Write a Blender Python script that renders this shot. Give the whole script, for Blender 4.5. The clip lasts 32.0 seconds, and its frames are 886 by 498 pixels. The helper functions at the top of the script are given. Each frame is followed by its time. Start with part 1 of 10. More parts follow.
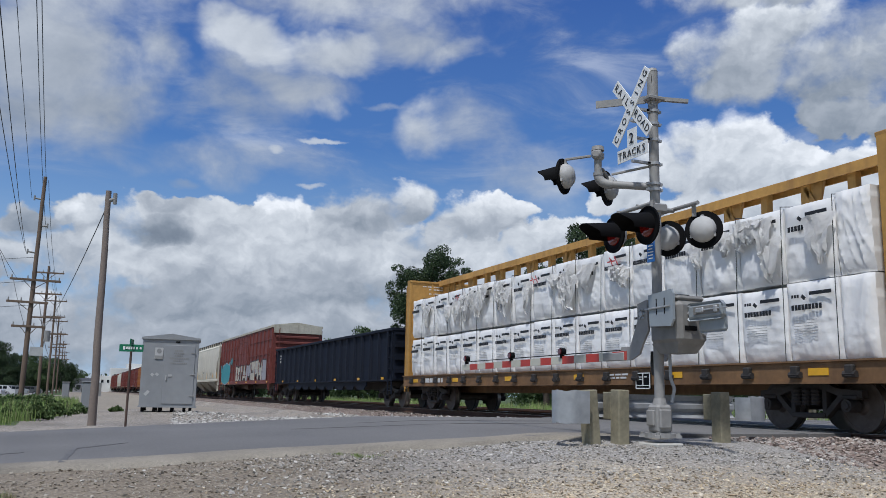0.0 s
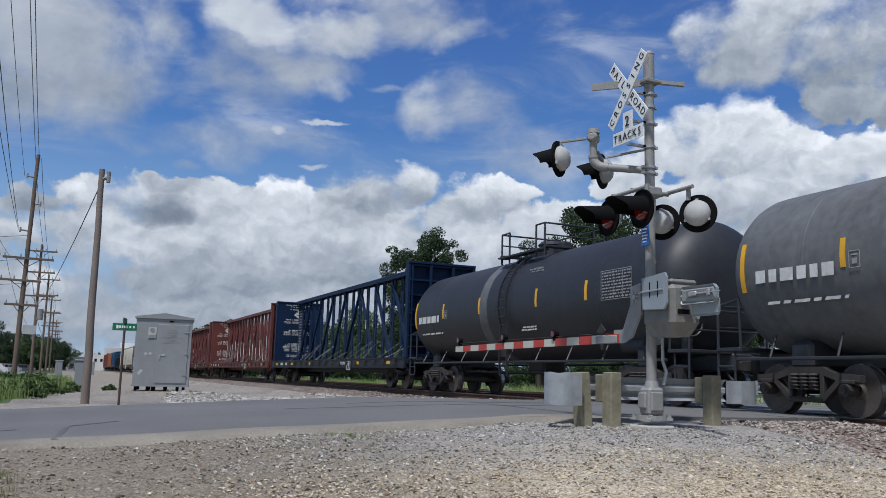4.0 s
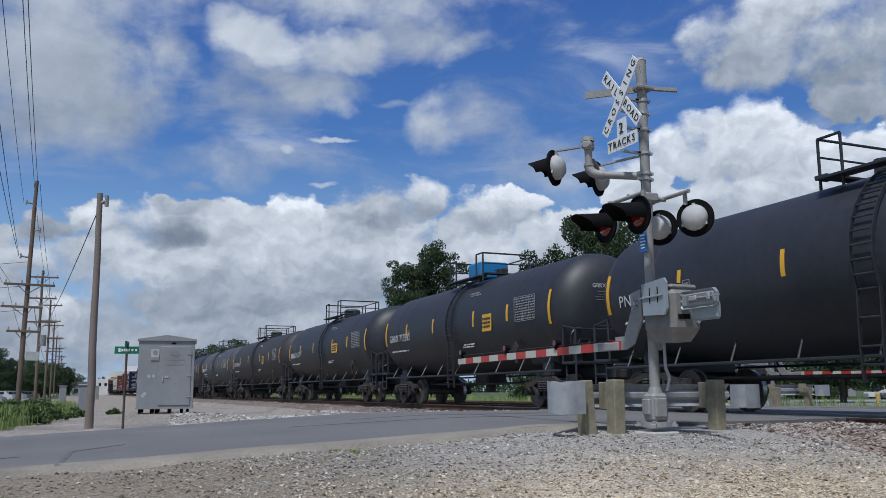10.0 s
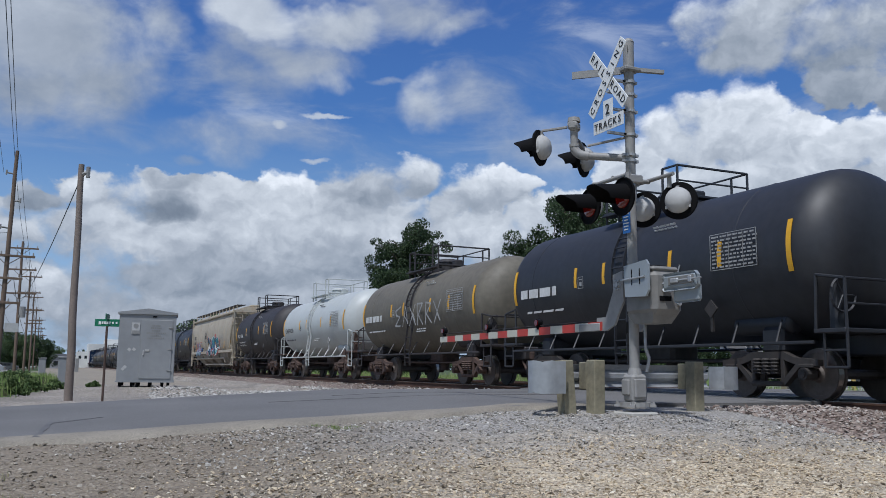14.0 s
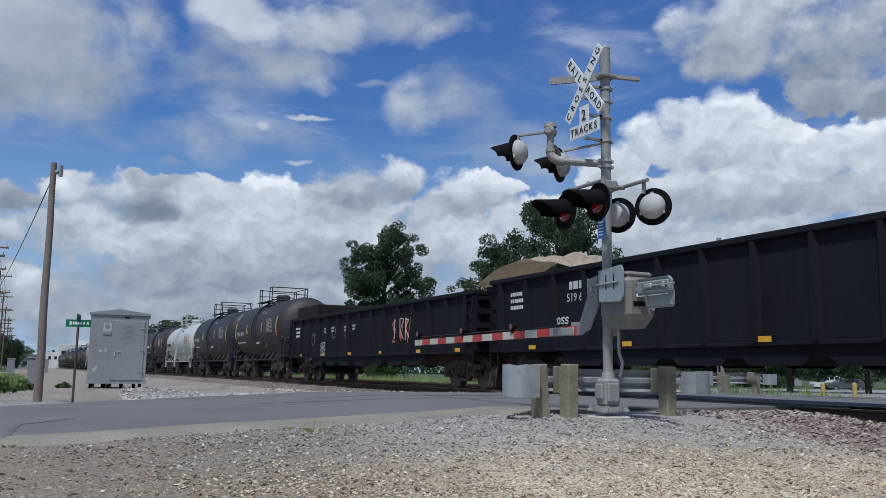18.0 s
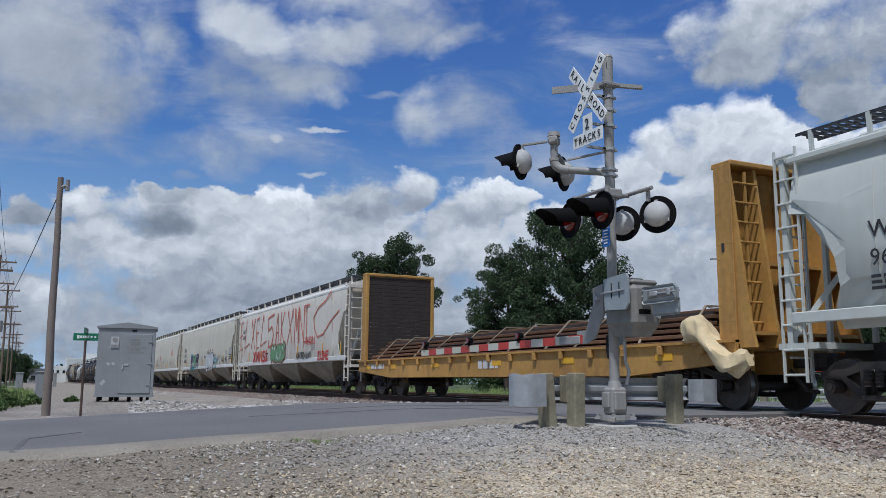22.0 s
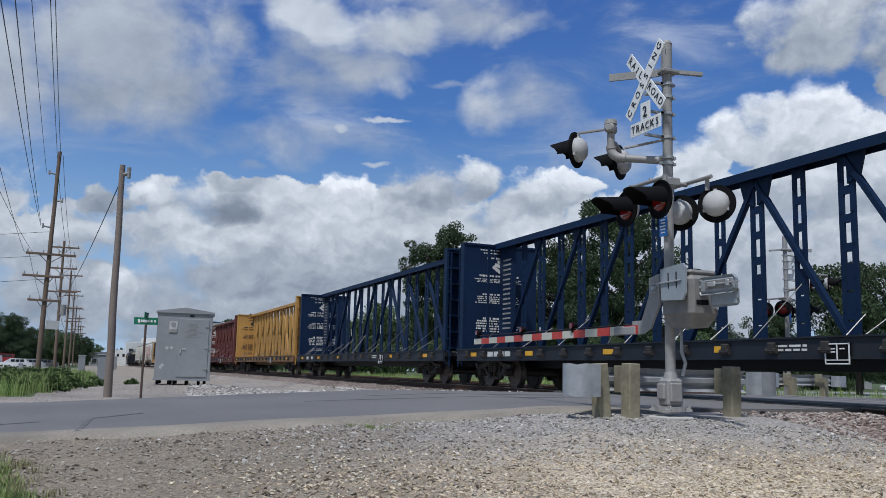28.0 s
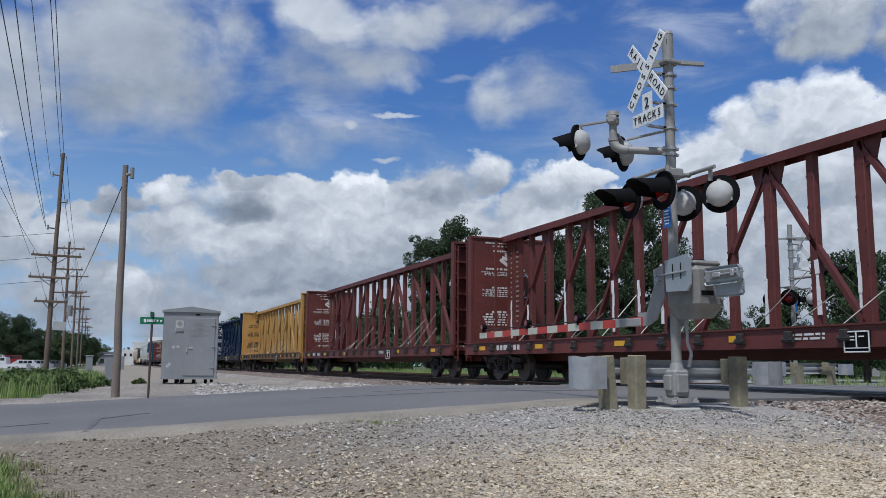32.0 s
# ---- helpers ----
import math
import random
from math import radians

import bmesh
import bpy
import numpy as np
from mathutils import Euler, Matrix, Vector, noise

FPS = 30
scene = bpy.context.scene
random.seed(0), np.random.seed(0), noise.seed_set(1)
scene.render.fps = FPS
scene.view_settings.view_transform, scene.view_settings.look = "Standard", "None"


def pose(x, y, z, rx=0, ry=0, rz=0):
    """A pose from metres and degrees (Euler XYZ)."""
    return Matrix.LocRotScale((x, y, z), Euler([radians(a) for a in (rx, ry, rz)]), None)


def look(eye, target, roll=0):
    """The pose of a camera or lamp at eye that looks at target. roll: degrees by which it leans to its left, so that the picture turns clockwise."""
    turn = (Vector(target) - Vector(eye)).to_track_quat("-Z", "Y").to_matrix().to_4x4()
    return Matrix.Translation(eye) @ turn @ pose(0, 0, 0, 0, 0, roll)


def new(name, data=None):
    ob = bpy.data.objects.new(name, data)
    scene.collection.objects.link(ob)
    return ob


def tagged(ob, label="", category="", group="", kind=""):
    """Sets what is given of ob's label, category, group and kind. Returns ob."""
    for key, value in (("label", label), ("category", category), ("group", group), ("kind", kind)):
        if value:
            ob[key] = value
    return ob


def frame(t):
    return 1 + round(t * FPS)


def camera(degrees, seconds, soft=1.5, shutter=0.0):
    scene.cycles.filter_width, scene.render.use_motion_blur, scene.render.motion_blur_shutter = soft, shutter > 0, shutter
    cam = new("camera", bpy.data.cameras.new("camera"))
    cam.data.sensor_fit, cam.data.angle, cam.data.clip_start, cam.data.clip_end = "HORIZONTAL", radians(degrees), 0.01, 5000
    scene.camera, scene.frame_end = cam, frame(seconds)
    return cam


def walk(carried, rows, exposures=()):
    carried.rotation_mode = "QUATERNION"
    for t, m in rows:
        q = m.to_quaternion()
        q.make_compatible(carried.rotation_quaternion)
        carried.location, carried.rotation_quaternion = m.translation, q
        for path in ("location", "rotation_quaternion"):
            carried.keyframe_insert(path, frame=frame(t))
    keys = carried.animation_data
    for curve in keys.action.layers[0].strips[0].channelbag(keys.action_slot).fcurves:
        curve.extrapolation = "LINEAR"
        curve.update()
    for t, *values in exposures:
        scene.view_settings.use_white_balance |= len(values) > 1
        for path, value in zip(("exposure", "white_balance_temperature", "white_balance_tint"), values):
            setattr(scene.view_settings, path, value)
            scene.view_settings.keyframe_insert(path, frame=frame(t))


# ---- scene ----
# The camera is held by hand beside the road; x to the right across the track, y along the track, z = 0 on the rail tops.
cam = camera(54.57, 32.0, soft=0.75)
walk(cam, [
    (0, pose(-0.022, 0.013, 0.479, 99.690, -1.078, -23.179)),
    (0.5, pose(-0.020, 0.019, 0.470, 99.742, -0.946, -23.332)),
    (1, pose(-0.014, 0.017, 0.471, 99.674, -0.835, -23.307)),
    (1.5, pose(-0.005, 0.019, 0.477, 99.555, -0.782, -23.251)),
    (2, pose(0.002, 0.015, 0.476, 99.401, -0.727, -23.166)),
    (2.5, pose(-0.005, 0.015, 0.466, 99.322, -0.789, -23.204)),
    (3, pose(-0.012, 0.017, 0.471, 99.099, -0.959, -23.305)),
    (3.5, pose(-0.018, 0.017, 0.468, 98.820, -1.322, -23.404)),
    (5.5, pose(-0.018, 0.025, 0.471, 97.945, -1.546, -24.663)),
    (6, pose(-0.011, 0.025, 0.471, 98.235, -1.103, -25.142)),
    (6.5, pose(-0.001, 0.018, 0.470, 98.502, -0.616, -25.242)),
    (7, pose(0.004, 0.013, 0.477, 98.723, -0.296, -24.824)),
    (7.5, pose(0.009, 0.018, 0.473, 98.833, -0.104, -24.090)),
    (8, pose(0.013, 0.012, 0.472, 98.861, 0.035, -23.401)),
    (8.5, pose(0.015, 0.003, 0.468, 98.927, 0.151, -23.037)),
    (9, pose(0.014, 0.008, 0.468, 99.027, 0.317, -23.015)),
    (9.5, pose(0.013, 0.003, 0.475, 99.200, 0.407, -23.134)),
    (10, pose(0.012, 0.004, 0.466, 99.372, 0.288, -23.285)),
    (10.5, pose(0.009, 0.010, 0.472, 99.390, 0.141, -23.429)),
    (11, pose(0.009, 0.005, 0.473, 99.278, -0.115, -23.610)),
    (11.5, pose(0.017, 0.002, 0.455, 99.087, -0.362, -23.804)),
    (12, pose(0.003, 0.008, 0.462, 98.781, -0.450, -23.984)),
    (12.5, pose(0.005, 0.010, 0.459, 98.535, -0.519, -24.062)),
    (13, pose(0.002, 0.003, 0.454, 98.413, -0.549, -24.125)),
    (13.5, pose(0.002, 0.003, 0.461, 98.200, -0.535, -24.267)),
    (14, pose(0.017, 0.014, 0.459, 97.956, -0.603, -24.519)),
    (14.5, pose(0.016, 0.018, 0.459, 97.632, -0.812, -24.945)),
    (16.5, pose(0.024, 0.018, 0.457, 97.512, -1.034, -26.202)),
    (17, pose(0.022, 0.011, 0.454, 97.809, -1.045, -26.219)),
    (17.5, pose(0.016, 0.006, 0.452, 98.083, -1.021, -26.174)),
    (18, pose(0.009, -0.000, 0.460, 98.186, -0.966, -26.203)),
    (18.5, pose(0.011, 0.005, 0.454, 98.269, -0.949, -26.317)),
    (19, pose(-0.001, 0.002, 0.453, 98.273, -0.831, -26.564)),
    (19.5, pose(0.005, -0.005, 0.451, 98.247, -0.677, -26.685)),
    (20, pose(0.016, -0.001, 0.452, 98.229, -0.564, -26.696)),
    (20.5, pose(0.023, 0.006, 0.446, 98.286, -0.467, -26.631)),
    (21, pose(0.014, -0.001, 0.455, 98.423, -0.324, -26.434)),
    (21.5, pose(0.007, -0.008, 0.455, 98.632, -0.321, -26.167)),
    (22, pose(0.018, -0.024, 0.457, 98.851, -0.418, -25.693)),
    (22.5, pose(0.017, -0.020, 0.459, 98.910, -0.512, -25.173)),
    (23, pose(0.006, -0.019, 0.454, 98.900, -0.730, -24.680)),
    (23.5, pose(-0.001, -0.012, 0.452, 98.843, -0.796, -24.280)),
    (24, pose(-0.006, -0.007, 0.452, 98.872, -0.792, -24.061)),
    (24.5, pose(-0.006, -0.021, 0.462, 99.056, -0.594, -23.925)),
    (25, pose(0.000, -0.027, 0.459, 99.223, -0.367, -23.775)),
    (25.5, pose(0.006, -0.034, 0.459, 99.231, -0.331, -23.552)),
    (27.5, pose(-0.020, 0.001, 0.451, 98.176, -1.316, -22.604)),
    (28, pose(-0.014, -0.002, 0.438, 98.100, -1.392, -22.367)),
    (28.5, pose(-0.010, -0.008, 0.447, 98.105, -1.200, -22.266)),
    (29, pose(-0.009, -0.016, 0.451, 98.119, -0.922, -22.212)),
    (29.5, pose(-0.011, -0.013, 0.450, 98.109, -0.758, -22.166)),
    (30, pose(-0.012, -0.013, 0.447, 98.003, -0.622, -22.057)),
    (30.5, pose(-0.012, -0.012, 0.443, 97.885, -0.598, -21.934)),
    (31, pose(-0.021, -0.012, 0.448, 97.815, -0.584, -21.931)),
    (31.5, pose(-0.017, -0.012, 0.450, 97.809, -0.571, -21.869)),
    (32, pose(-0.002, -0.002, 0.447, 97.717, -0.448, -21.925)),
], [(0, 0.0, 6120, 10), (3.5, 0.0, 6100, 10), (7, -0.04, 6000, 10), (12, -0.05, 5960, 10), (18, -0.07, 5940, 10), (22.5, -0.08, 5950, 10), (24.2, 0.0, 6040, 10), (32, -0.02, 6020, 10)])

# ---- world, sun ----
SUN_AZ, SUN_EL = 226.0, 63.0   # compass from +Y towards +X, degrees
world = bpy.data.worlds.new("sky")
scene.world = world
world.use_nodes = True
wn, wl = world.node_tree.nodes, world.node_tree.links
bg = wn["Background"]
sky = wn.new("ShaderNodeTexSky")
sky.sky_type = "NISHITA"
sky.sun_disc = False
sky.sun_elevation = radians(SUN_EL)
sky.sun_rotation = radians(SUN_AZ)
wl.new(sky.outputs[0], bg.inputs[0])
bg.inputs[1].default_value = 0.085
sun = new("sun", bpy.data.lights.new("sun", "SUN"))
sun.data.energy, sun.data.angle, sun.data.color = 3.1, radians(3.5), (1.0, 0.97, 0.925)
_az, _el = radians(SUN_AZ), radians(SUN_EL)
sun.matrix_world = look((math.sin(_az) * math.cos(_el) * 60, math.cos(_az) * math.cos(_el) * 60, math.sin(_el) * 60), (0, 0, 0))


# ---- mesh helpers ----
def box(bm, c, s, rot=None, bevel=0.0):
    m = Matrix.Translation(c)
    if rot:
        m = m @ Euler([radians(a) for a in rot]).to_matrix().to_4x4()
    r = bmesh.ops.create_cube(bm, size=1.0, matrix=m @ Matrix.Diagonal((*s, 1)))
    if bevel:
        es = list({e for v in r["verts"] for e in v.link_edges})
        bmesh.ops.bevel(bm, geom=es, offset=bevel, segments=1, affect="EDGES")


def cyl(bm, p0, p1, r0, r1=None, seg=12, caps=True):
    p0, p1 = Vector(p0), Vector(p1)
    d = p1 - p0
    m = Matrix.Translation((p0 + p1) / 2) @ d.to_track_quat("Z", "Y").to_matrix().to_4x4()
    bmesh.ops.create_cone(bm, cap_ends=caps, segments=seg, radius1=r0, radius2=r0 if r1 is None else r1, depth=d.length, matrix=m)


def rod(bm, pts, r, seg=6):
    for a, b in zip(pts, pts[1:]):
        cyl(bm, a, b, r, seg=seg)


def beam(bm, p0, p1, w, h):
    """A rectangular bar from p0 to p1: w across, h in the other way."""
    p0, p1 = Vector(p0), Vector(p1)
    d = p1 - p0
    m = Matrix.Translation((p0 + p1) / 2) @ d.to_track_quat("Z", "Y").to_matrix().to_4x4()
    bmesh.ops.create_cube(bm, size=1.0, matrix=m @ Matrix.Diagonal((w, h, d.length, 1)))


def loft(bm, rings, close=True, caps=True):
    """Skin a list of equal-length vertex rings."""
    vs = [[bm.verts.new(p) for p in ring] for ring in rings]
    n = len(vs[0])
    for a, b in zip(vs, vs[1:]):
        for i in range(n if close else n - 1):
            j = (i + 1) % n
            bm.faces.new((a[i], a[j], b[j], b[i]))
    if caps and close:
        bm.faces.new(vs[0][::-1])
        bm.faces.new(vs[-1])
    return vs


def prism(bm, outline, y0, y1):
    """Extrude an (x, z) outline along y."""
    loft(bm, [[(x, y, z) for x, z in outline] for y in (y0, y1)])


def ball(bm, c, r, seg=16, rings=10, squash=(1, 1, 1)):
    bmesh.ops.create_uvsphere(bm, u_segments=seg, v_segments=rings, radius=1, matrix=Matrix.Translation(c) @ Matrix.Diagonal((r * squash[0], r * squash[1], r * squash[2], 1)))


def disc(bm, c, n, r, t, seg=24):
    c, n = Vector(c), Vector(n).normalized()
    cyl(bm, c - n * t / 2, c + n * t / 2, r, seg=seg)


def mesh_of(bm, name, material, smooth=False, angle=40):
    bmesh.ops.recalc_face_normals(bm, faces=bm.faces)
    me = bpy.data.meshes.new(name)
    if smooth:
        for f in bm.faces:
            f.smooth = True
        lim = radians(angle)
        for e in bm.edges:
            if len(e.link_faces) == 2 and e.calc_face_angle(0) > lim:
                e.smooth = False
    bm.to_mesh(me)
    bm.free()
    me.materials.append(material)
    return me


def put(name, me, parent=None, m=None, label=""):
    ob = new(name, me)
    if parent is not None:
        ob.parent = parent
    if m is not None:
        ob.matrix_basis = m
    if label:
        ob["label"] = label
    return ob


def part(name, bm, material, parent, label="", smooth=False, m=None):
    return put(name, mesh_of(bm, name, material, smooth), parent, m, label)


def thing(name, m, label, category, group="", kind=""):
    ob = new(name)
    ob.empty_display_size = 0.2
    ob.matrix_basis = m
    return tagged(ob, label, category, group, kind)


def solid(name, bm, material, m, label="", category="", group="", kind="", smooth=False):
    ob = put(name, mesh_of(bm, name, material, smooth), None, m)
    return tagged(ob, label, category, group, kind)


def letters(name, text, size, material, parent, m, label="", align="LEFT"):
    cu = bpy.data.curves.new(name, "FONT")
    cu.body, cu.size, cu.extrude, cu.align_x, cu.align_y = text, size, 0.002, align, "CENTER"
    cu.resolution_u = 2
    cu.materials.append(material)
    return put(name, cu, parent, m, label)


def side_frame(y, z, x, tilt=0.0):
    """Where text on a car's side faces the road user at -X: reads along -Y."""
    return Matrix.Translation((x, y, z)) @ Matrix(((0, 0, -1, 0), (-1, 0, 0, 0), (0, 1, 0, 0), (0, 0, 0, 1))) @ Matrix.Rotation(radians(tilt), 4, "X")


_cache = {}


def cached(key, make):
    if key not in _cache:
        _cache[key] = make()
    return _cache[key]


# ---- materials ----
def mat(name, rgb, rough=0.55, metal=0.0, var=0.18, grain=9.0, blot=0.7, bump=0.06, streak=0.0, streak_rgb=(0.12, 0.07, 0.04), fine=0.0, fine_scale=60.0, coat=0.0, each=0.0, spec=0.5):
    ma = bpy.data.materials.new(name)
    ma.use_nodes = True
    n, l = ma.node_tree.nodes, ma.node_tree.links
    b = n["Principled BSDF"]
    b.inputs["Roughness"].default_value, b.inputs["Metallic"].default_value = rough, metal
    b.inputs["Coat Weight"].default_value = coat
    b.inputs["Specular IOR Level"].default_value = spec
    tc = n.new("ShaderNodeTexCoord")

    def noise_node(scale, detail, vec=None):
        t = n.new("ShaderNodeTexNoise")
        t.inputs["Scale"].default_value, t.inputs["Detail"].default_value = scale, detail
        l.new(vec or tc.outputs["Object"], t.inputs["Vector"])
        return t.outputs["Fac"]

    big, small = noise_node(blot, 5), noise_node(grain, 4)
    add = n.new("ShaderNodeMath")
    add.operation = "MULTIPLY_ADD"
    l.new(small, add.inputs[0])
    add.inputs[1].default_value = 0.6
    l.new(big, add.inputs[2])
    ramp = n.new("ShaderNodeMapRange")
    l.new(add.outputs[0], ramp.inputs[0])
    ramp.inputs[1].default_value, ramp.inputs[2].default_value = 0.55, 1.05
    ramp.inputs[3].default_value, ramp.inputs[4].default_value = 1 - var, 1 + var
    val = ramp.outputs[0]
    if fine:
        f = noise_node(fine_scale, 3)
        fr = n.new("ShaderNodeMapRange")
        l.new(f, fr.inputs[0])
        fr.inputs[1].default_value, fr.inputs[2].default_value = 0.3, 0.7
        fr.inputs[3].default_value, fr.inputs[4].default_value = 1 - fine, 1 + fine
        mu = n.new("ShaderNodeMath")
        mu.operation = "MULTIPLY"
        l.new(val, mu.inputs[0])
        l.new(fr.outputs[0], mu.inputs[1])
        val = mu.outputs[0]
    if each:
        oi = n.new("ShaderNodeObjectInfo")
        fr = n.new("ShaderNodeMapRange")
        l.new(oi.outputs["Random"], fr.inputs[0])
        fr.inputs[3].default_value, fr.inputs[4].default_value = 1 - each, 1 + each
        mu = n.new("ShaderNodeMath")
        mu.operation = "MULTIPLY"
        l.new(val, mu.inputs[0])
        l.new(fr.outputs[0], mu.inputs[1])
        val = mu.outputs[0]
    sc = n.new("ShaderNodeVectorMath")
    sc.operation = "SCALE"
    sc.inputs[0].default_value = rgb
    l.new(val, sc.inputs["Scale"])
    col = sc.outputs[0]
    if streak:
        mp = n.new("ShaderNodeMapping")
        mp.inputs["Scale"].default_value = (3.0, 3.0, 0.28)
        l.new(tc.outputs["Object"], mp.inputs[0])
        st = noise_node(1.3, 6, mp.outputs[0])
        sr = n.new("ShaderNodeMapRange")
        l.new(st, sr.inputs[0])
        sr.inputs[1].default_value, sr.inputs[2].default_value, sr.inputs[4].default_value = 0.5, 0.78, streak
        mx = n.new("ShaderNodeMixRGB")
        l.new(sr.outputs[0], mx.inputs[0])
        l.new(col, mx.inputs[1])
        mx.inputs[2].default_value = (*streak_rgb, 1)
        col = mx.outputs[0]
    l.new(col, b.inputs["Base Color"])
    if bump:
        bp = n.new("ShaderNodeBump")
        bp.inputs["Strength"].default_value, bp.inputs["Distance"].default_value = bump, 0.02
        l.new(small, bp.inputs["Height"])
        l.new(bp.outputs[0], b.inputs["Normal"])
    return ma


def stone_mat(name, cols, scale, rough=0.85, bump=0.5, patch=None):
    """Loose stones: cells of several tones, with the shade of the gaps painted dark."""
    ma = bpy.data.materials.new(name)
    ma.use_nodes = True
    n, l = ma.node_tree.nodes, ma.node_tree.links
    b = n["Principled BSDF"]
    b.inputs["Roughness"].default_value = rough
    tc = n.new("ShaderNodeTexCoord")
    v = n.new("ShaderNodeTexVoronoi")
    v.inputs["Scale"].default_value = scale
    l.new(tc.outputs["Object"], v.inputs["Vector"])
    hue = n.new("ShaderNodeSeparateColor")
    l.new(v.outputs["Color"], hue.inputs[0])
    cr = n.new("ShaderNodeValToRGB")
    el = cr.color_ramp.elements
    while len(el) < len(cols):
        el.new(0.5)
    for i, c in enumerate(cols):
        el[i].position, el[i].color = i / (len(cols) - 1), (*c, 1)
    l.new(hue.outputs[0], cr.inputs[0])
    # shade between the stones, put into the colour towards each cell's edge
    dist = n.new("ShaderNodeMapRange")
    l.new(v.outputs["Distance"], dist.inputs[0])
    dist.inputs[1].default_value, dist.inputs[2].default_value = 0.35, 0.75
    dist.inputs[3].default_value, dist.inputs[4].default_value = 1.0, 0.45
    big = n.new("ShaderNodeTexNoise")
    big.inputs["Scale"].default_value, big.inputs["Detail"].default_value = 0.35, 6
    l.new(tc.outputs["Object"], big.inputs["Vector"])
    br = n.new("ShaderNodeMapRange")
    l.new(big.outputs["Fac"], br.inputs[0])
    br.inputs[1].default_value, br.inputs[2].default_value = 0.3, 0.7
    br.inputs[3].default_value, br.inputs[4].default_value = 0.75, 1.2
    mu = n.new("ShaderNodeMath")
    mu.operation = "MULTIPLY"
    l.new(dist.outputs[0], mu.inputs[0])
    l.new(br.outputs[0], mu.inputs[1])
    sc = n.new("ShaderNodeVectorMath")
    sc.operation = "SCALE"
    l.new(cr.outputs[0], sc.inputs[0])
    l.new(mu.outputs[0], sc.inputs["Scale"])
    col = sc.outputs[0]
    if patch:
        p = n.new("ShaderNodeTexNoise")
        p.inputs["Scale"].default_value, p.inputs["Detail"].default_value = patch[1], 7
        l.new(tc.outputs["Object"], p.inputs["Vector"])
        pr = n.new("ShaderNodeMapRange")
        l.new(p.outputs["Fac"], pr.inputs[0])
        pr.inputs[1].default_value, pr.inputs[2].default_value, pr.inputs[4].default_value = patch[2], patch[2] + 0.12, patch[3]
        mx = n.new("ShaderNodeMixRGB")
        l.new(pr.outputs[0], mx.inputs[0])
        l.new(col, mx.inputs[1])
        mx.inputs[2].default_value = (*patch[0], 1)
        col = mx.outputs[0]
    l.new(col, b.inputs["Base Color"])
    bp = n.new("ShaderNodeBump")
    bp.inputs["Strength"].default_value, bp.inputs["Distance"].default_value = bump, 0.03
    bp.invert = True
    l.new(v.outputs["Distance"], bp.inputs["Height"])
    l.new(bp.outputs[0], b.inputs["Normal"])
    return ma


def verge_mat(name, tan, grey, dirt, scale):
    """Trodden gravel whose tone drifts from tan to grey towards the road and to brown dirt on the open side."""
    ma = stone_mat(name, tan, scale, patch=((0.30, 0.26, 0.205), 0.9, 0.55, 0.6))
    n, l = ma.node_tree.nodes, ma.node_tree.links
    b = n["Principled BSDF"]
    tc = n.new("ShaderNodeTexCoord")
    sx = n.new("ShaderNodeSeparateXYZ")
    l.new(tc.outputs["Object"], sx.inputs[0])
    nz = n.new("ShaderNodeTexNoise")
    nz.inputs["Scale"].default_value, nz.inputs["Detail"].default_value, nz.inputs["Roughness"].default_value = 0.8, 9, 0.65
    l.new(tc.outputs["Object"], nz.inputs["Vector"])
    hue = n.new("ShaderNodeTexVoronoi")
    hue.inputs["Scale"].default_value = scale * 1.15
    l.new(tc.outputs["Object"], hue.inputs["Vector"])
    hs = n.new("ShaderNodeSeparateColor")
    l.new(hue.outputs["Color"], hs.inputs[0])
    col = b.inputs["Base Color"].links[0].from_socket

    def calc(op, a, c):
        m = n.new("ShaderNodeMath")
        m.operation = op
        for k, v in enumerate((a, c)):
            if isinstance(v, (int, float)):
                m.inputs[k].default_value = v
            else:
                l.new(v, m.inputs[k])
        return m.outputs[0]
    wob = calc("MULTIPLY", calc("SUBTRACT", nz.outputs["Fac"], 0.5), 5.0)
    across = calc("ADD", calc("SUBTRACT", sx.outputs[0], calc("MULTIPLY", sx.outputs[1], 0.25)), wob)
    along = calc("ADD", calc("ADD", sx.outputs[1], calc("MULTIPLY", sx.outputs[0], 0.12)), wob)
    for tones, v, a, c in ((grey, along, 6.9, 9.4), (dirt, across, 2.6, -0.4)):
        cr = n.new("ShaderNodeValToRGB")
        el = cr.color_ramp.elements
        while len(el) < len(tones):
            el.new(0.5)
        for k, t in enumerate(tones):
            el[k].position, el[k].color = k / (len(tones) - 1), (*t, 1)
        l.new(hs.outputs[1], cr.inputs[0])
        mr = n.new("ShaderNodeMapRange")
        l.new(v, mr.inputs[0])
        mr.inputs[1].default_value, mr.inputs[2].default_value = a, c
        mx = n.new("ShaderNodeMixRGB")
        l.new(mr.outputs[0], mx.inputs[0])
        l.new(col, mx.inputs[1])
        l.new(cr.outputs[0], mx.inputs[2])
        col = mx.outputs[0]
    l.new(col, b.inputs["Base Color"])
    return ma


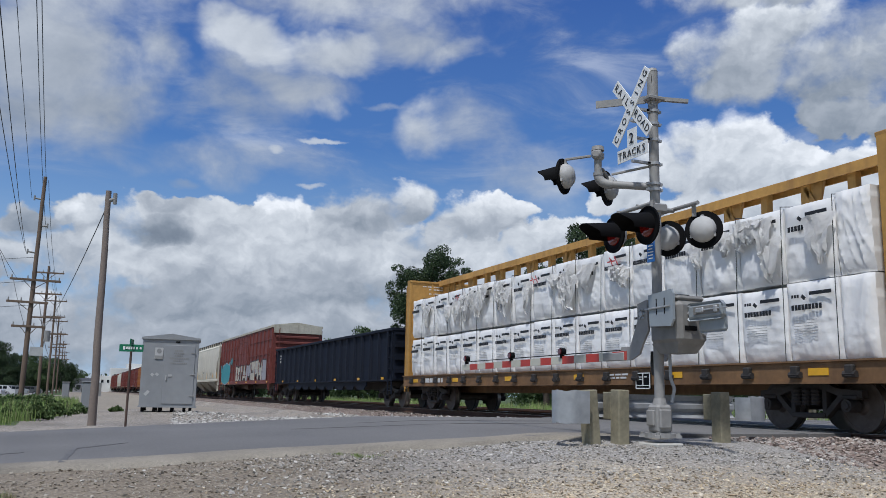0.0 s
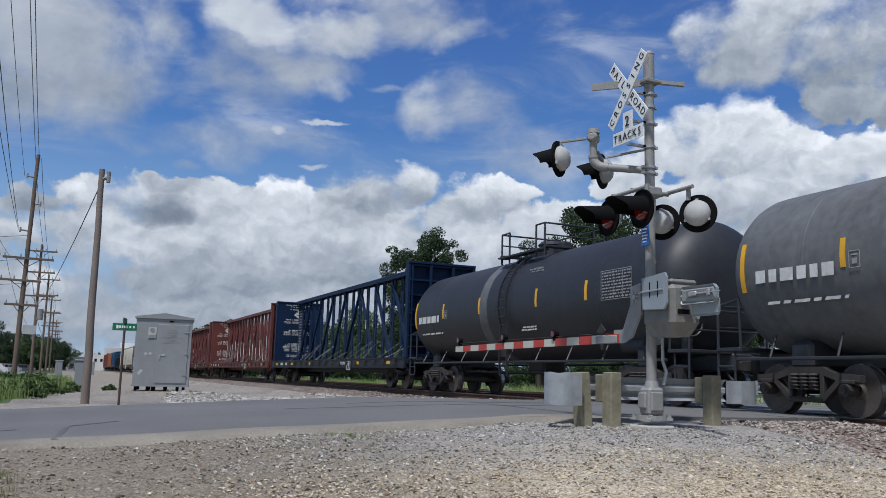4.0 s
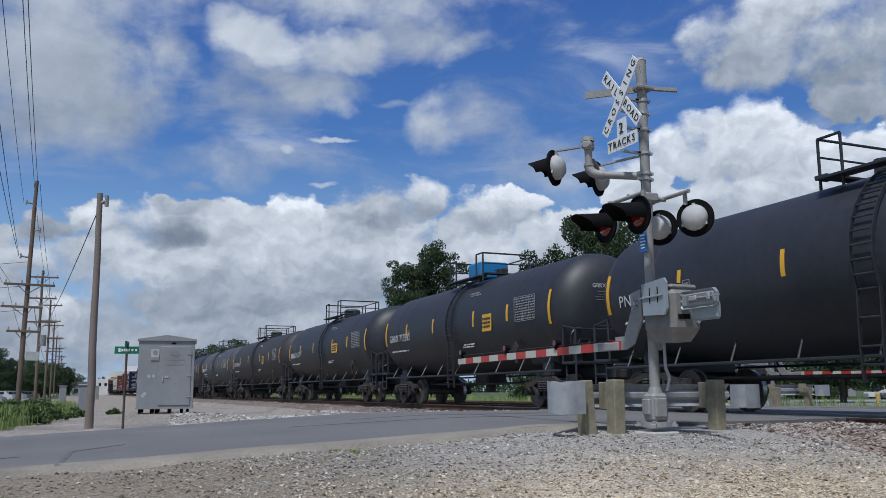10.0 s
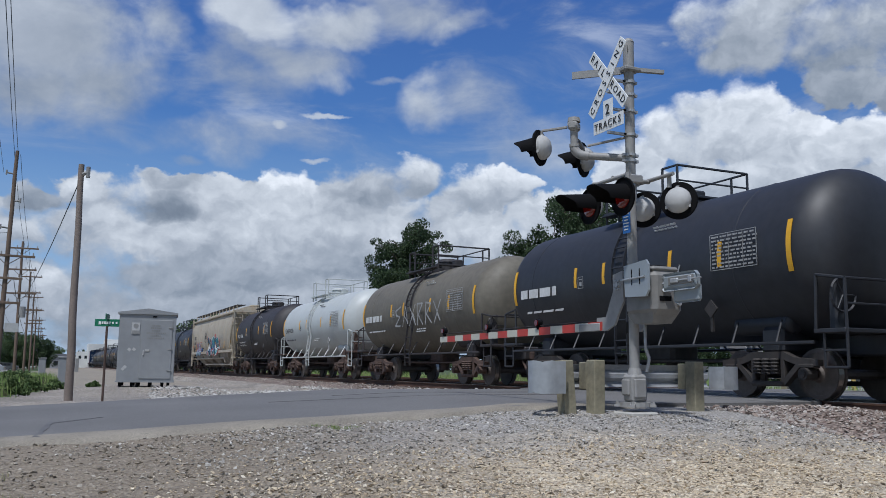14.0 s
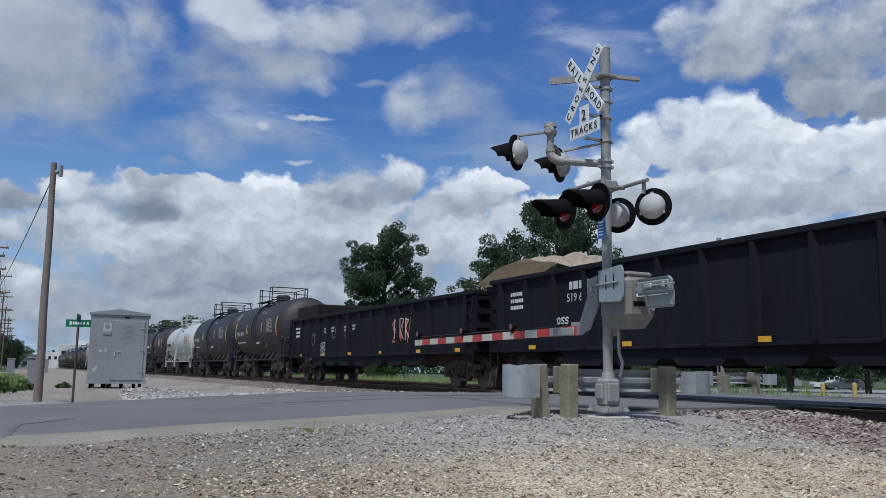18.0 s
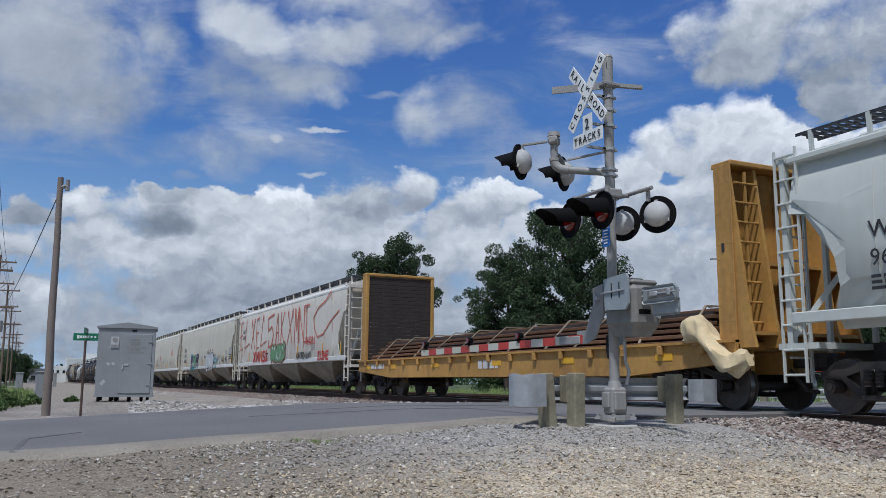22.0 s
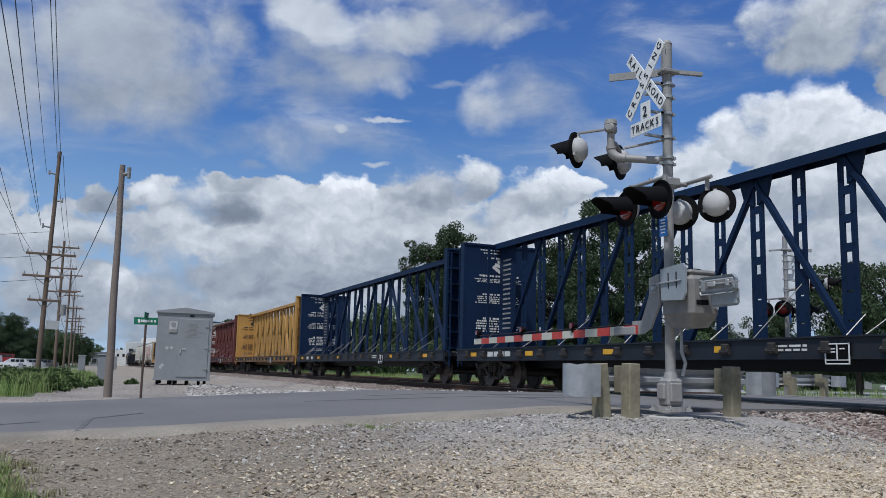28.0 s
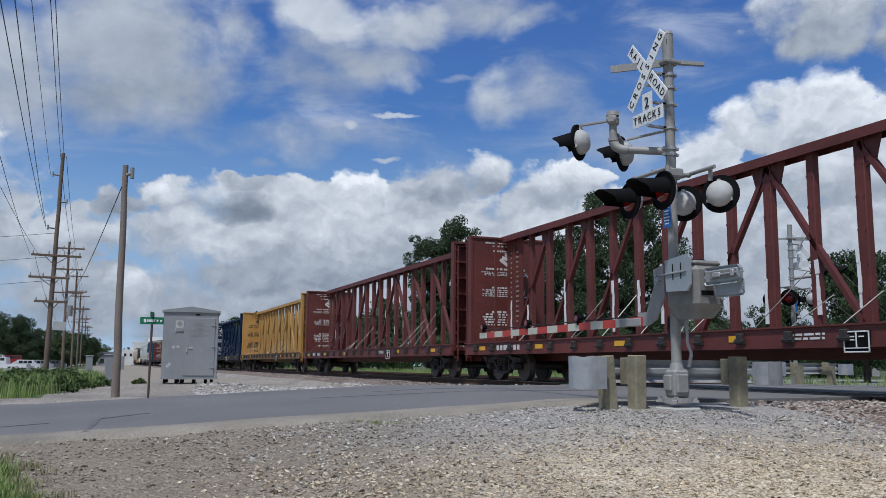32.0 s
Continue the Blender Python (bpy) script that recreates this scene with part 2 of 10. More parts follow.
def island_mat(name, cols, rough=0.85, emit=0.0):
    """A tone of its own for each loose piece of a mesh."""
    ma = bpy.data.materials.new(name)
    ma.use_nodes = True
    n, l = ma.node_tree.nodes, ma.node_tree.links
    b = n["Principled BSDF"]
    b.inputs["Roughness"].default_value = rough
    g = n.new("ShaderNodeNewGeometry")
    cr = n.new("ShaderNodeValToRGB")
    el = cr.color_ramp.elements
    while len(el) < len(cols):
        el.new(0.5)
    for i, c in enumerate(cols):
        el[i].position, el[i].color = i / (len(cols) - 1), (*c, 1)
    l.new(g.outputs["Random Per Island"], cr.inputs[0])
    tx = n.new("ShaderNodeTexNoise")
    tx.inputs["Scale"].default_value = 25.0
    mr = n.new("ShaderNodeMapRange")
    l.new(tx.outputs["Fac"], mr.inputs[0])
    mr.inputs[3].default_value, mr.inputs[4].default_value = 0.7, 1.3
    sc = n.new("ShaderNodeVectorMath")
    sc.operation = "SCALE"
    l.new(cr.outputs[0], sc.inputs[0])
    l.new(mr.outputs[0], sc.inputs["Scale"])
    l.new(sc.outputs[0], b.inputs["Base Color"])
    return ma


GALV = mat("galvanised steel", (0.42, 0.43, 0.44), 0.55, 0.45, 0.16, 14, 1.5, 0.04)
ALU = mat("grey aluminium paint", (0.30, 0.295, 0.285), 0.62, 0.1, 0.14, 12, 2.0, 0.03)
BOXGREY = mat("grey cast housing", (0.27, 0.27, 0.265), 0.65, 0.0, 0.15, 10, 2.0, 0.05, 0.15, (0.16, 0.15, 0.14))
BLACK = mat("black enamel", (0.005, 0.005, 0.006), 0.8, 0.0, 0.2, 8, 2, 0.02, spec=0.15)
RUBBER = mat("black rubber", (0.02, 0.02, 0.02), 0.8, 0, 0.2)
WHITE = mat("white sign sheeting", (0.80, 0.81, 0.80), 0.45, 0, 0.05, 6, 1.0, 0.0, 0.12, (0.5, 0.48, 0.44))
INK = mat("black sign ink", (0.015, 0.015, 0.016), 0.5, 0, 0.05, bump=0)
REDBAND = mat("red reflective band", (0.48, 0.045, 0.028), 0.4, 0, 0.08, bump=0)
REDLENS = mat("red lamp lens", (0.075, 0.004, 0.005), 0.15, 0, 0.1, 30, 8, 0.0, coat=0.6)
_lens = REDLENS.node_tree.nodes["Principled BSDF"]
_lens.inputs["Emission Color"].default_value, _lens.inputs["Emission Strength"].default_value = (0.75, 0.03, 0.015, 1), 0.03
BLUESIGN = mat("blue enamel sign", (0.03, 0.16, 0.5), 0.4, 0, 0.05, bump=0)
GREENSIGN = mat("green street sign sheeting", (0.01, 0.17, 0.085), 0.4, 0, 0.06, bump=0)
WOOD = mat("weathered treated timber", (0.27, 0.245, 0.17), 0.85, 0, 0.28, 18, 3.0, 0.3, 0.45, (0.13, 0.12, 0.085))
POLEWOOD = mat("grey weathered pole timber", (0.215, 0.175, 0.15), 0.85, 0, 0.2, 20, 1.0, 0.25, 0.4, (0.11, 0.09, 0.08))
DARKPOLE = mat("brown creosoted pole timber", (0.16, 0.115, 0.085), 0.85, 0, 0.2, 20, 1.0, 0.25, 0.3, (0.07, 0.05, 0.04))
BUNG = mat("light grey painted steel cabin", (0.29, 0.30, 0.31), 0.5, 0.1, 0.09, 5, 0.8, 0.02, 0.14, (0.22, 0.21, 0.19))
CONCRETE = mat("pale concrete", (0.42, 0.41, 0.38), 0.85, 0, 0.15, 20, 1.2, 0.1)
STEEL = mat("dark running gear steel", (0.040, 0.036, 0.034), 0.75, 0.1, 0.35, 10, 1.5, 0.1, 0.35, (0.085, 0.055, 0.042))
WHEEL = mat("dusty brown wheel steel", (0.105, 0.088, 0.078), 0.6, 0.3, 0.3, 12, 2.5, 0.08, 0.3, (0.06, 0.045, 0.038))
RUSTY = mat("rusty brown running gear", (0.095, 0.062, 0.050), 0.8, 0.1, 0.35, 10, 1.5, 0.1, 0.3, (0.09, 0.045, 0.026))
TREAD = mat("bright wheel tread", (0.42, 0.40, 0.38), 0.3, 0.9, 0.1, bump=0)
RAIL = mat("rusty rail side", (0.10, 0.055, 0.038), 0.8, 0.2, 0.3, 15, 1.0, 0.1)
RAILTOP = mat("polished rail head", (0.46, 0.45, 0.44), 0.25, 0.95, 0.12, bump=0)
TIE = mat("dark creosoted sleeper", (0.065, 0.05, 0.04), 0.9, 0, 0.3, 14, 2.0, 0.2, each=0.3)
YELLOWTAPE = mat("yellow reflective strip", (0.75, 0.40, 0.02), 0.45, 0, 0.1, bump=0)
MARK = mat("white stencil paint", (0.62, 0.62, 0.60), 0.6, 0, 0.2, 12, 2, 0)
MARKDIM = mat("dull white stencil paint", (0.33, 0.33, 0.32), 0.6, 0, 0.25, 12, 2, 0)
MARKDARK = mat("black stencil paint", (0.03, 0.03, 0.035), 0.6, 0, 0.2, 12, 2, 0)
CABLE = mat("dark cable", (0.03, 0.03, 0.03), 0.6, 0, 0.1, bump=0)


# ---- the ground ----
TRACK_X = 12.6          # centre of the track that the train runs on; rail tops are at z = 0
ROAD0, ROAD1 = 10.6, 19.2   # the road crosses the track between these


def smooth(a, b, x):
    t = min(1.0, max(0.0, (x - a) / (b - a)))
    return t * t * (3 - 2 * t)


def road_z(x):
    if x < -1:
        return max(-0.37 + 0.03 * (x + 1), -0.75)
    if x < 9.5:
        return min(-0.02, -0.325 + 0.05 * x)
    if x < 20:
        return -0.02
    return max(-0.02 - 0.03 * (x - 20), -0.5)


def bed_z(x):
    """The ballast bed across the tracks, away from the road."""
    d = abs(x - (TRACK_X + 2.1)) - 2.1
    return -0.19 if d < 1.7 else max(-0.19 - 0.42 * (d - 1.7), -0.75)


def ground_z(x, y):
    r = road_z(x) - 0.05
    off = max(ROAD0 - y, y - ROAD1, 0.0)
    if y < ROAD0:
        side = r - 0.085 * max(0, off - 1.4) - 0.02 * off
        side = max(side, -1.15)
    else:
        side = max(r - 0.035 * off, -0.42) if x < 8 else r - 0.03 * min(off, 6)
    bed = bed_z(x)
    w = smooth(0.3, 3.2, off)
    h = side + (max(bed, side) - side) * w if bed > side else side + (bed - side) * w * smooth(8.8, 10.2, x) * (1 - smooth(19, 21, x))
    pad = math.hypot(x - 3.15, y - 31.8)
    if pad < 7:
        h += (-0.245 - h) * math.exp(-(pad / 2.6) ** 4)
    near = math.hypot(x - 4, y - 10)
    if near < 40:
        h += (0.035 if pad > 3 else 0.01) * (noise.noise((x * 0.6, y * 0.6, 1)) + 0.5 * noise.noise((x * 1.9, y * 1.9, 4))) * (1 if off > 0.4 else 0.15)
    return h


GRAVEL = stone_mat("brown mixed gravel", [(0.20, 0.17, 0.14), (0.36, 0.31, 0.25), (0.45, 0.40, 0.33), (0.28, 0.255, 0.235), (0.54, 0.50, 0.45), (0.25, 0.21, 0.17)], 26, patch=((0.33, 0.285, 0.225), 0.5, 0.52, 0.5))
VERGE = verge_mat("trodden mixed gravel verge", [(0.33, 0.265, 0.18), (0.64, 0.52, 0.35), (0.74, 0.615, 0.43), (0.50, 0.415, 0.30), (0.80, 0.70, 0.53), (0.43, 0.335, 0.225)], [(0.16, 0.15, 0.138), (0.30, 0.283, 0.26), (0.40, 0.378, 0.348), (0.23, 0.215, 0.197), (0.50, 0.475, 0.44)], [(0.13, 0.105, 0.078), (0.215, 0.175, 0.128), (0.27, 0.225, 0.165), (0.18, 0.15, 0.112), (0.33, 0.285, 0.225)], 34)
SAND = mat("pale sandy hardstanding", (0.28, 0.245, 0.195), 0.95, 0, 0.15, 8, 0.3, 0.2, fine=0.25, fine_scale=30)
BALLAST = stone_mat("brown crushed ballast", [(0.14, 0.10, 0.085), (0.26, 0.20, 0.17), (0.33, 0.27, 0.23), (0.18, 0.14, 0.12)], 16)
GRASSY = mat("rough mown grass", (0.062, 0.088, 0.030), 0.95, 0, 0.45, 6, 0.15, 0.5, fine=0.4, fine_scale=30)
ASPHALT = mat("grey worn asphalt", (0.150, 0.146, 0.142), 0.85, 0, 0.16, 30, 0.35, 0.12, fine=0.22, fine_scale=140)
FARASPHALT = mat("pale car park asphalt", (0.27, 0.265, 0.255), 0.85, 0, 0.15, 5, 0.2, 0.05)
TARSHADOW = mat("dark tar and painted shadow", (0.118, 0.115, 0.112), 0.7, 0, 0.2, 20, 3, 0.05)
EDGE = mat("pale worn road edge", (0.25, 0.225, 0.185), 0.9, 0, 0.25, 25, 1.0, 0.15, fine=0.25, fine_scale=90)


def axis_steps(lo, hi, fine0, fine1, step):
    v, x = [], fine0
    while x < fine1:
        v.append(x)
        x += step
    g = step
    while x < hi:
        v.append(x)
        g *= 1.28
        x += g
    v.append(hi)
    g, x = step * 1.28, fine0 - step
    while x > lo:
        v.insert(0, x)
        g *= 1.28
        x -= g
    v.insert(0, lo)
    return v


def sheet(xs, ys, zf):
    verts = [(x, y, zf(x, y)) for y in ys for x in xs]
    n = len(xs)
    faces = [(j * n + i, j * n + i + 1, (j + 1) * n + i + 1, (j + 1) * n + i) for j in range(len(ys) - 1) for i in range(n - 1)]
    return verts, faces


def verge_edge(y):
    """Where the weedy verge beyond the road ends and the grey path begins."""
    return min(0.25, -1.35 + 0.135 * (y - 24))


def build_ground():
    xs, ys = axis_steps(-3000, 3000, -9, 22, 0.34), axis_steps(-600, 3200, -2, 48, 0.34)
    verts, faces = sheet(xs, ys, ground_z)
    me = bpy.data.meshes.new("ground")
    me.from_pydata(verts, [], faces)
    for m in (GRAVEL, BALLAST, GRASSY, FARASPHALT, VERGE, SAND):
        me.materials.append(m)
    idx = []
    for f in faces:
        x = sum(verts[i][0] for i in f) / 4
        y = sum(verts[i][1] for i in f) / 4
        wob = 0.6 * noise.noise((x * 0.5, y * 0.5, 7))
        k = 0
        if abs(x - TRACK_X - 2.1) < 4.6 + wob * 0.5:
            k = 1
        elif x > 20.5 + wob:
            k = 3 if (-20 < y < 70 + 6 * wob and x < 120) and not (ROAD1 + 2 < y < 30 and x < 27) else 2
        elif y > 75 + 8 * wob or x < -16 + wob:
            k = 3 if (-26 < x < -5 and y > 30) else 2
        elif -5.2 + wob > x > -14 and y > 30:
            k = 3
        elif -5 + wob < x < verge_edge(y) + 0.4 * wob and 23 < y < 56:
            k = 2
        elif y < -12 or x > 40:
            k = 2
        if k == 0 and y < ROAD0 + 0.5:
            k = 4
        elif k == 0 and y > 42 + 10 * wob and x < 7 + wob:
            k = 5
        elif k == 2 and y > 70 and -1.2 + 2 * wob < x < 9.5:
            k = 5
        idx.append(k)
    me.polygons.foreach_set("material_index", idx)
    me.polygons.foreach_set("use_smooth", [True] * len(faces))
    ob = new("ground", me)
    tagged(ob, "pale gravel, ballast and rough grass around the crossing", "ground", kind="structure")


def build_road():
    xs = [-60 + 2.0 * i for i in range(26)] + [-8 + 0.5 * i for i in range(37)]
    xs = [x for x in xs if x <= TRACK_X - 1.75]
    xs.append(TRACK_X - 1.72)

    def slab(name, xs, ya, yb, m, lift, label, edge=0.0, kind="structure"):
        bm = bmesh.new()
        cols = []
        for x in xs:
            a = ya + edge * noise.noise((x * 0.9, 3, 0)) - 0.25 * edge * noise.noise((x * 4, 8, 0))
            b = yb + edge * noise.noise((x * 0.8, 9, 0))
            z = road_z(x) + lift
            cols.append([(x, a, z - 0.16), (x, a, z), (x, (a + b) / 2, z + 0.04), (x, b, z), (x, b, z - 0.16)])
        loft(bm, cols)
        return solid(name, bm, m, Matrix(), label, "road", kind=kind, smooth=True)

    slab("road", xs, ROAD0, ROAD1, ASPHALT, 0.0, "worn grey asphalt road climbing to the crossing", 0.22)
    x2 = [TRACK_X + 6.1 + 1.5 * i for i in range(60)]
    slab("road", x2, ROAD0, ROAD1, ASPHALT, 0.0, "worn grey asphalt road beyond the crossing", 0.2)
    # panels between the rails
    for i, (a, b) in enumerate(((TRACK_X - 1.70, TRACK_X - 0.80), (TRACK_X - 0.64, TRACK_X + 0.64), (TRACK_X + 0.80, TRACK_X + 3.46), (TRACK_X + 3.64, TRACK_X + 4.92), (TRACK_X + 5.08, TRACK_X + 6.08))):
        bm = bmesh.new()
        box(bm, ((a + b) / 2, (ROAD0 + ROAD1) / 2, -0.08), (b - a, ROAD1 - ROAD0, 0.16), bevel=0.012)
        solid("pavement", bm, ASPHALT, Matrix(), "grey asphalt crossing panel between the rails", "crossing panel", kind="structure")
    # pale broken verge along the road's near edge
    bm = bmesh.new()
    cols = []
    for x in [-14 + 0.4 * i for i in range(56)]:
        a = ROAD0 - 0.45 + 0.3 * noise.noise((x * 0.8, 1, 2))
        b = ROAD0 + 0.22 + 0.35 * noise.noise((x * 0.7, 5, 2))
        z = road_z(x)
        cols.append([(x, a, z - 0.09), (x, a + 0.1, z - 0.005), (x, b, z + 0.009), (x, b, z - 0.05)])
    loft(bm, cols)
    solid("road_edge", bm, EDGE, Matrix(), "pale crumbling edge of the asphalt", "road edge", kind="structure", smooth=True)
    # tar seams and tyre marks; the left-hand lines are painted pole and wire shadows
    def seam(pts, w):
        bm = bmesh.new()
        rings = []
        for (x, y), (x2, y2) in zip(pts, pts[1:]):
            for k in range(6):
                u = k / 6
                px, py = x + (x2 - x) * u, y + (y2 - y) * u
                d = Vector((x2 - x, y2 - y)).normalized()
                ww = w * (0.7 + 0.5 * noise.noise((px * 2, py * 2, 5)))
                zz = road_z(px) + 0.006 + 0.04 * (1 - abs(py - 14.9) / 4.3)
                px += 0.05 * noise.noise((px * 1.5, py * 1.5, 2))
                rings.append([(px - d.y * ww, py + d.x * ww, zz), (px + d.y * ww, py - d.x * ww, zz), (px + d.y * ww, py - d.x * ww, zz - 0.03), (px - d.y * ww, py + d.x * ww, zz - 0.03)])
        loft(bm, rings)
        solid("tar_seam", bm, TARSHADOW, Matrix(), "dark line across the asphalt, for tar cracks and painted pole and wire shadows", "tar seam", kind="structure")
    # painted in as a dark strip: the T-shaped shadow of a utility pole
    seam([(-0.05, 10.6), (0.1, 12.6), (0.9, 13.3)], 0.05)
    seam([(3.4, 14.4), (6.2, 13.8), (9.6, 13.9)], 0.03)
    seam([(4.8, 15.4), (7.5, 15.1), (9.7, 15.3)], 0.03)
    # likewise a strip for the pole and wire shadow lying along the road
    seam([(-7.0, 12.0), (-3.0, 11.6), (0.0, 12.5)], 0.03)


def build_tracks():
    prof = [(-0.07, -0.172), (0.07, -0.172), (0.07, -0.16), (0.012, -0.14), (0.012, -0.045), (0.036, -0.035), (0.036, -0.004), (-0.036, -0.004), (-0.036, -0.035), (-0.012, -0.045), (-0.012, -0.14), (-0.07, -0.16)]
    tie = bmesh.new()
    box(tie, (0, 0, 0), (2.59, 0.23, 0.18), bevel=0.01)
    tie_mesh = mesh_of(tie, "sleeper", TIE)
    for k in range(2):
        tx = TRACK_X + 4.28 * k
        tr = thing("railway_track", Matrix.Translation((tx, 0, 0)), "rusty steel railway track on dark timber sleepers", "railway track", "parallel tracks", "structure")
        for s in (-1, 1):
            bm = bmesh.new()
            prism(bm, [(x + s * 0.752, z) for x, z in prof], -60, 900)
            part("rail", bm, RAIL, tr)
            bm = bmesh.new()
            box(bm, (s * 0.752, 420, -0.002), (0.062, 960, 0.006))
            part("rail_head", bm, RAILTOP, tr, "bright worn running surface")
        for i in range(150 if k == 0 else 110):
            y = -6 + 0.533 * i
            if ROAD0 - 0.3 < y < ROAD1 + 0.3:
                continue
            put("sleeper", tie_mesh, tr, Matrix.Translation((0, y, -0.265)) @ Matrix.Rotation(0.01 * math.sin(i * 3.7), 4, "Z"))


build_ground()
build_road()
build_tracks()


# ---- loose stones ----
def build_stones():
    rng = random.Random(5)
    tones = island_mat("loose pale stones", [(0.06, 0.056, 0.05), (0.34, 0.315, 0.275), (0.46, 0.43, 0.385), (0.22, 0.208, 0.19), (0.66, 0.63, 0.58), (0.28, 0.26, 0.232), (0.42, 0.37, 0.30), (0.14, 0.13, 0.12)])
    dusty = island_mat("loose dusty brown stones", [(0.13, 0.11, 0.085), (0.28, 0.24, 0.18), (0.36, 0.32, 0.26), (0.20, 0.175, 0.14), (0.46, 0.42, 0.36), (0.24, 0.20, 0.15)])
    brown = island_mat("loose brown ballast stones", [(0.13, 0.09, 0.075), (0.30, 0.24, 0.20), (0.42, 0.38, 0.34), (0.20, 0.15, 0.13), (0.50, 0.46, 0.42)])
    lime = island_mat("loose limestone lumps", [(0.26, 0.25, 0.23), (0.42, 0.40, 0.37), (0.55, 0.53, 0.50), (0.33, 0.31, 0.28)])

    def field(name, n, place, size, m, label):
        verts, faces = [], []
        base = [(1, 0, 0), (-1, 0, 0), (0, 1, 0), (0, -1, 0), (0, 0, 1), (0, 0, -1)]
        tri = [(0, 2, 4), (2, 1, 4), (1, 3, 4), (3, 0, 4), (2, 0, 5), (1, 2, 5), (3, 1, 5), (0, 3, 5)]
        for _ in range(n):
            p = place(rng)
            if p is None:
                continue
            x, y = p
            s = size(rng)
            e = Euler((rng.gauss(0, 0.4), rng.gauss(0, 0.4), rng.random() * 6)).to_matrix()
            q = (rng.uniform(0.8, 1.6), rng.uniform(0.6, 1.1), rng.uniform(0.35, 0.75))
            z = ground_z(x, y) + s * 0.25
            k = len(verts)
            for b in base:
                v = e @ Vector((b[0] * q[0], b[1] * q[1], b[2] * q[2])) * s * rng.uniform(0.8, 1.2)
                verts.append((x + v.x, y + v.y, z + v.z))
            faces += [(a + k, b + k, c + k) for a, b, c in tri]
        me = bpy.data.meshes.new(name)
        me.from_pydata(verts, [], faces)
        me.materials.append(m)
        tagged(new(name, me), label, "gravel", kind="stuff")

    def near(r):
        d = 5.6 + 6.4 * r.random() ** 1.1
        a = radians(r.uniform(-8, 58))
        x, y = d * math.sin(a), d * math.cos(a)
        open_side = 1.3 + 0.25 * (y - 7) + 1.4 * noise.noise((x * 0.7, y * 0.7, 5)) + r.gauss(0, 0.7)
        if y > ROAD0 - 0.2 or x > 9.9 or x < open_side:
            return None
        return x, y

    def front(r, sign=1):
        q = near(r)
        return q if q and sign * (q[1] + 0.1 * q[0] - 8.1 + r.gauss(0, 0.5) + 1.2 * noise.noise((q[0] * 0.5, q[1] * 0.5, 3))) < 0 else None

    warm = island_mat("loose tan stones", [(0.08, 0.066, 0.052), (0.52, 0.425, 0.295), (0.66, 0.56, 0.41), (0.28, 0.23, 0.175), (0.76, 0.69, 0.56), (0.36, 0.285, 0.195), (0.62, 0.50, 0.34), (0.17, 0.14, 0.105)])
    size = lambda r: 0.006 + 0.020 * r.random() ** 3.6
    field("gravel_stones", 56000, front, size, warm, "tan loose stones of the gravel verge")
    field("gravel_stones", 56000, lambda r: front(r, -1), size, tones, "grey and pale loose stones round the signal")

    def dirt(r):
        d = 5.6 + 5.6 * r.random() ** 1.1
        a = radians(r.uniform(-12, 36))
        x, y = d * math.sin(a), d * math.cos(a)
        if y > ROAD0 - 0.1 or x > 3.4 + r.gauss(0, 0.7) or noise.noise((x * 0.9, y * 0.9, 8)) < r.uniform(-0.5, 0.3):
            return None
        return x, y

    field("dirt_stones", 26000, dirt, lambda r: 0.006 + 0.02 * r.random() ** 4, dusty, "small dusty stones trodden into brown dirt")

    def bank(r):
        y = r.uniform(-3, 75) if r.random() < 0.6 else r.uniform(1, 11)
        if ROAD0 - 0.2 < y < ROAD1 + 0.2:
            return None
        return (r.uniform(8.7, 11.6) if y < 30 else r.uniform(9.4, 11.7), y)

    field("ballast_stones", 15000, bank, lambda r: 0.018 + 0.03 * r.random() ** 2, brown, "brown crushed stone on the track bank")

    def strip(r):
        y = ROAD1 + 0.1 + 12 * r.random() ** 1.6
        return (r.uniform(2.0 + 0.1 * (y - 19), 10.3), y)

    field("limestone_lumps", 7000, strip, lambda r: 0.02 + 0.055 * r.random() ** 2.5, lime, "white limestone lumps beside the road")


build_stones()


# ---- cloudy sky backdrop, far away; it drifts slowly ----
# where the clouds stand: azimuth, elevation, half width, half height, strength, tone at the foot, tone at the crown
CLOUD_TOWER = [
    (43.3, 15.1, 4.5, 2.8, 1.3, 0.62, 0.95),
    (39.2, 15.4, 2, 1.8, 1.1, 0.7, 1),
    (41.6, 16.6, 2.5, 1.5, 1.1, 0.75, 1),
    (44.2, 16.6, 2.5, 1.8, 1.2, 0.75, 1),
    (46.6, 14.5, 2.5, 2.1, 1.1, 0.6, 0.92),
    (49.8, 13.5, 2.5, 2, 1.2, 0.6, 0.95),
    (52.1, 14.2, 1.7, 1.6, 1.1, 0.7, 1),
    (54.2, 14.5, 2.6, 1.9, 1.1, 0.6, 0.95),
    (44.8, 11.5, 8.7, 2.1, 1.2, 0.5, 0.74),
    (36.8, 13.5, 2.2, 1.8, 1, 0.7, 0.9),
    (52.8, 11.3, 4.4, 2, 1.1, 0.5, 0.72),
]
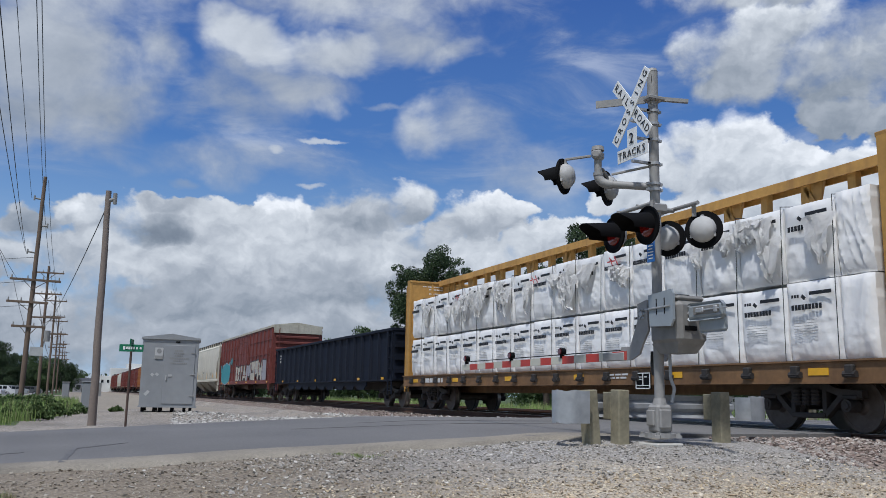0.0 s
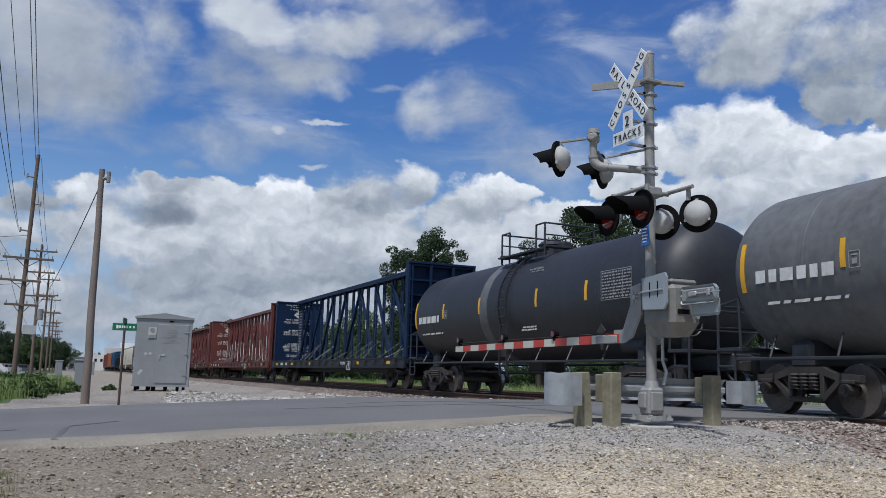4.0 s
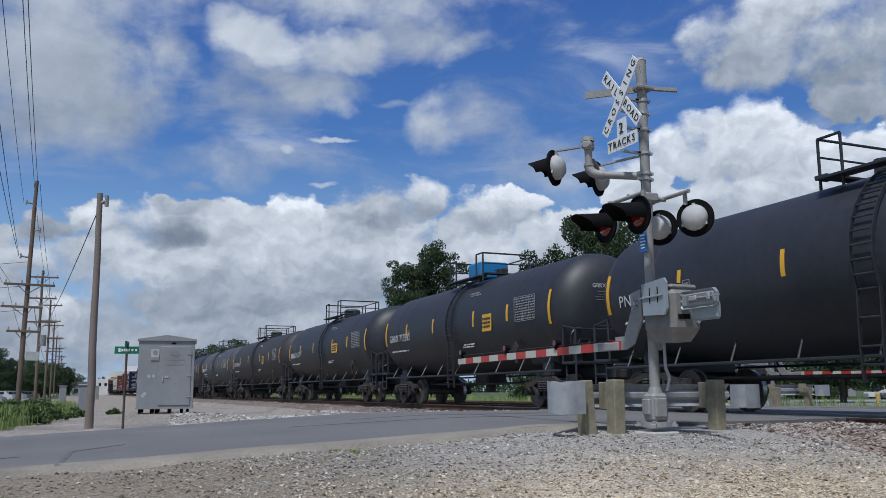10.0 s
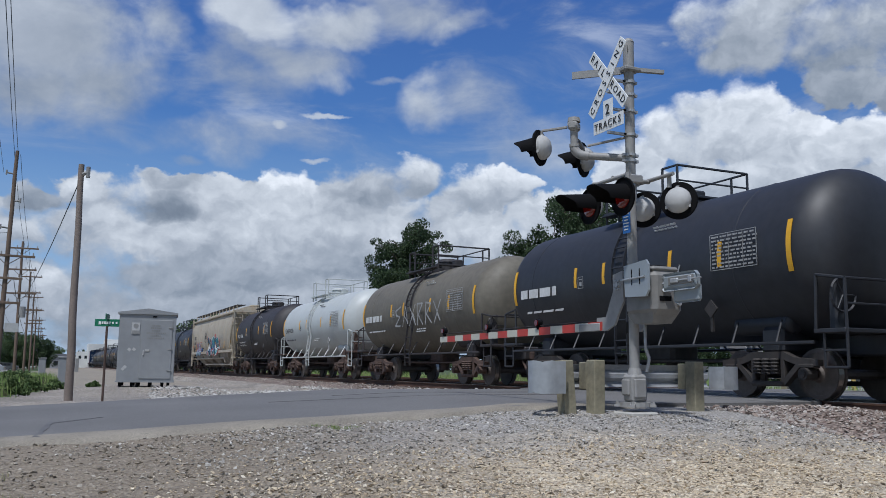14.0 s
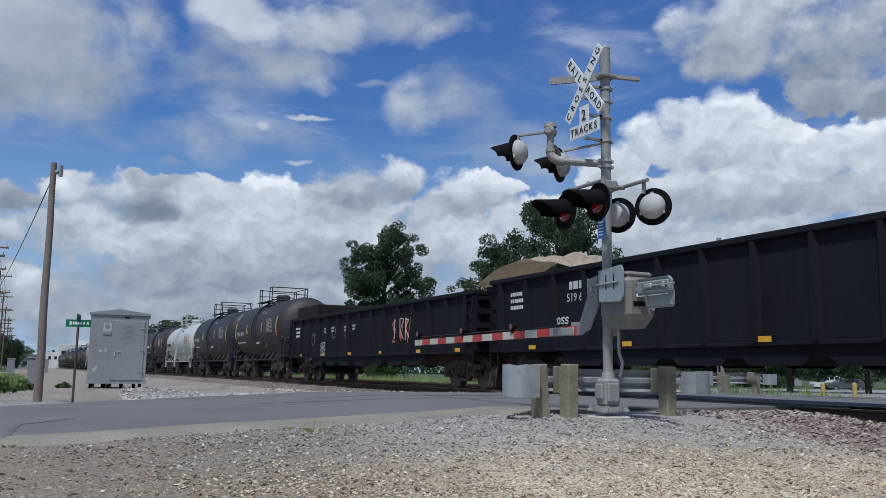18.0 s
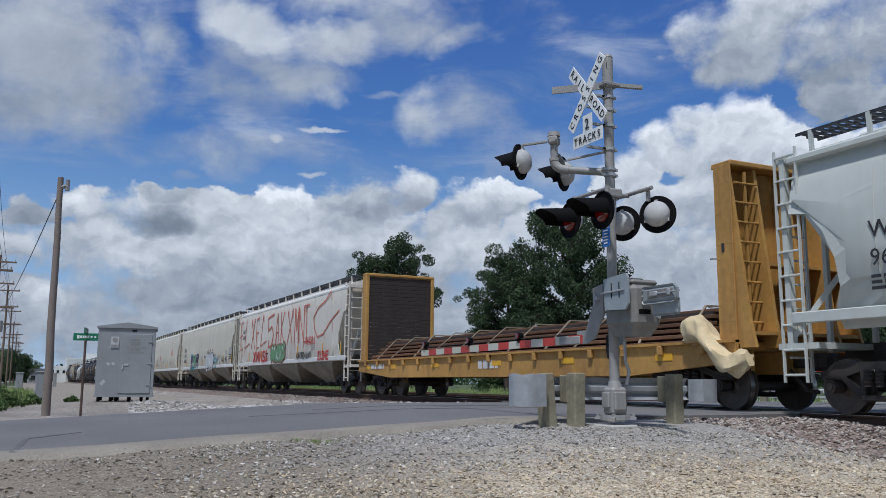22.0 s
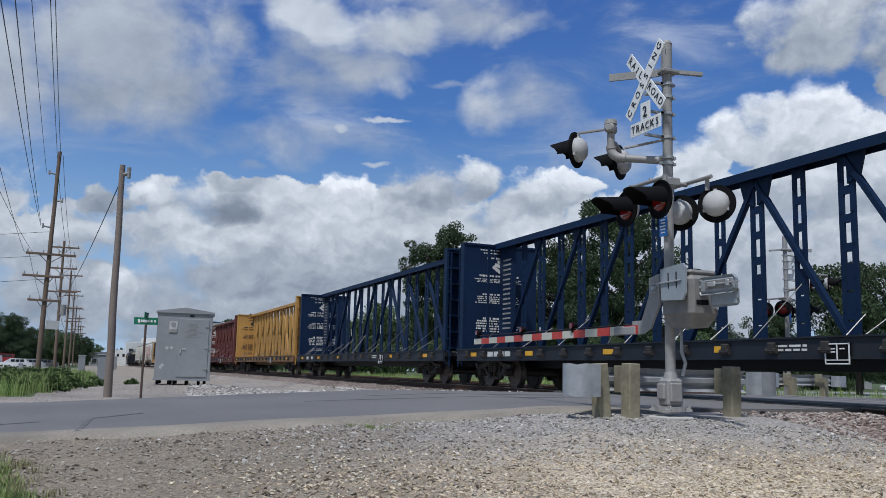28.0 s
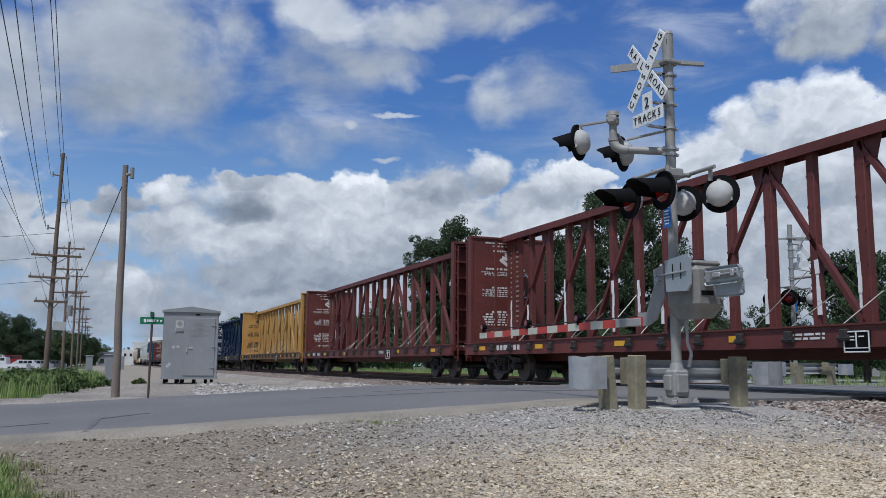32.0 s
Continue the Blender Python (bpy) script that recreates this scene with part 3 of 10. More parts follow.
CLOUD_ROOF = [
    (44.6, 21.5, 4.7, 2.5, 1.2, 0.38, 0.72),
    (49.6, 20.2, 4.2, 2.8, 1.2, 0.36, 0.6),
    (50.2, 17.3, 2.4, 1.3, 0.9, 0.33, 0.46),
    (41.4, 22.4, 2, 1.5, 1, 0.55, 0.85),
    (47.1, 23, 5.4, 1.8, 1.2, 0.55, 0.85),
    (52.8, 20.8, 4, 3.5, 1.2, 0.38, 0.62),
    (44.5, 19.7, 4.1, 1.5, 1, 0.34, 0.5),
    (53.1, 16.9, 1.8, 1.6, 0.9, 0.33, 0.5),
    (47.2, 25.6, 8.8, 1.9, 1, 0.5, 0.8),
]
CLOUD_BANK = [
    (19.3, 11.7, 3.7, 1.9, 1.15, 0.3, 0.72),
    (22.5, 12.6, 2.2, 1.6, 1.05, 0.4, 0.82),
    (27.1, 11.8, 3.4, 1.6, 1.1, 0.5, 0.86),
    (28.3, 12.4, 2, 1.1, 0.95, 0.7, 0.98),
    (13.1, 11.6, 1.9, 1.4, 1.15, 0.74, 1),
    (15, 11.8, 1, 0.8, 0.9, 0.72, 0.95),
    (12.4, 8.9, 4.7, 2.9, 1.2, 0.62, 0.92),
    (6.9, 11.6, 2.2, 0.9, 0.9, 0.38, 0.68),
    (6.4, 10, 3.1, 1.5, 1.2, 0.14, 0.34),
    (2.9, 9.2, 1.9, 1.3, 1, 0.52, 0.86),
    (0.4, 10.6, 1, 0.8, 0.8, 0.55, 0.86),
]
CLOUD_SHELF = [
    (-0.9, 9.8, 2, 0.9, 0.9, 0.3, 0.5),
    (4.9, 7.3, 2.6, 1.4, 1.1, 0.55, 0.9),
    (8.5, 8, 3.9, 1.3, 1.15, 0.5, 0.84),
    (-2.2, 7.9, 1.9, 1.1, 0.9, 0.5, 0.78),
    (-0.7, 4.9, 2.3, 1.2, 1, 0.6, 0.92),
    (9.1, 5.5, 9.1, 1.7, 1.25, 0.3, 0.5),
    (17.9, 6.8, 5.2, 1.8, 1.15, 0.36, 0.62),
    (20.5, 8.2, 3.2, 1.8, 1.1, 0.72, 0.92),
    (26.6, 9, 5.3, 1.8, 1.1, 0.64, 0.86),
    (32.2, 9.9, 4.5, 2.2, 1.1, 0.58, 0.84),
    (-5.2, 7.1, 2.6, 2, 1, 0.45, 0.75),
]
CLOUD_BASE = [
    (17.2, 3.8, 40.3, 3.5, 0.95, 0.38, 0.58),
    (15.6, 8.1, 22.7, 3.4, 1.1, 0.44, 0.74),
    (14, 10.3, 17.3, 2, 0.9, 0.42, 0.72),
    (1.5, 3.4, 5.1, 1.4, 0.8, 0.42, 0.62),
    (39.5, 7.2, 17.2, 4, 1.1, 0.48, 0.66),
    (-10.6, 8.5, 5.2, 6.2, 1, 0.45, 0.8),
    (61, 11.4, 5.4, 6.6, 1, 0.45, 0.85),
]
# thin torn cloud: the same, with one tone
VEIL_PATCHES = [
    (-1.5, 19.9, 5.5, 4.2, 1.5, 0.55),
    (1.4, 17.3, 4, 2.5, 1.1, 0.42),
    (-2.3, 16.6, 3.5, 2.3, 1, 0.38),
    (5.1, 21.1, 1.6, 1.7, 0.6, 0.55),
    (11.1, 22.5, 3.6, 2, 1.3, 0.72),
    (16.7, 22.3, 3.9, 1.5, 1.1, 0.64),
    (13.5, 20.3, 4.6, 1.8, 0.9, 0.52),
    (15.6, 19.1, 1.2, 0.9, 0.5, 0.6),
    (10.3, 18.6, 3.5, 1.7, 0.5, 0.45),
    (21.5, 23.3, 4.3, 1.8, 0.8, 0.56),
]
VEIL_RAGS = [
    (24.5, 22.3, 3, 1.1, 0.7, 0.58),
    (23.6, 17.2, 2.4, 1.5, 0.75, 0.62),
    (30.4, 15, 2.7, 1.5, 0.3, 0.55),
    (1, 15, 3, 0.9, 0.25, 0.45),
    (10.5, 14.6, 4.4, 0.8, 0.2, 0.5),
    (26.5, 17.8, 2.3, 1.1, 0.25, 0.5),
    (13.4, 26.5, 15.9, 2.3, 0.9, 0.62),
    (-3.6, 23.8, 7.2, 2.5, 1, 0.6),
    (-7.8, 17.2, 3.4, 3.7, 0.9, 0.5),
]
VEIL_STREAKS = [
    (16.4, 16.5, 2, 0.2, 0.9, 0.75),
    (13.2, 15.8, 0.5, 0.3, 0.7, 0.72),
    (15.6, 13.6, 1.3, 0.2, 0.75, 0.7),
    (20.3, 18.9, 1.6, 0.3, 0.4, 0.6),
    (7.3, 13.1, 1.2, 0.4, 0.4, 0.42),
]


def sky_material():
    ma = bpy.data.materials.new("cloudy sky")
    ma.use_nodes = True
    n, l = ma.node_tree.nodes, ma.node_tree.links
    n.clear()
    out, em = n.new("ShaderNodeOutputMaterial"), n.new("ShaderNodeEmission")
    l.new(em.outputs[0], out.inputs[0])

    def calc(op, a, b=None, c=None, clamp=False):
        m = n.new("ShaderNodeMath")
        m.operation, m.use_clamp = op, clamp
        for i, v in enumerate((a, b, c)):
            if v is None:
                continue
            if isinstance(v, (int, float)):
                m.inputs[i].default_value = v
            else:
                l.new(v, m.inputs[i])
        return m.outputs[0]

    def remap(v, a, b, c=0.0, d=1.0, kind="SMOOTHSTEP"):
        m = n.new("ShaderNodeMapRange")
        m.interpolation_type = kind
        for i, x in enumerate((v, a, b, c, d)):
            if isinstance(x, (int, float)):
                m.inputs[i].default_value = x
            else:
                l.new(x, m.inputs[i])
        return m.outputs[0]

    def blend(f, a, b):
        return calc("MULTIPLY_ADD", calc("SUBTRACT", b, a), f, a)

    tc = n.new("ShaderNodeTexCoord")
    nv = n.new("ShaderNodeVectorMath")
    nv.operation = "NORMALIZE"
    l.new(tc.outputs["Object"], nv.inputs[0])
    sep = n.new("ShaderNodeSeparateXYZ")
    l.new(nv.outputs[0], sep.inputs[0])
    az = calc("MULTIPLY", calc("ARCTAN2", sep.outputs[0], sep.outputs[1]), 57.2958)
    el = calc("MULTIPLY", calc("ARCSINE", sep.outputs[2]), 57.2958)

    def plane(ax, ey, scale, offset, stretch):
        cx = n.new("ShaderNodeCombineXYZ")
        l.new(ax, cx.inputs[0])
        l.new(ey, cx.inputs[1])
        mp = n.new("ShaderNodeMapping")
        mp.inputs["Location"].default_value = offset
        mp.inputs["Scale"].default_value = (scale, scale * stretch, 1)
        l.new(cx.outputs[0], mp.inputs[0])
        return mp.outputs[0]

    def fbm(scale, detail, rough, offset=(0, 0, 0), stretch=1.3, dist=0.0, at=None):
        t = n.new("ShaderNodeTexNoise")
        t.inputs["Scale"].default_value, t.inputs["Detail"].default_value, t.inputs["Roughness"].default_value = 1.0, detail, rough
        t.inputs["Distortion"].default_value = dist
        l.new(plane(*(at or (az, el)), scale, offset, stretch), t.inputs["Vector"])
        return t.outputs["Fac"]

    def billow(scale, offset, at):
        """Rounded heads at several sizes."""
        v = n.new("ShaderNodeTexVoronoi")
        v.feature, v.voronoi_dimensions, v.normalize = "SMOOTH_F1", "2D", True
        v.inputs["Scale"].default_value, v.inputs["Detail"].default_value, v.inputs["Roughness"].default_value = 1.0, 4.0, 0.52
        v.inputs["Smoothness"].default_value = 0.35
        l.new(plane(*at, scale, offset, 1.15), v.inputs["Vector"])
        return calc("SUBTRACT", 1.0, v.outputs["Distance"])

    def mass(rows, ax, ey):
        """The thickness of the thickest cloud head at a place, and its tone there."""
        best = tone = None
        for a, e, w, h, s, *tones in rows:
            dx = calc("MULTIPLY", calc("SUBTRACT", ax, a), 1 / w)
            dy = calc("MULTIPLY", calc("SUBTRACT", ey, e), 1 / h)
            g = calc("MULTIPLY", calc("SUBTRACT", 1.0, calc("MULTIPLY_ADD", dx, dx, calc("MULTIPLY", dy, dy))), s)
            t = tones[0] if len(tones) == 1 else remap(dy, -0.75, 0.85, tones[0], tones[1])
            if best is None:
                best, tone = g, t if len(tones) > 1 else calc("ADD", t, 0.0)
            else:
                f = remap(calc("SUBTRACT", g, best), -0.45, 0.45)
                tone = blend(f, tone, t)
                best = calc("SMOOTH_MAX", best, g, 0.2)
        return best, tone

    # small wandering of the outlines at two sizes
    def stray(ax, ey, scale, amount, k):
        x = calc("MULTIPLY_ADD", calc("SUBTRACT", fbm(scale, 4, 0.55, (3 + k, 1, 0)), 0.5), amount, ax)
        y = calc("MULTIPLY_ADD", calc("SUBTRACT", fbm(scale * 1.2, 4, 0.55, (9, 4 + k, 0)), 0.5), amount * 0.7, ey)
        return x, y

    near = stray(az, el, 0.30, 3.6, 0)
    heads = billow(0.30, (2.0, 5.0, 0), near)
    heads_lit = billow(0.30, (2.07, 4.83, 0), near)
    rough = fbm(0.45, 8, 0.58, (5, 8, 0), 1.2, 0.2)
    thick, tone = mass(CLOUD_TOWER + CLOUD_ROOF + CLOUD_BANK + CLOUD_SHELF + CLOUD_BASE, *near)
    thick = calc("MAXIMUM", thick, -1.2)
    thick = calc("MULTIPLY_ADD", calc("SUBTRACT", heads, 0.62), 0.62, thick)
    thick = calc("MULTIPLY_ADD", calc("SUBTRACT", rough, 0.5), 1.7, thick)
    soft = remap(fbm(0.16, 2, 0.5, (11, 3, 0)), 0.4, 0.62, 0.28, 1.0)
    soft = calc("ADD", soft, remap(el, 15.5, 20, 0.0, 0.5))
    cover = remap(thick, -0.03, soft)
    # heads turned up to the sun are lighter, folds between them and thin edges greyer
    relief = calc("SUBTRACT", heads, heads_lit)
    shade = calc("MULTIPLY_ADD", remap(relief, -0.16, 0.16, -1.0, 1.0), 0.085, tone)
    shade = calc("MULTIPLY_ADD", calc("SUBTRACT", rough, 0.5), 0.42, shade)
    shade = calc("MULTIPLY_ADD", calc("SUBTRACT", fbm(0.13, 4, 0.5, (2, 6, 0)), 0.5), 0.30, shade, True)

    far = stray(az, el, 0.14, 7.0, 5)
    fine = stray(az, el, 0.5, 1.2, 8)
    torn = fbm(0.17, 9, 0.60, (7, 3, 1), 1.35, 0.25)
    v1, t1 = mass(VEIL_PATCHES + VEIL_RAGS, *far)
    v1 = calc("MULTIPLY_ADD", calc("SUBTRACT", torn, 0.5), 2.2, calc("MAXIMUM", v1, -0.8))
    v2, t2 = mass(VEIL_STREAKS, *fine)
    v2 = calc("MULTIPLY_ADD", calc("SUBTRACT", torn, 0.5), 1.6, calc("MAXIMUM", v2, -1.5))
    veil = remap(v1, -0.55, 1.15, 0.0, 0.95)
    streak = remap(v2, 0.0, 0.9, 0.0, 0.8)
    haze = calc("MULTIPLY", remap(fbm(0.075, 8, 0.6, (4, 2, 3), 3.4, 0.7), 0.45, 0.75), remap(el, 8, 16, 0.1, 0.42))
    t1 = calc("MULTIPLY_ADD", calc("SUBTRACT", torn, 0.5), 0.7, t1)

    def ramp(v, ends):
        cr = n.new("ShaderNodeValToRGB")
        e = cr.color_ramp.elements
        while len(e) < len(ends):
            e.new(0.5)
        for k, (p, c) in enumerate(ends):
            e[k].position, e[k].color = p, (*c, 1)
        l.new(v, cr.inputs[0])
        return cr.outputs[0]

    tones = ((0.0, (0.16, 0.195, 0.25)), (0.3, (0.275, 0.315, 0.37)), (0.55, (0.42, 0.455, 0.505)), (0.78, (0.63, 0.66, 0.695)), (1.0, (0.90, 0.915, 0.935)))
    blue = ramp(remap(el, 0, 45, 0, 1, "LINEAR"), ((0.0, (0.42, 0.55, 0.68)), (0.18, (0.24, 0.40, 0.62)), (0.36, (0.085, 0.20, 0.47)), (0.60, (0.045, 0.115, 0.36)), (1.0, (0.03, 0.075, 0.26))))

    def over(f, below, above):
        m = n.new("ShaderNodeMixRGB")
        l.new(f, m.inputs[0])
        l.new(below, m.inputs[1])
        l.new(above, m.inputs[2])
        return m.outputs[0]

    col = over(haze, blue, ramp(calc("ADD", haze, 0.45), tones))
    col = over(veil, col, ramp(t1, tones))
    col = over(streak, col, ramp(t2, tones))
    col = over(cover, col, ramp(shade, tones))
    l.new(col, em.inputs[0])
    em.inputs[1].default_value = 1.0
    ma.cycles.emission_sampling = "NONE"
    return ma


def build_sky():
    R = 2400.0
    verts, faces = [], []
    na, ne = 60, 30
    for j in range(ne + 1):
        e = radians(-3 + 63 * j / ne)
        for i in range(na + 1):
            a = radians(-50 + 150 * i / na)
            verts.append((R * math.sin(a) * math.cos(e), R * math.cos(a) * math.cos(e), R * math.sin(e)))
    for j in range(ne):
        for i in range(na):
            k = j * (na + 1) + i
            faces.append((k, k + na + 1, k + na + 2, k + 1))
    me = bpy.data.meshes.new("sky_backdrop")
    me.from_pydata(verts, [], faces)
    for p in me.polygons:
        p.use_smooth = True
    me.materials.append(sky_material())
    return tagged(new("sky_backdrop", me), "blue sky with drifting white and grey cumulus clouds", "sky", kind="structure")


SKY = build_sky()


# ---- crossing signal by the road ----
def lamp_unit(sig, c, az, glow_red=True, hood=0.34, name="flasher_lamp"):
    """A flasher: round black background, grey rear housing, red lens under a long hood. az: the way it faces, from +Y towards +X."""
    f = Vector((math.sin(radians(az)), math.cos(radians(az)), 0))
    m = Matrix.Translation(c) @ f.to_track_quat("Z", "Y").to_matrix().to_4x4()

    def bg():
        bm = bmesh.new()
        cyl(bm, (0, 0, -0.008), (0, 0, 0.008), 0.245, seg=36)
        loft(bm, [[(r * math.cos(2 * math.pi * k / 36), r * math.sin(2 * math.pi * k / 36), z) for k in range(36)] for r, z in ((0.236, 0.0), (0.25, 0.0), (0.25, 0.022), (0.236, 0.022))], caps=False)
        return mesh_of(bm, "background_disc", BLACK)

    def housing():
        bm = bmesh.new()
        rings = [[(r * math.cos(2 * math.pi * k / 24), r * math.sin(2 * math.pi * k / 24), z) for k in range(24)] for r, z in ((0.172, -0.008), (0.172, -0.045), (0.155, -0.085), (0.115, -0.125), (0.05, -0.145))]
        loft(bm, rings)
        for a in (90, 210, 330):
            box(bm, (0.17 * math.cos(radians(a)), 0.17 * math.sin(radians(a)), -0.03), (0.04, 0.04, 0.03))
        return mesh_of(bm, "rear_housing", LAMPGREY, True)

    def lens():
        bm = bmesh.new()
        rings = [[(r * math.cos(2 * math.pi * k / 24), r * math.sin(2 * math.pi * k / 24), z) for k in range(24)] for r, z in ((0.152, 0.01), (0.148, 0.022), (0.1, 0.035), (0.02, 0.042))]
        loft(bm, rings)
        return mesh_of(bm, "red_lens", REDLENS, True)

    def visor():
        bm = bmesh.new()
        n = 22
        rings = []
        for r in (0.166, 0.160):
            rings.append([(r, n)])
        out, inn = [], []
        for k in range(n + 1):
            a = radians(-24 + 228 * k / n)
            reach = hood * (0.62 + 0.38 * smooth(-0.35, 0.95, math.sin(a)))
            out.append(((0.166 * math.cos(a), 0.166 * math.sin(a), 0.01), (0.166 * math.cos(a), 0.166 * math.sin(a) - 0.055 * max(0.0, math.sin(a)), reach)))
            inn.append(((0.158 * math.cos(a), 0.158 * math.sin(a), 0.01), (0.158 * math.cos(a), 0.158 * math.sin(a) - 0.055 * max(0.0, math.sin(a)), reach)))
        vo = [(bm.verts.new(a), bm.verts.new(b)) for a, b in out]
        vi = [(bm.verts.new(a), bm.verts.new(b)) for a, b in inn]
        for k in range(n):
            bm.faces.new((vo[k][0], vo[k][1], vo[k + 1][1], vo[k + 1][0]))
            bm.faces.new((vi[k][0], vi[k + 1][0], vi[k + 1][1], vi[k][1]))
            bm.faces.new((vo[k][1], vi[k][1], vi[k + 1][1], vo[k + 1][1]))
        return mesh_of(bm, "hood", BLACK, True)

    la = put(name, cached(("bg",), bg), sig, m)
    put("rear_housing", cached(("housing",), housing), la, None, "pale grey rear housing")
    put("red_lens", cached(("lens",), lens), la, None, "red glass lens")
    put("hood", cached(("visor", hood), visor), la)
    return la


MECHGREY = mat("dull grey-brown cast housing", (0.20, 0.195, 0.185), 0.6, 0.0, 0.18, 8, 2.0, 0.05, 0.2, (0.12, 0.11, 0.10))
PLATEBLUE = mat("blue-grey painted plate", (0.30, 0.335, 0.36), 0.5, 0.1, 0.12, 6, 1.6, 0.03, 0.15, (0.2, 0.2, 0.2))
LAMPGREY = mat("pale grey lamp housing", (0.46, 0.46, 0.455), 0.75, 0.0, 0.12, 12, 2, 0.03)


def plate(bm, pts, x0, x1):
    """A flat plate in the y-z plane."""
    loft(bm, [[(x, y, z) for y, z in pts] for x in (x0, x1)])


def crossing_signal(m, gate=True, label="", face=-1):
    sig = thing("crossing_signal", m, label, "crossing signal")
    bm = bmesh.new()
    cyl(bm, (0, 0, 0.3), (0, 0, 4.92), 0.066, seg=20)
    cyl(bm, (0, 0, 4.56), (0, 0, 4.93), 0.074, seg=20)
    cyl(bm, (0, 0, 4.93), (0, 0, 4.97), 0.078, 0.06, seg=20)
    part("mast", bm, ALU, sig, smooth=True)
    bm = bmesh.new()
    loft(bm, [[(-0.078 * math.sin(a) - 0.001, -0.078 * math.cos(a) * 0.9, z) for a, z in ((0.55 + 0.22 * math.cos(t), 4.80 + 0.075 * math.sin(t)) for t in [2 * math.pi * k / 12 for k in range(12)])], [(-0.06 * math.sin(0.55), -0.06 * math.cos(0.55) * 0.9, 4.80 + 0.07 * math.sin(t)) for t in [2 * math.pi * k / 12 for k in range(12)]]])
    part("cable_hole", bm, BLACK, sig, "dark cable hole near the mast's top")
    bm = bmesh.new()
    for z in (4.55, 4.18, 3.95, 3.62, 3.34, 3.26, 2.94, 4.36):
        cyl(bm, (0, 0, z - 0.018), (0, 0, z + 0.018), 0.08, seg=16)
        box(bm, (0.09, 0.0, z), (0.06, 0.05, 0.035))
        box(bm, (-0.09, 0.0, z), (0.06, 0.05, 0.035))
    part("mast_clamp", bm, GALV, sig)["kind"] = "stuff"
    # base
    bm = bmesh.new()
    box(bm, (0, 0, 0.24), (0.24, 0.24, 0.36), bevel=0.035)
    box(bm, (-0.02, -0.13, 0.24), (0.18, 0.05, 0.24), bevel=0.015)
    box(bm, (-0.13, 0.02, 0.25), (0.04, 0.15, 0.2), bevel=0.012)
    cyl(bm, (0, 0, 0.40), (0, 0, 0.5), 0.1, 0.075, seg=14)
    part("junction_box", bm, ALU, sig)
    bm = bmesh.new()
    for a in range(4):
        t = radians(45 + 90 * a)
        loft(bm, [[(r * math.cos(t + d), r * math.sin(t + d), z) for d, z in ((-w, z0), (w, z0), (w, z1), (-w, z1))] for r, w, z0, z1 in ((0.1, 0.3, 0.0, 0.08), (0.27, 0.12, 0.0, 0.03))])
        cyl(bm, (0.23 * math.cos(t), 0.23 * math.sin(t), 0.0), (0.23 * math.cos(t), 0.23 * math.sin(t), 0.07), 0.022, seg=6)
    cyl(bm, (0, 0, 0.0), (0, 0, 0.06), 0.2, seg=16)
    part("base_flange", bm, ALU, sig)
    bm = bmesh.new()
    box(bm, (0, 0, -0.12), (0.42, 0.42, 0.12), bevel=0.02)
    part("footing", bm, CONCRETE, sig, "pale concrete footing")
    bm = bmesh.new()
    rod(bm, [(0.1, -0.12, 0.45), (0.13, -0.14, 0.62), (0.09, -0.12, 0.75), (0.1, -0.1, 1.1)], 0.022)
    part("conduit", bm, GALV, sig)
    # crossbuck
    cx = -0.36
    zc = 4.36
    for k, s in enumerate((1, -1)):
        bm = bmesh.new()
        box(bm, (0, 0, 0), (0.012, 1.15, 0.172), bevel=0.003)
        # s=1: rises towards -y (the reader's right)
        mm = Matrix.Translation((cx + 0.014 * k, 0, zc)) @ Matrix.Rotation(radians(-48 if s == 1 else 49), 4, "X")
        bl = part("crossbuck_blade", bm, WHITE, sig, "white blade with black capital letters", m=mm)
        base = Matrix.Translation((-0.009, 0, 0)) @ Matrix(((0, 0, -1, 0), (-1, 0, 0, 0), (0, 1, 0, 0), (0, 0, 0, 1)))
        if s == 1:
            for i, ch in enumerate("CROSSING"):
                letters("letter", ch, 0.135, INK, bl, base @ Matrix.Translation((-0.497 + 0.142 * i, 0, 0)), align="CENTER")
        else:
            for i, ch in enumerate("RAIL"):
                letters("letter", ch, 0.138, INK, bl, base @ Matrix.Translation((-0.50 + 0.118 * i, 0, 0)), align="CENTER")
            for i, ch in enumerate("ROAD"):
                letters("letter", ch, 0.138, INK, bl, base @ Matrix.Translation((0.15 + 0.118 * i, 0, 0)), align="CENTER")
    # track count plate, an inverted T
    bm = bmesh.new()
    plate(bm, [(0.105, 4.07), (0.105, 3.83), (0.335, 3.83), (0.335, 3.65), (-0.335, 3.65), (-0.335, 3.83), (-0.105, 3.83), (-0.105, 4.07)], cx + 0.004, cx + 0.014)
    tp = part("track_count_plate", bm, WHITE, sig, "white plate lettered 2 tracks")
    letters("letter", "2", 0.21, INK, tp, side_frame(0, 3.93, cx - 0.004), align="CENTER")
    for i, ch in enumerate("TRACKS"):
        letters("letter", ch, 0.142, INK, tp, side_frame(0.265 - 0.106 * i, 3.735, cx - 0.004), align="CENTER")
    bm = bmesh.new()
    for z in (4.36, 4.18, 3.62, 3.95):
        box(bm, ((cx + 0.0) / 2, 0, z), (abs(cx), 0.05, 0.03))
    part("sign_bracket", bm, GALV, sig)["kind"] = "stuff"
    # rear crossbuck seen edge-on: long horizontal arms
    bm = bmesh.new()
    beam(bm, (-0.62, 0.45, 4.50), (-0.1, 0.03, 4.52), 0.03, 0.10)
    beam(bm, (0.02, -0.02, 4.54), (0.42, -0.22, 4.50), 0.06, 0.05)
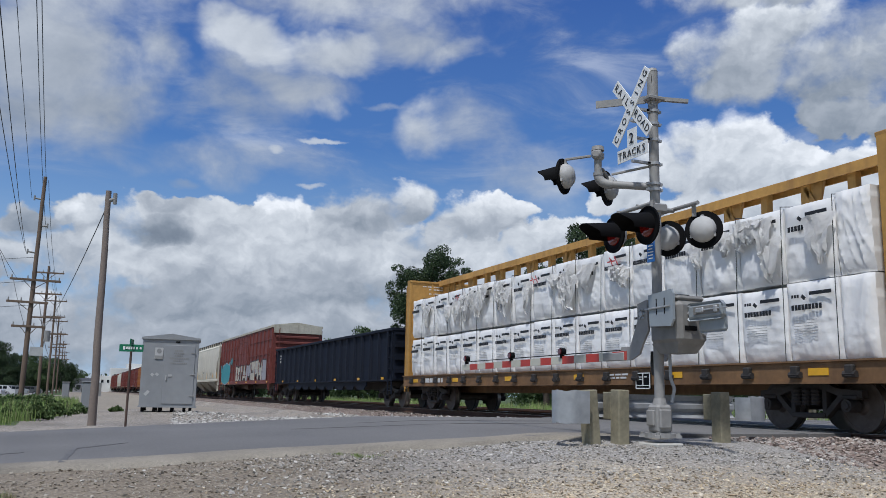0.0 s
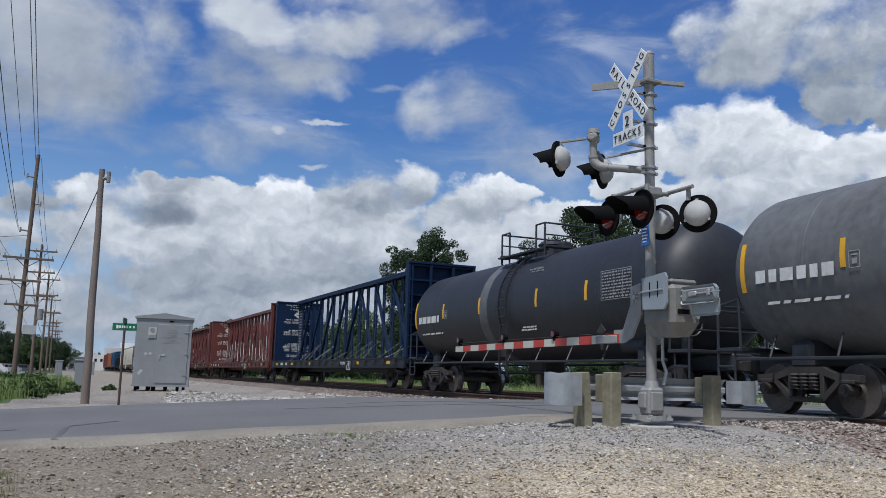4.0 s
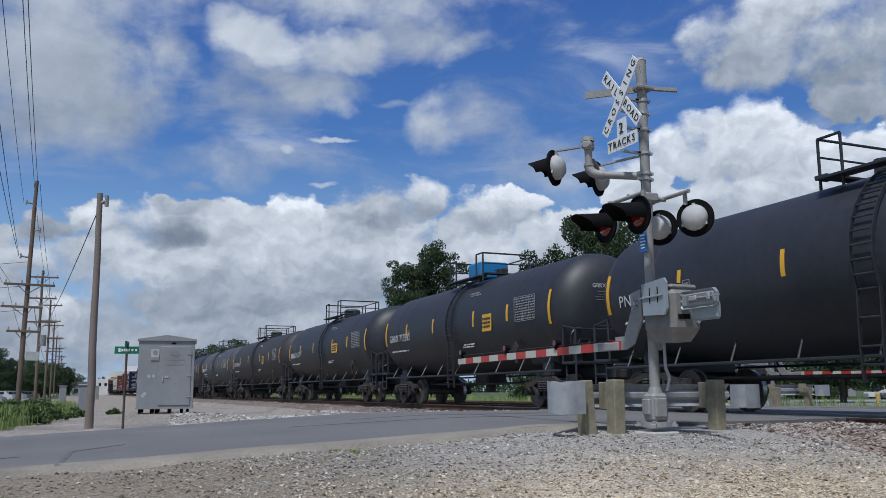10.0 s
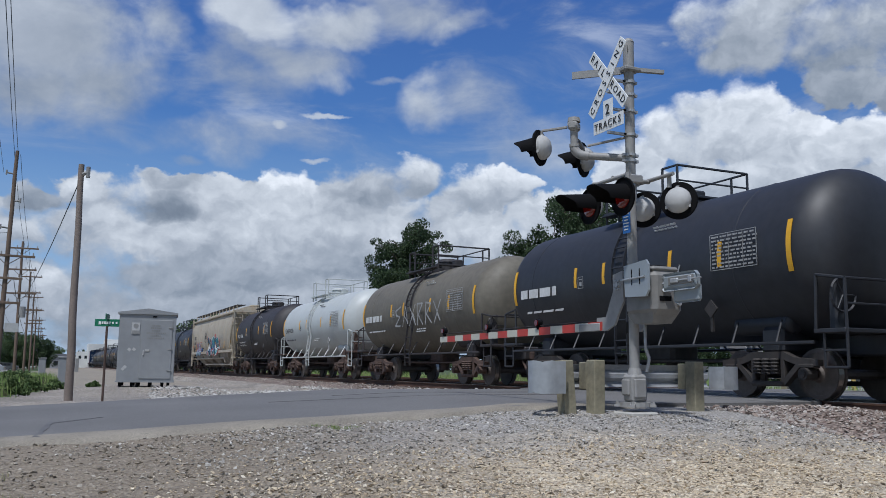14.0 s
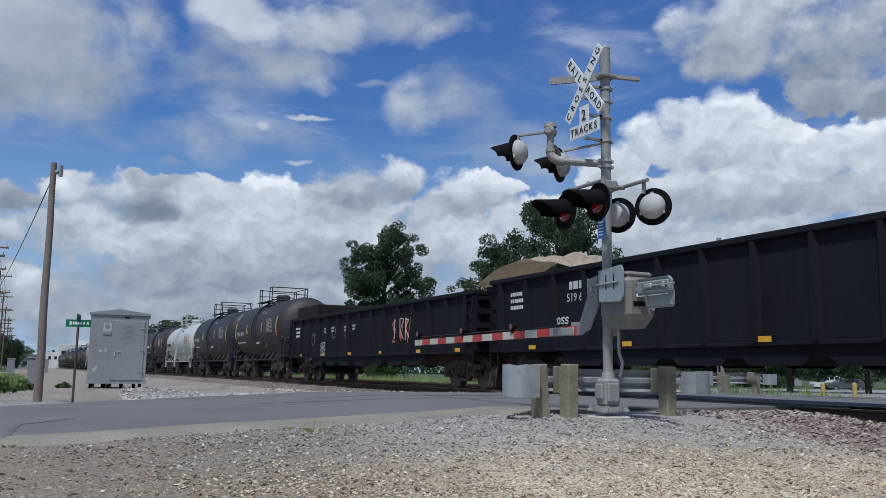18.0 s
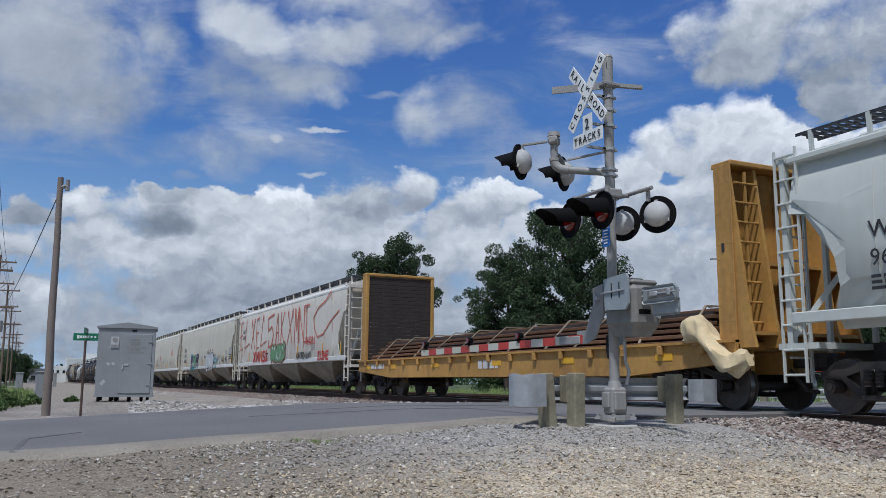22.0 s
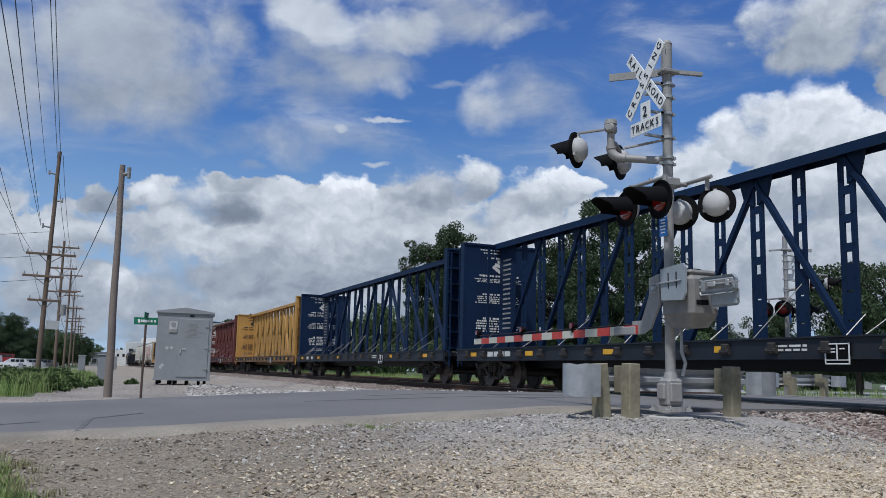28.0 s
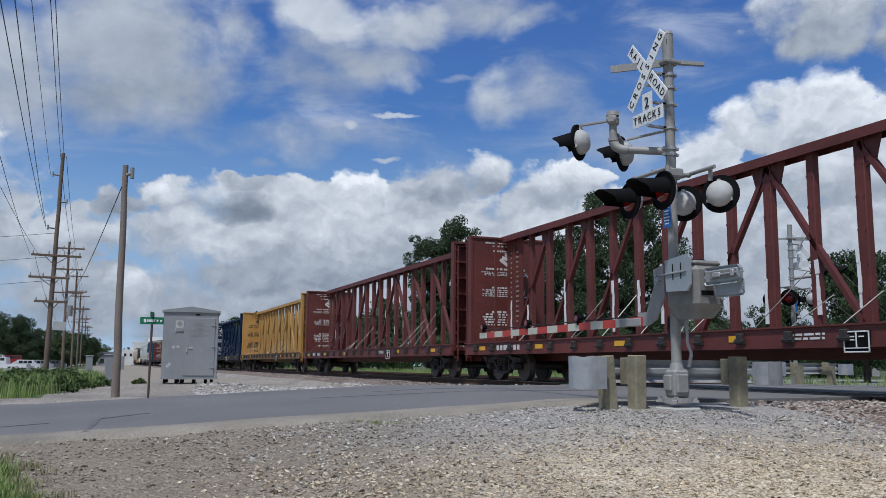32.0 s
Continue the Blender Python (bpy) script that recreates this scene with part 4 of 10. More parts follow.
    box(bm, (0.0, 0.0, 4.53), (0.26, 0.22, 0.05), bevel=0.01)
    part("bracket_arm", bm, BOXGREY, sig, "weathered grey bracket arm")
    # upper side lamps on an arm
    bm = bmesh.new()
    cyl(bm, (0, 0, 3.30), (-0.46, 0.35, 3.36), 0.052, seg=16)
    cyl(bm, (-0.44, 0.335, 3.355), (-0.475, 0.362, 3.362), 0.066, seg=16)
    bend = [Vector((-0.46, 0.35, 3.36)).lerp(Vector((-0.58, 0.44, 3.36)), math.sin(a)) + Vector((-0.01 * a, 0.008 * a, 0.13 * (1 - math.cos(a)))) for a in [math.pi / 2 * k / 6 for k in range(7)]]
    for p, q in zip(bend, bend[1:]):
        cyl(bm, p, q, 0.064, seg=14)
        ball(bm, q, 0.064, 14, 8)
    cyl(bm, bend[-1], (-0.60, 0.45, 3.80), 0.052, seg=14)
    cyl(bm, (-0.598, 0.449, 3.49), (-0.599, 0.449, 3.53), 0.068, seg=14)
    box(bm, (-0.60, 0.45, 3.78), (0.2, 0.14, 0.13), rot=(0, 0, 40), bevel=0.03)
    cyl(bm, (-0.60, 0.45, 3.84), (-0.60, 0.45, 3.90), 0.09, 0.08, seg=14)
    rod(bm, [(0, 0, 3.60), (-0.45, 0.35, 3.50)], 0.018)
    rod(bm, [(-0.68, 0.50, 3.77), (-0.95, 0.72, 3.74), (-0.97, 0.73, 3.60)], 0.02)
    rod(bm, [(-0.5, 0.5, 3.6), (-0.35, 0.62, 3.55), (-0.25, 0.72, 3.45)], 0.03)
    part("lamp_arm", bm, ALU, sig, smooth=True)
    lamp_unit(sig, (-0.97, 0.73, 3.50), -36, hood=0.36)
    lamp_unit(sig, (-0.24, 0.76, 3.42), -36, hood=0.36)
    # main pair towards the road, and the pair that faces the other way
    bm = bmesh.new()
    cyl(bm, (-0.30, -0.37, 2.98), (-0.30, 0.37, 2.98), 0.028, seg=10)
    cyl(bm, (0.30, -0.50, 3.02), (0.30, 0.37, 3.02), 0.028, seg=10)
    box(bm, (0, 0, 3.0), (0.26, 0.22, 0.12), bevel=0.02)
    for x in (-0.30, 0.30):
        cyl(bm, (0, 0, 3.0), (x, 0, 3.0), 0.03, seg=10)
    for y in (-0.37, 0.37):
        cyl(bm, (-0.33, y, 3.0), (-0.33, y, 2.76), 0.03, seg=8)
        cyl(bm, (0.34, y, 3.03), (0.34, y, 2.86), 0.03, seg=8)
    part("lamp_crossarm", bm, ALU, sig, smooth=True)
    for y in (-0.37, 0.37):
        lamp_unit(sig, (-0.40, y, 2.67), 271, hood=0.50)
        lamp_unit(sig, (0.42, y - 0.08, 2.68), 58, hood=0.36)
    bm = bmesh.new()
    box(bm, (-0.085, 0.0, 2.42), (0.01, 0.16, 0.3), bevel=0.003)
    sg = part("emergency_notice", bm, BLUESIGN, sig, "small blue notice plate")
    bm = bmesh.new()
    for i in range(6):
        box(bm, (-0.093, 0.0, 2.53 - i * 0.042), (0.004, 0.12 - 0.02 * (i % 3), 0.016))
    part("notice_line", bm, WHITE, sg)["kind"] = "stuff"
    if not gate:
        return sig
    # gate mechanism
    bm = bmesh.new()
    box(bm, (0.06, -0.34, 1.44), (0.48, 0.62, 0.56), bevel=0.07)
    box(bm, (0.06, -0.34, 1.74), (0.42, 0.54, 0.07), bevel=0.03)
    loft(bm, [[(0.06 + sx * a, -0.32 + sy * b, z) for sx, sy in ((-1, -1), (1, -1), (1, 1), (-1, 1))] for a, b, z in ((0.20, 0.27, 1.19), (0.15, 0.18, 1.06))])
    mech = part("gate_mechanism", bm, MECHGREY, sig, "grey cast gate mechanism housing")
    bm = bmesh.new()
    box(bm, (0.0, -0.654, 1.36), (0.18, 0.008, 0.06))
    part("name_plate", bm, BLACK, mech)
    bm = bmesh.new()
    for x, z in ((-0.02, 1.62), (-0.02, 1.54), (0.2, 1.3)):
        cyl(bm, (x, -0.65, z), (x, -0.69, z), 0.025, seg=8)
    rod(bm, [(-0.02, -0.68, 1.66), (-0.02, -0.68, 1.5)], 0.012)
    part("latch", bm, GALV, mech)["kind"] = "stuff"
    # pivoting support arms either side, and the counterweight
    bm = bmesh.new()
    plate(bm, [(0.33, 0.99), (0.64, 0.99), (0.64, 1.08), (0.55, 1.09), (0.55, 1.17), (0.34, 1.17), (0.17, 1.5), (0.17, 1.72), (-0.04, 1.76), (-0.06, 1.36), (0.06, 1.2), (0.14, 1.06)], -0.20, -0.17)
    part("support_arm", bm, ALU, sig, "grey aluminium gate support arm")
    bm = bmesh.new()
    for a in range(6):
        t = a * math.pi / 3
        cyl(bm, (-0.225, 0.06 + 0.06 * math.cos(t), 1.58 + 0.06 * math.sin(t)), (-0.2, 0.06 + 0.06 * math.cos(t), 1.58 + 0.06 * math.sin(t)), 0.014, seg=6)
    cyl(bm, (-0.23, 0.06, 1.58), (-0.2, 0.06, 1.58), 0.035, seg=10)
    part("bolt_ring", bm, GALV, sig)
    bm = bmesh.new()
    plate(bm, [(-0.16, 1.80), (-0.62, 1.84), (-0.66, 1.78), (-0.66, 1.46), (-0.60, 1.38), (-0.18, 1.40)], -0.265, -0.235)
    gp = part("guard_plate", bm, PLATEBLUE, sig, "smooth blue-grey guard plate")
    bm = bmesh.new()
    for d in (-0.33, -0.49):
        box(bm, (-0.268, d, 1.64), (0.006, 0.014, 0.2))
    part("guard_plate_slot", bm, BLACK, gp)["kind"] = "stuff"
    bm = bmesh.new()
    cyl(bm, (0.06, -0.36, 1.77), (0.06, -0.36, 1.80), 0.15, 0.13, seg=20)
    part("housing_cap", bm, BLACK, mech, "black cap on top of the housing")
    bm = bmesh.new()
    rod(bm, [(-0.275, -0.1, 1.62), (-0.275, -0.6, 1.63)], 0.012)
    part("guard_plate_rod", bm, GALV, sig)
    bm = bmesh.new()
    plate(bm, [(0.3, 0.99), (0.62, 0.99), (0.62, 1.08), (0.34, 1.15), (0.1, 1.5), (-0.6, 1.45), (-0.62, 1.35), (0.02, 1.3)], 0.34, 0.37)
    part("support_arm", bm, ALU, sig, "grey aluminium gate support arm")
    bm = bmesh.new()
    box(bm, (-0.02, -0.96, 1.55), (0.05, 0.66, 0.22), bevel=0.05)
    box(bm, (0.02, -1.04, 1.40), (0.04, 0.48, 0.22), bevel=0.03)
    part("counterweight", bm, PLATEBLUE, sig, "blue-grey counterweight plates on slotted arm")
    bm = bmesh.new()
    box(bm, (-0.048, -1.0, 1.56), (0.012, 0.46, 0.10), bevel=0.004)
    part("counterweight_slot", bm, MECHGREY, sig)
    bm = bmesh.new()
    box(bm, (-0.06, -0.90, 1.56), (0.03, 0.14, 0.06), bevel=0.01)
    box(bm, (-0.06, -1.18, 1.56), (0.03, 0.06, 0.08), bevel=0.01)
    rod(bm, [(-0.06, -1.16, 1.56), (-0.06, -1.38, 1.56)], 0.008)
    rod(bm, [(-0.06, -0.86, 1.56), (-0.06, -1.18, 1.56)], 0.010)
    part("weight_clamp", bm, GALV, sig)
    # gate arm
    bm = bmesh.new()
    box(bm, (-0.19, 0.72, 1.045), (0.06, 0.5, 0.11), bevel=0.01)
    part("arm_adaptor", bm, ALU, sig)
    y = 0.42
    n = 16
    step = (5.72 - y) / n
    for i in range(n):
        bm = bmesh.new()
        tz = 1.055 - 0.003 * i
        box(bm, (-0.19, y + step * (i + 0.5), tz), (0.03, step - 0.001, 0.118 - 0.001 * i))
        part("arm_band", bm, REDBAND if i % 2 == 0 else ARMWHITE, sig, "red band" if i % 2 == 0 else "silver-white band")
    for yy in (2.1, 3.75, 5.55):
        bm = bmesh.new()
        cyl(bm, (-0.23, yy, 1.17), (-0.15, yy, 1.17), 0.055, seg=14)
        box(bm, (-0.19, yy, 1.11), (0.05, 0.05, 0.08))
        la = part("arm_lamp", bm, BLACK, sig)
        bm = bmesh.new()
        cyl(bm, (-0.245, yy, 1.17), (-0.23, yy, 1.17), 0.045, seg=14)
        part("lamp_lens", bm, REDLENS, la, "red lens")
    bm = bmesh.new()
    rod(bm, [(0.0, 0.12, 1.1), (0.02, 0.16, 0.95), (0.0, 0.1, 0.8), (-0.02, 0.08, 0.95)], 0.03)
    rod(bm, [(-0.19, 0.5, 1.13), (-0.19, 5.6, 1.115)], 0.008, 4)
    part("cable_loop", bm, RUBBER, sig)
    return sig


ARMWHITE = mat("silver-white reflective band", (0.56, 0.54, 0.45), 0.6, 0.0, 0.08, bump=0)
crossing_signal(Matrix.Translation((6.98, 9.26, 0.0)), True, "grey crossing signal mast with crossbuck, flasher lamps and lowered gate arm")
crossing_signal(Matrix.Translation((19.6, 20.24, -0.14)) @ Matrix.Rotation(math.pi, 4, "Z"), True, "far crossing signal mast with crossbuck and flasher lamps beyond the tracks")


# ---- guard rails ----
def w_beam(bm, path, z, lip=0.155):
    """Corrugated rail along a list of (x, y) points; the ridges face the outer side."""
    prof = [(-lip, 0.0), (-0.125, 0.045), (-0.075, 0.08), (-0.03, 0.02), (0.03, 0.02), (0.075, 0.08), (0.125, 0.045), (lip, 0.0)]
    rings = []
    for i, p in enumerate(path):
        a, b = Vector(path[max(0, i - 1)]), Vector(path[min(len(path) - 1, i + 1)])
        d = (b - a).normalized()
        nrm = Vector((-d.y, d.x))
        ring = [(p[0] + nrm.x * o, p[1] + nrm.y * o, z + dz) for dz, o in prof]
        ring += [(p[0] + nrm.x * (o - 0.006), p[1] + nrm.y * (o - 0.006), z + dz) for dz, o in prof[::-1]]
        rings.append(ring)
    loft(bm, rings)


def guard_rail(x0, x1, y, z, posts, label, caps=True):
    gr = thing("guard_rail", Matrix.Translation((0, 0, 0)), label, "guard rail", "guard rails at the crossing")
    bm = bmesh.new()
    w_beam(bm, [(x0 + (x1 - x0) * k / 10, y) for k in range(11)], z + 0.42)
    part("corrugated_beam", bm, GALV, gr, smooth=True)
    if caps:
        for s, xe in ((-1, x0), (1, x1)):
            bm = bmesh.new()
            rings = []
            for k in range(13):
                a = radians(180 * k / 12)
                r = 0.24
                px, py = xe + s * r * math.sin(a), y - r + r * math.cos(a)
                hh = 0.205 if s < 0 else 0.165
                n = Vector((s * math.sin(a), math.cos(a)))
                dent = [0.022 * noise.noise((k * 0.5, v, 3 * s)) for v in (1, 5)] if s < 0 else [0, 0]
                rings.append([(px + n.x * (o + 1.2 * dent[b]), py + n.y * (o + 1.2 * dent[b]), z + 0.40 + dz + dent[b]) for o, dz, b in ((0.0, -hh, 0), (0.0, hh, 1), (-0.008, hh, 1), (-0.008, -hh, 0))])
            rings.append([(xe - s * 0.14, rings[-1][i][1], rings[-1][i][2]) for i in range(4)])
            loft(bm, rings)
            part("end_terminal", bm, CAPSTEEL, gr, "dull galvanised rounded end terminal", smooth=True)
    for px, dy, h, tilt in posts:
        bm = bmesh.new()
        box(bm, (0, 0, h / 2 - 0.15), (0.17, 0.2, h + 0.3), bevel=0.012)
        part("post", bm, WOOD, gr, "weathered treated timber post", m=Matrix.Translation((px, y - 0.30 + dy, z)) @ Matrix.Rotation(radians(tilt), 4, "Y"))
        bm = bmesh.new()
        box(bm, (px, y - 0.11 + dy * 0.5, z + 0.42), (0.15, 0.17, 0.36), bevel=0.01)
        part("offset_block", bm, WOOD, gr)
    return gr


CAPSTEEL = mat("dull galvanised sheet", (0.40, 0.42, 0.44), 0.55, 0.5, 0.16, 10, 2.5, 0.04)
guard_rail(5.92, 8.82, 9.95, -0.03, ((6.20, 0.02, 0.62, -4), (6.63, 0.0, 0.63, 1), (8.30, 0.0, 0.63, 0)), "short galvanised guard rail on timber posts beside the signal")
guard_rail(18.1, 20.7, 19.7, 0.02, ((18.9, 0.0, 0.5, 0), (20.1, 0.0, 0.5, 0)), "galvanised guard rail beyond the tracks")


# ---- equipment cabin ----
def equipment_cabin():
    x0, x1, y = 2.24, 4.05, 30.9
    cab = thing("equipment_cabin", Matrix.Translation(((x0 + x1) / 2, y + 0.9, -0.2)) @ Matrix.Rotation(radians(-7), 4, "Z"), "light grey steel equipment cabin standing on short legs", "equipment cabin")
    w, d, h = 1.84, 1.84, 2.28
    bm = bmesh.new()
    box(bm, (0, 0, 0.14 + h / 2), (w, d, h), bevel=0.015)
    part("cabin_body", bm, BUNG, cab)
    bm = bmesh.new()
    rings = []
    for yy in (-d / 2 - 0.05, d / 2 + 0.05):
        rings.append([(-w / 2 - 0.05, yy, 2.40), (w / 2 + 0.05, yy, 2.40), (w / 2 + 0.05, yy, 2.46), (0, yy, 2.60), (-w / 2 - 0.05, yy, 2.46)])
    loft(bm, rings)
    part("roof", bm, BUNG, cab)
    bm = bmesh.new()
    box(bm, (0, 0, 0.06), (0.1, 0.14, 0.2), bevel=0.01)
    lm = mesh_of(bm, "leg", BLACK)
    for x in (-0.8, -0.42, -0.25, 0.15, 0.55, 0.75):
        for y in (-d / 2 + 0.15, d / 2 - 0.15):
            put("leg", lm, cab, Matrix.Translation((x, y, 0)))
    bm = bmesh.new()
    box(bm, (0.30, -d / 2 - 0.012, 1.22), (1.02, 0.03, 1.98), bevel=0.008)
    door = part("door", bm, BUNG, cab, "flush grey steel door")
    for z in (0.5, 1.22, 1.95):
        bm = bmesh.new()
        box(bm, (0.76, -d / 2 - 0.035, z), (0.16, 0.02, 0.04), bevel=0.006)
        part("hinge", bm, BOXGREY, door)
    bm = bmesh.new()
    box(bm, (-0.1, -d / 2 - 0.04, 1.1), (0.04, 0.04, 0.16), bevel=0.008)
    box(bm, (0.02, -d / 2 - 0.035, 1.18), (0.13, 0.02, 0.07))
    part("door_handle", bm, LAMPGREY, door)
    bm = bmesh.new()
    box(bm, (-0.38, -d / 2 - 0.012, 1.92), (0.27, 0.014, 0.38), bevel=0.003)
    nt = part("notice", bm, LAMPGREY, cab, "pale grey notice with a dark sign and foot")
    bm = bmesh.new()
    disc(bm, (-0.38, -d / 2 - 0.024, 2.0), (0, 1, 0), 0.08, 0.006, 18)
    part("notice_roundel", bm, BOXGREY, nt)
    bm = bmesh.new()
    box(bm, (-0.38, -d / 2 - 0.024, 1.79), (0.25, 0.006, 0.11))
    part("notice_foot", bm, BOXGREY, nt)
    bm = bmesh.new()
    for i, ws in enumerate((0.3, 0.34, 0.3, 0.62, 0.36, 0.6)):
        x = 0.28 - ws / 2
        z = 2.02 - i * 0.085
        while x < 0.28 + ws / 2 - 0.02:
            box(bm, (x + 0.025, -d / 2 - 0.031, z), (0.042, 0.004, 0.05))
            x += 0.058
    part("stencil_line", bm, BOXGREY, door)["kind"] = "stuff"
    bm = bmesh.new()
    box(bm, (0.22, -d / 2 - 0.004, 2.32), (0.14, 0.02, 0.05))
    part("vent", bm, BLACK, cab)
    bm = bmesh.new()
    for x, z in ((-0.72, 0.55), (-0.66, 0.62), (-0.55, 1.2), (-0.4, 1.21)):
        box(bm, (x, -d / 2 - 0.002, z), (0.1, 0.006, 0.09), rot=(0, 40, 0))
    part("pale_patch", bm, LAMPGREY, cab)["kind"] = "stuff"
    # floor slab edge
    bm = bmesh.new()
    box(bm, (0, 0, 0.13), (w + 0.06, d + 0.06, 0.05))
    part("floor_frame", bm, BUNG, cab)


equipment_cabin()


# ---- street sign ----
def street_sign():
    sg = thing("street_sign", Matrix.Translation((1.21, 21.46, -0.42)), "green street name sign on a thin steel post", "street sign")
    bm = bmesh.new()
    cyl(bm, (0, 0, -0.2), (0, 0, 1.78), 0.028, seg=10)
    part("post", bm, RUSTY, sg, "thin rusty steel post")
    bm = bmesh.new()
    box(bm, (0, 0, 1.86), (0.54, 0.02, 0.17), rot=(0, 0, -12), bevel=0.003)
    bl = part("name_blade", bm, GREENSIGN, sg, "green blade with a white name")
    bm = bmesh.new()
    for i, (x, w, h) in enumerate(((-0.16, 0.05, 0.08), (-0.1, 0.04, 0.06), (-0.05, 0.04, 0.06), (0.0, 0.04, 0.06), (0.05, 0.04, 0.06), (0.12, 0.04, 0.05), (0.2, 0.04, 0.05))):
        box(bm, (x, -0.013 + x * math.tan(radians(-12)), 1.86), (w, 0.006, h), rot=(0, 0, -12))
    part("name_bar", bm, WHITE, bl)["kind"] = "stuff"
    bm = bmesh.new()
    box(bm, (0, 0, 1.99), (0.02, 0.5, 0.15), rot=(0, 0, -12), bevel=0.003)
    part("name_blade", bm, GREENSIGN, sg, "second green blade, edge-on")


street_sign()


# ---- poles and wires ----
def wood_pole(x, y, z, h, r, lean, label, m, arms=(), stubs=(), group="utility poles along the road", extra=()):
    po = thing("utility_pole", Matrix.Translation((x, y, z)) @ Euler((radians(lean[1]), radians(lean[0]), 0)).to_matrix().to_4x4(), label, "utility pole", group)
    bm = bmesh.new()
    rings = []
    for k in range(9):
        u = k / 8
        rr = r * (1 - 0.35 * u)
        rings.append([(rr * math.cos(a) + 0.02 * noise.noise((k, 1, x)), rr * math.sin(a) + 0.02 * noise.noise((k, 2, x)), -0.3 + (h + 0.3) * u) for a in [2 * math.pi * j / 14 for j in range(14)]])
    loft(bm, rings)
    part("pole", bm, m, po, smooth=True)
    for z1, half, off in arms:
        bm = bmesh.new()
        box(bm, (off, -0.16, z1), (2 * half, 0.11, 0.13), bevel=0.01)
        beam(bm, (off - half * 0.5, -0.12, z1), (0, -0.12, z1 - 0.55), 0.03, 0.04)
        beam(bm, (off + half * 0.5, -0.12, z1), (0, -0.12, z1 - 0.55), 0.03, 0.04)
        part("crossarm", bm, m, po)
        bm = bmesh.new()
        for k in range(4):
            xx = off - half + 0.1 + k * (2 * half - 0.2) / 3
            cyl(bm, (xx, -0.16, z1 + 0.06), (xx, -0.16, z1 + 0.24), 0.045, 0.03, seg=8)
        part("insulator", bm, BOXGREY, po)["kind"] = "stuff"
    for z1, ln in stubs:
        bm = bmesh.new()
        cyl(bm, (0, 0, z1), (ln, -0.05, z1 + 0.05), 0.05, seg=8)
        cyl(bm, (ln, -0.05, z1 - 0.08), (ln, -0.05, z1 + 0.2), 0.05, seg=8)
        part("standoff_insulator", bm, BOXGREY, po)
    for kind, z1 in extra:
        bm = bmesh.new()
        if kind == "can":
            cyl(bm, (0.32, -0.1, z1), (0.32, -0.1, z1 + 0.9), 0.26, seg=14)
            part("transformer", bm, BOXGREY, po, "grey pole transformer")
        elif kind == "sign":
            box(bm, (0.55, -0.25, z1 + 0.6), (0.7, 0.06, 0.5))
            part("rear_of_sign", bm, LAMPGREY, po, "grey back of a sign")
    return po


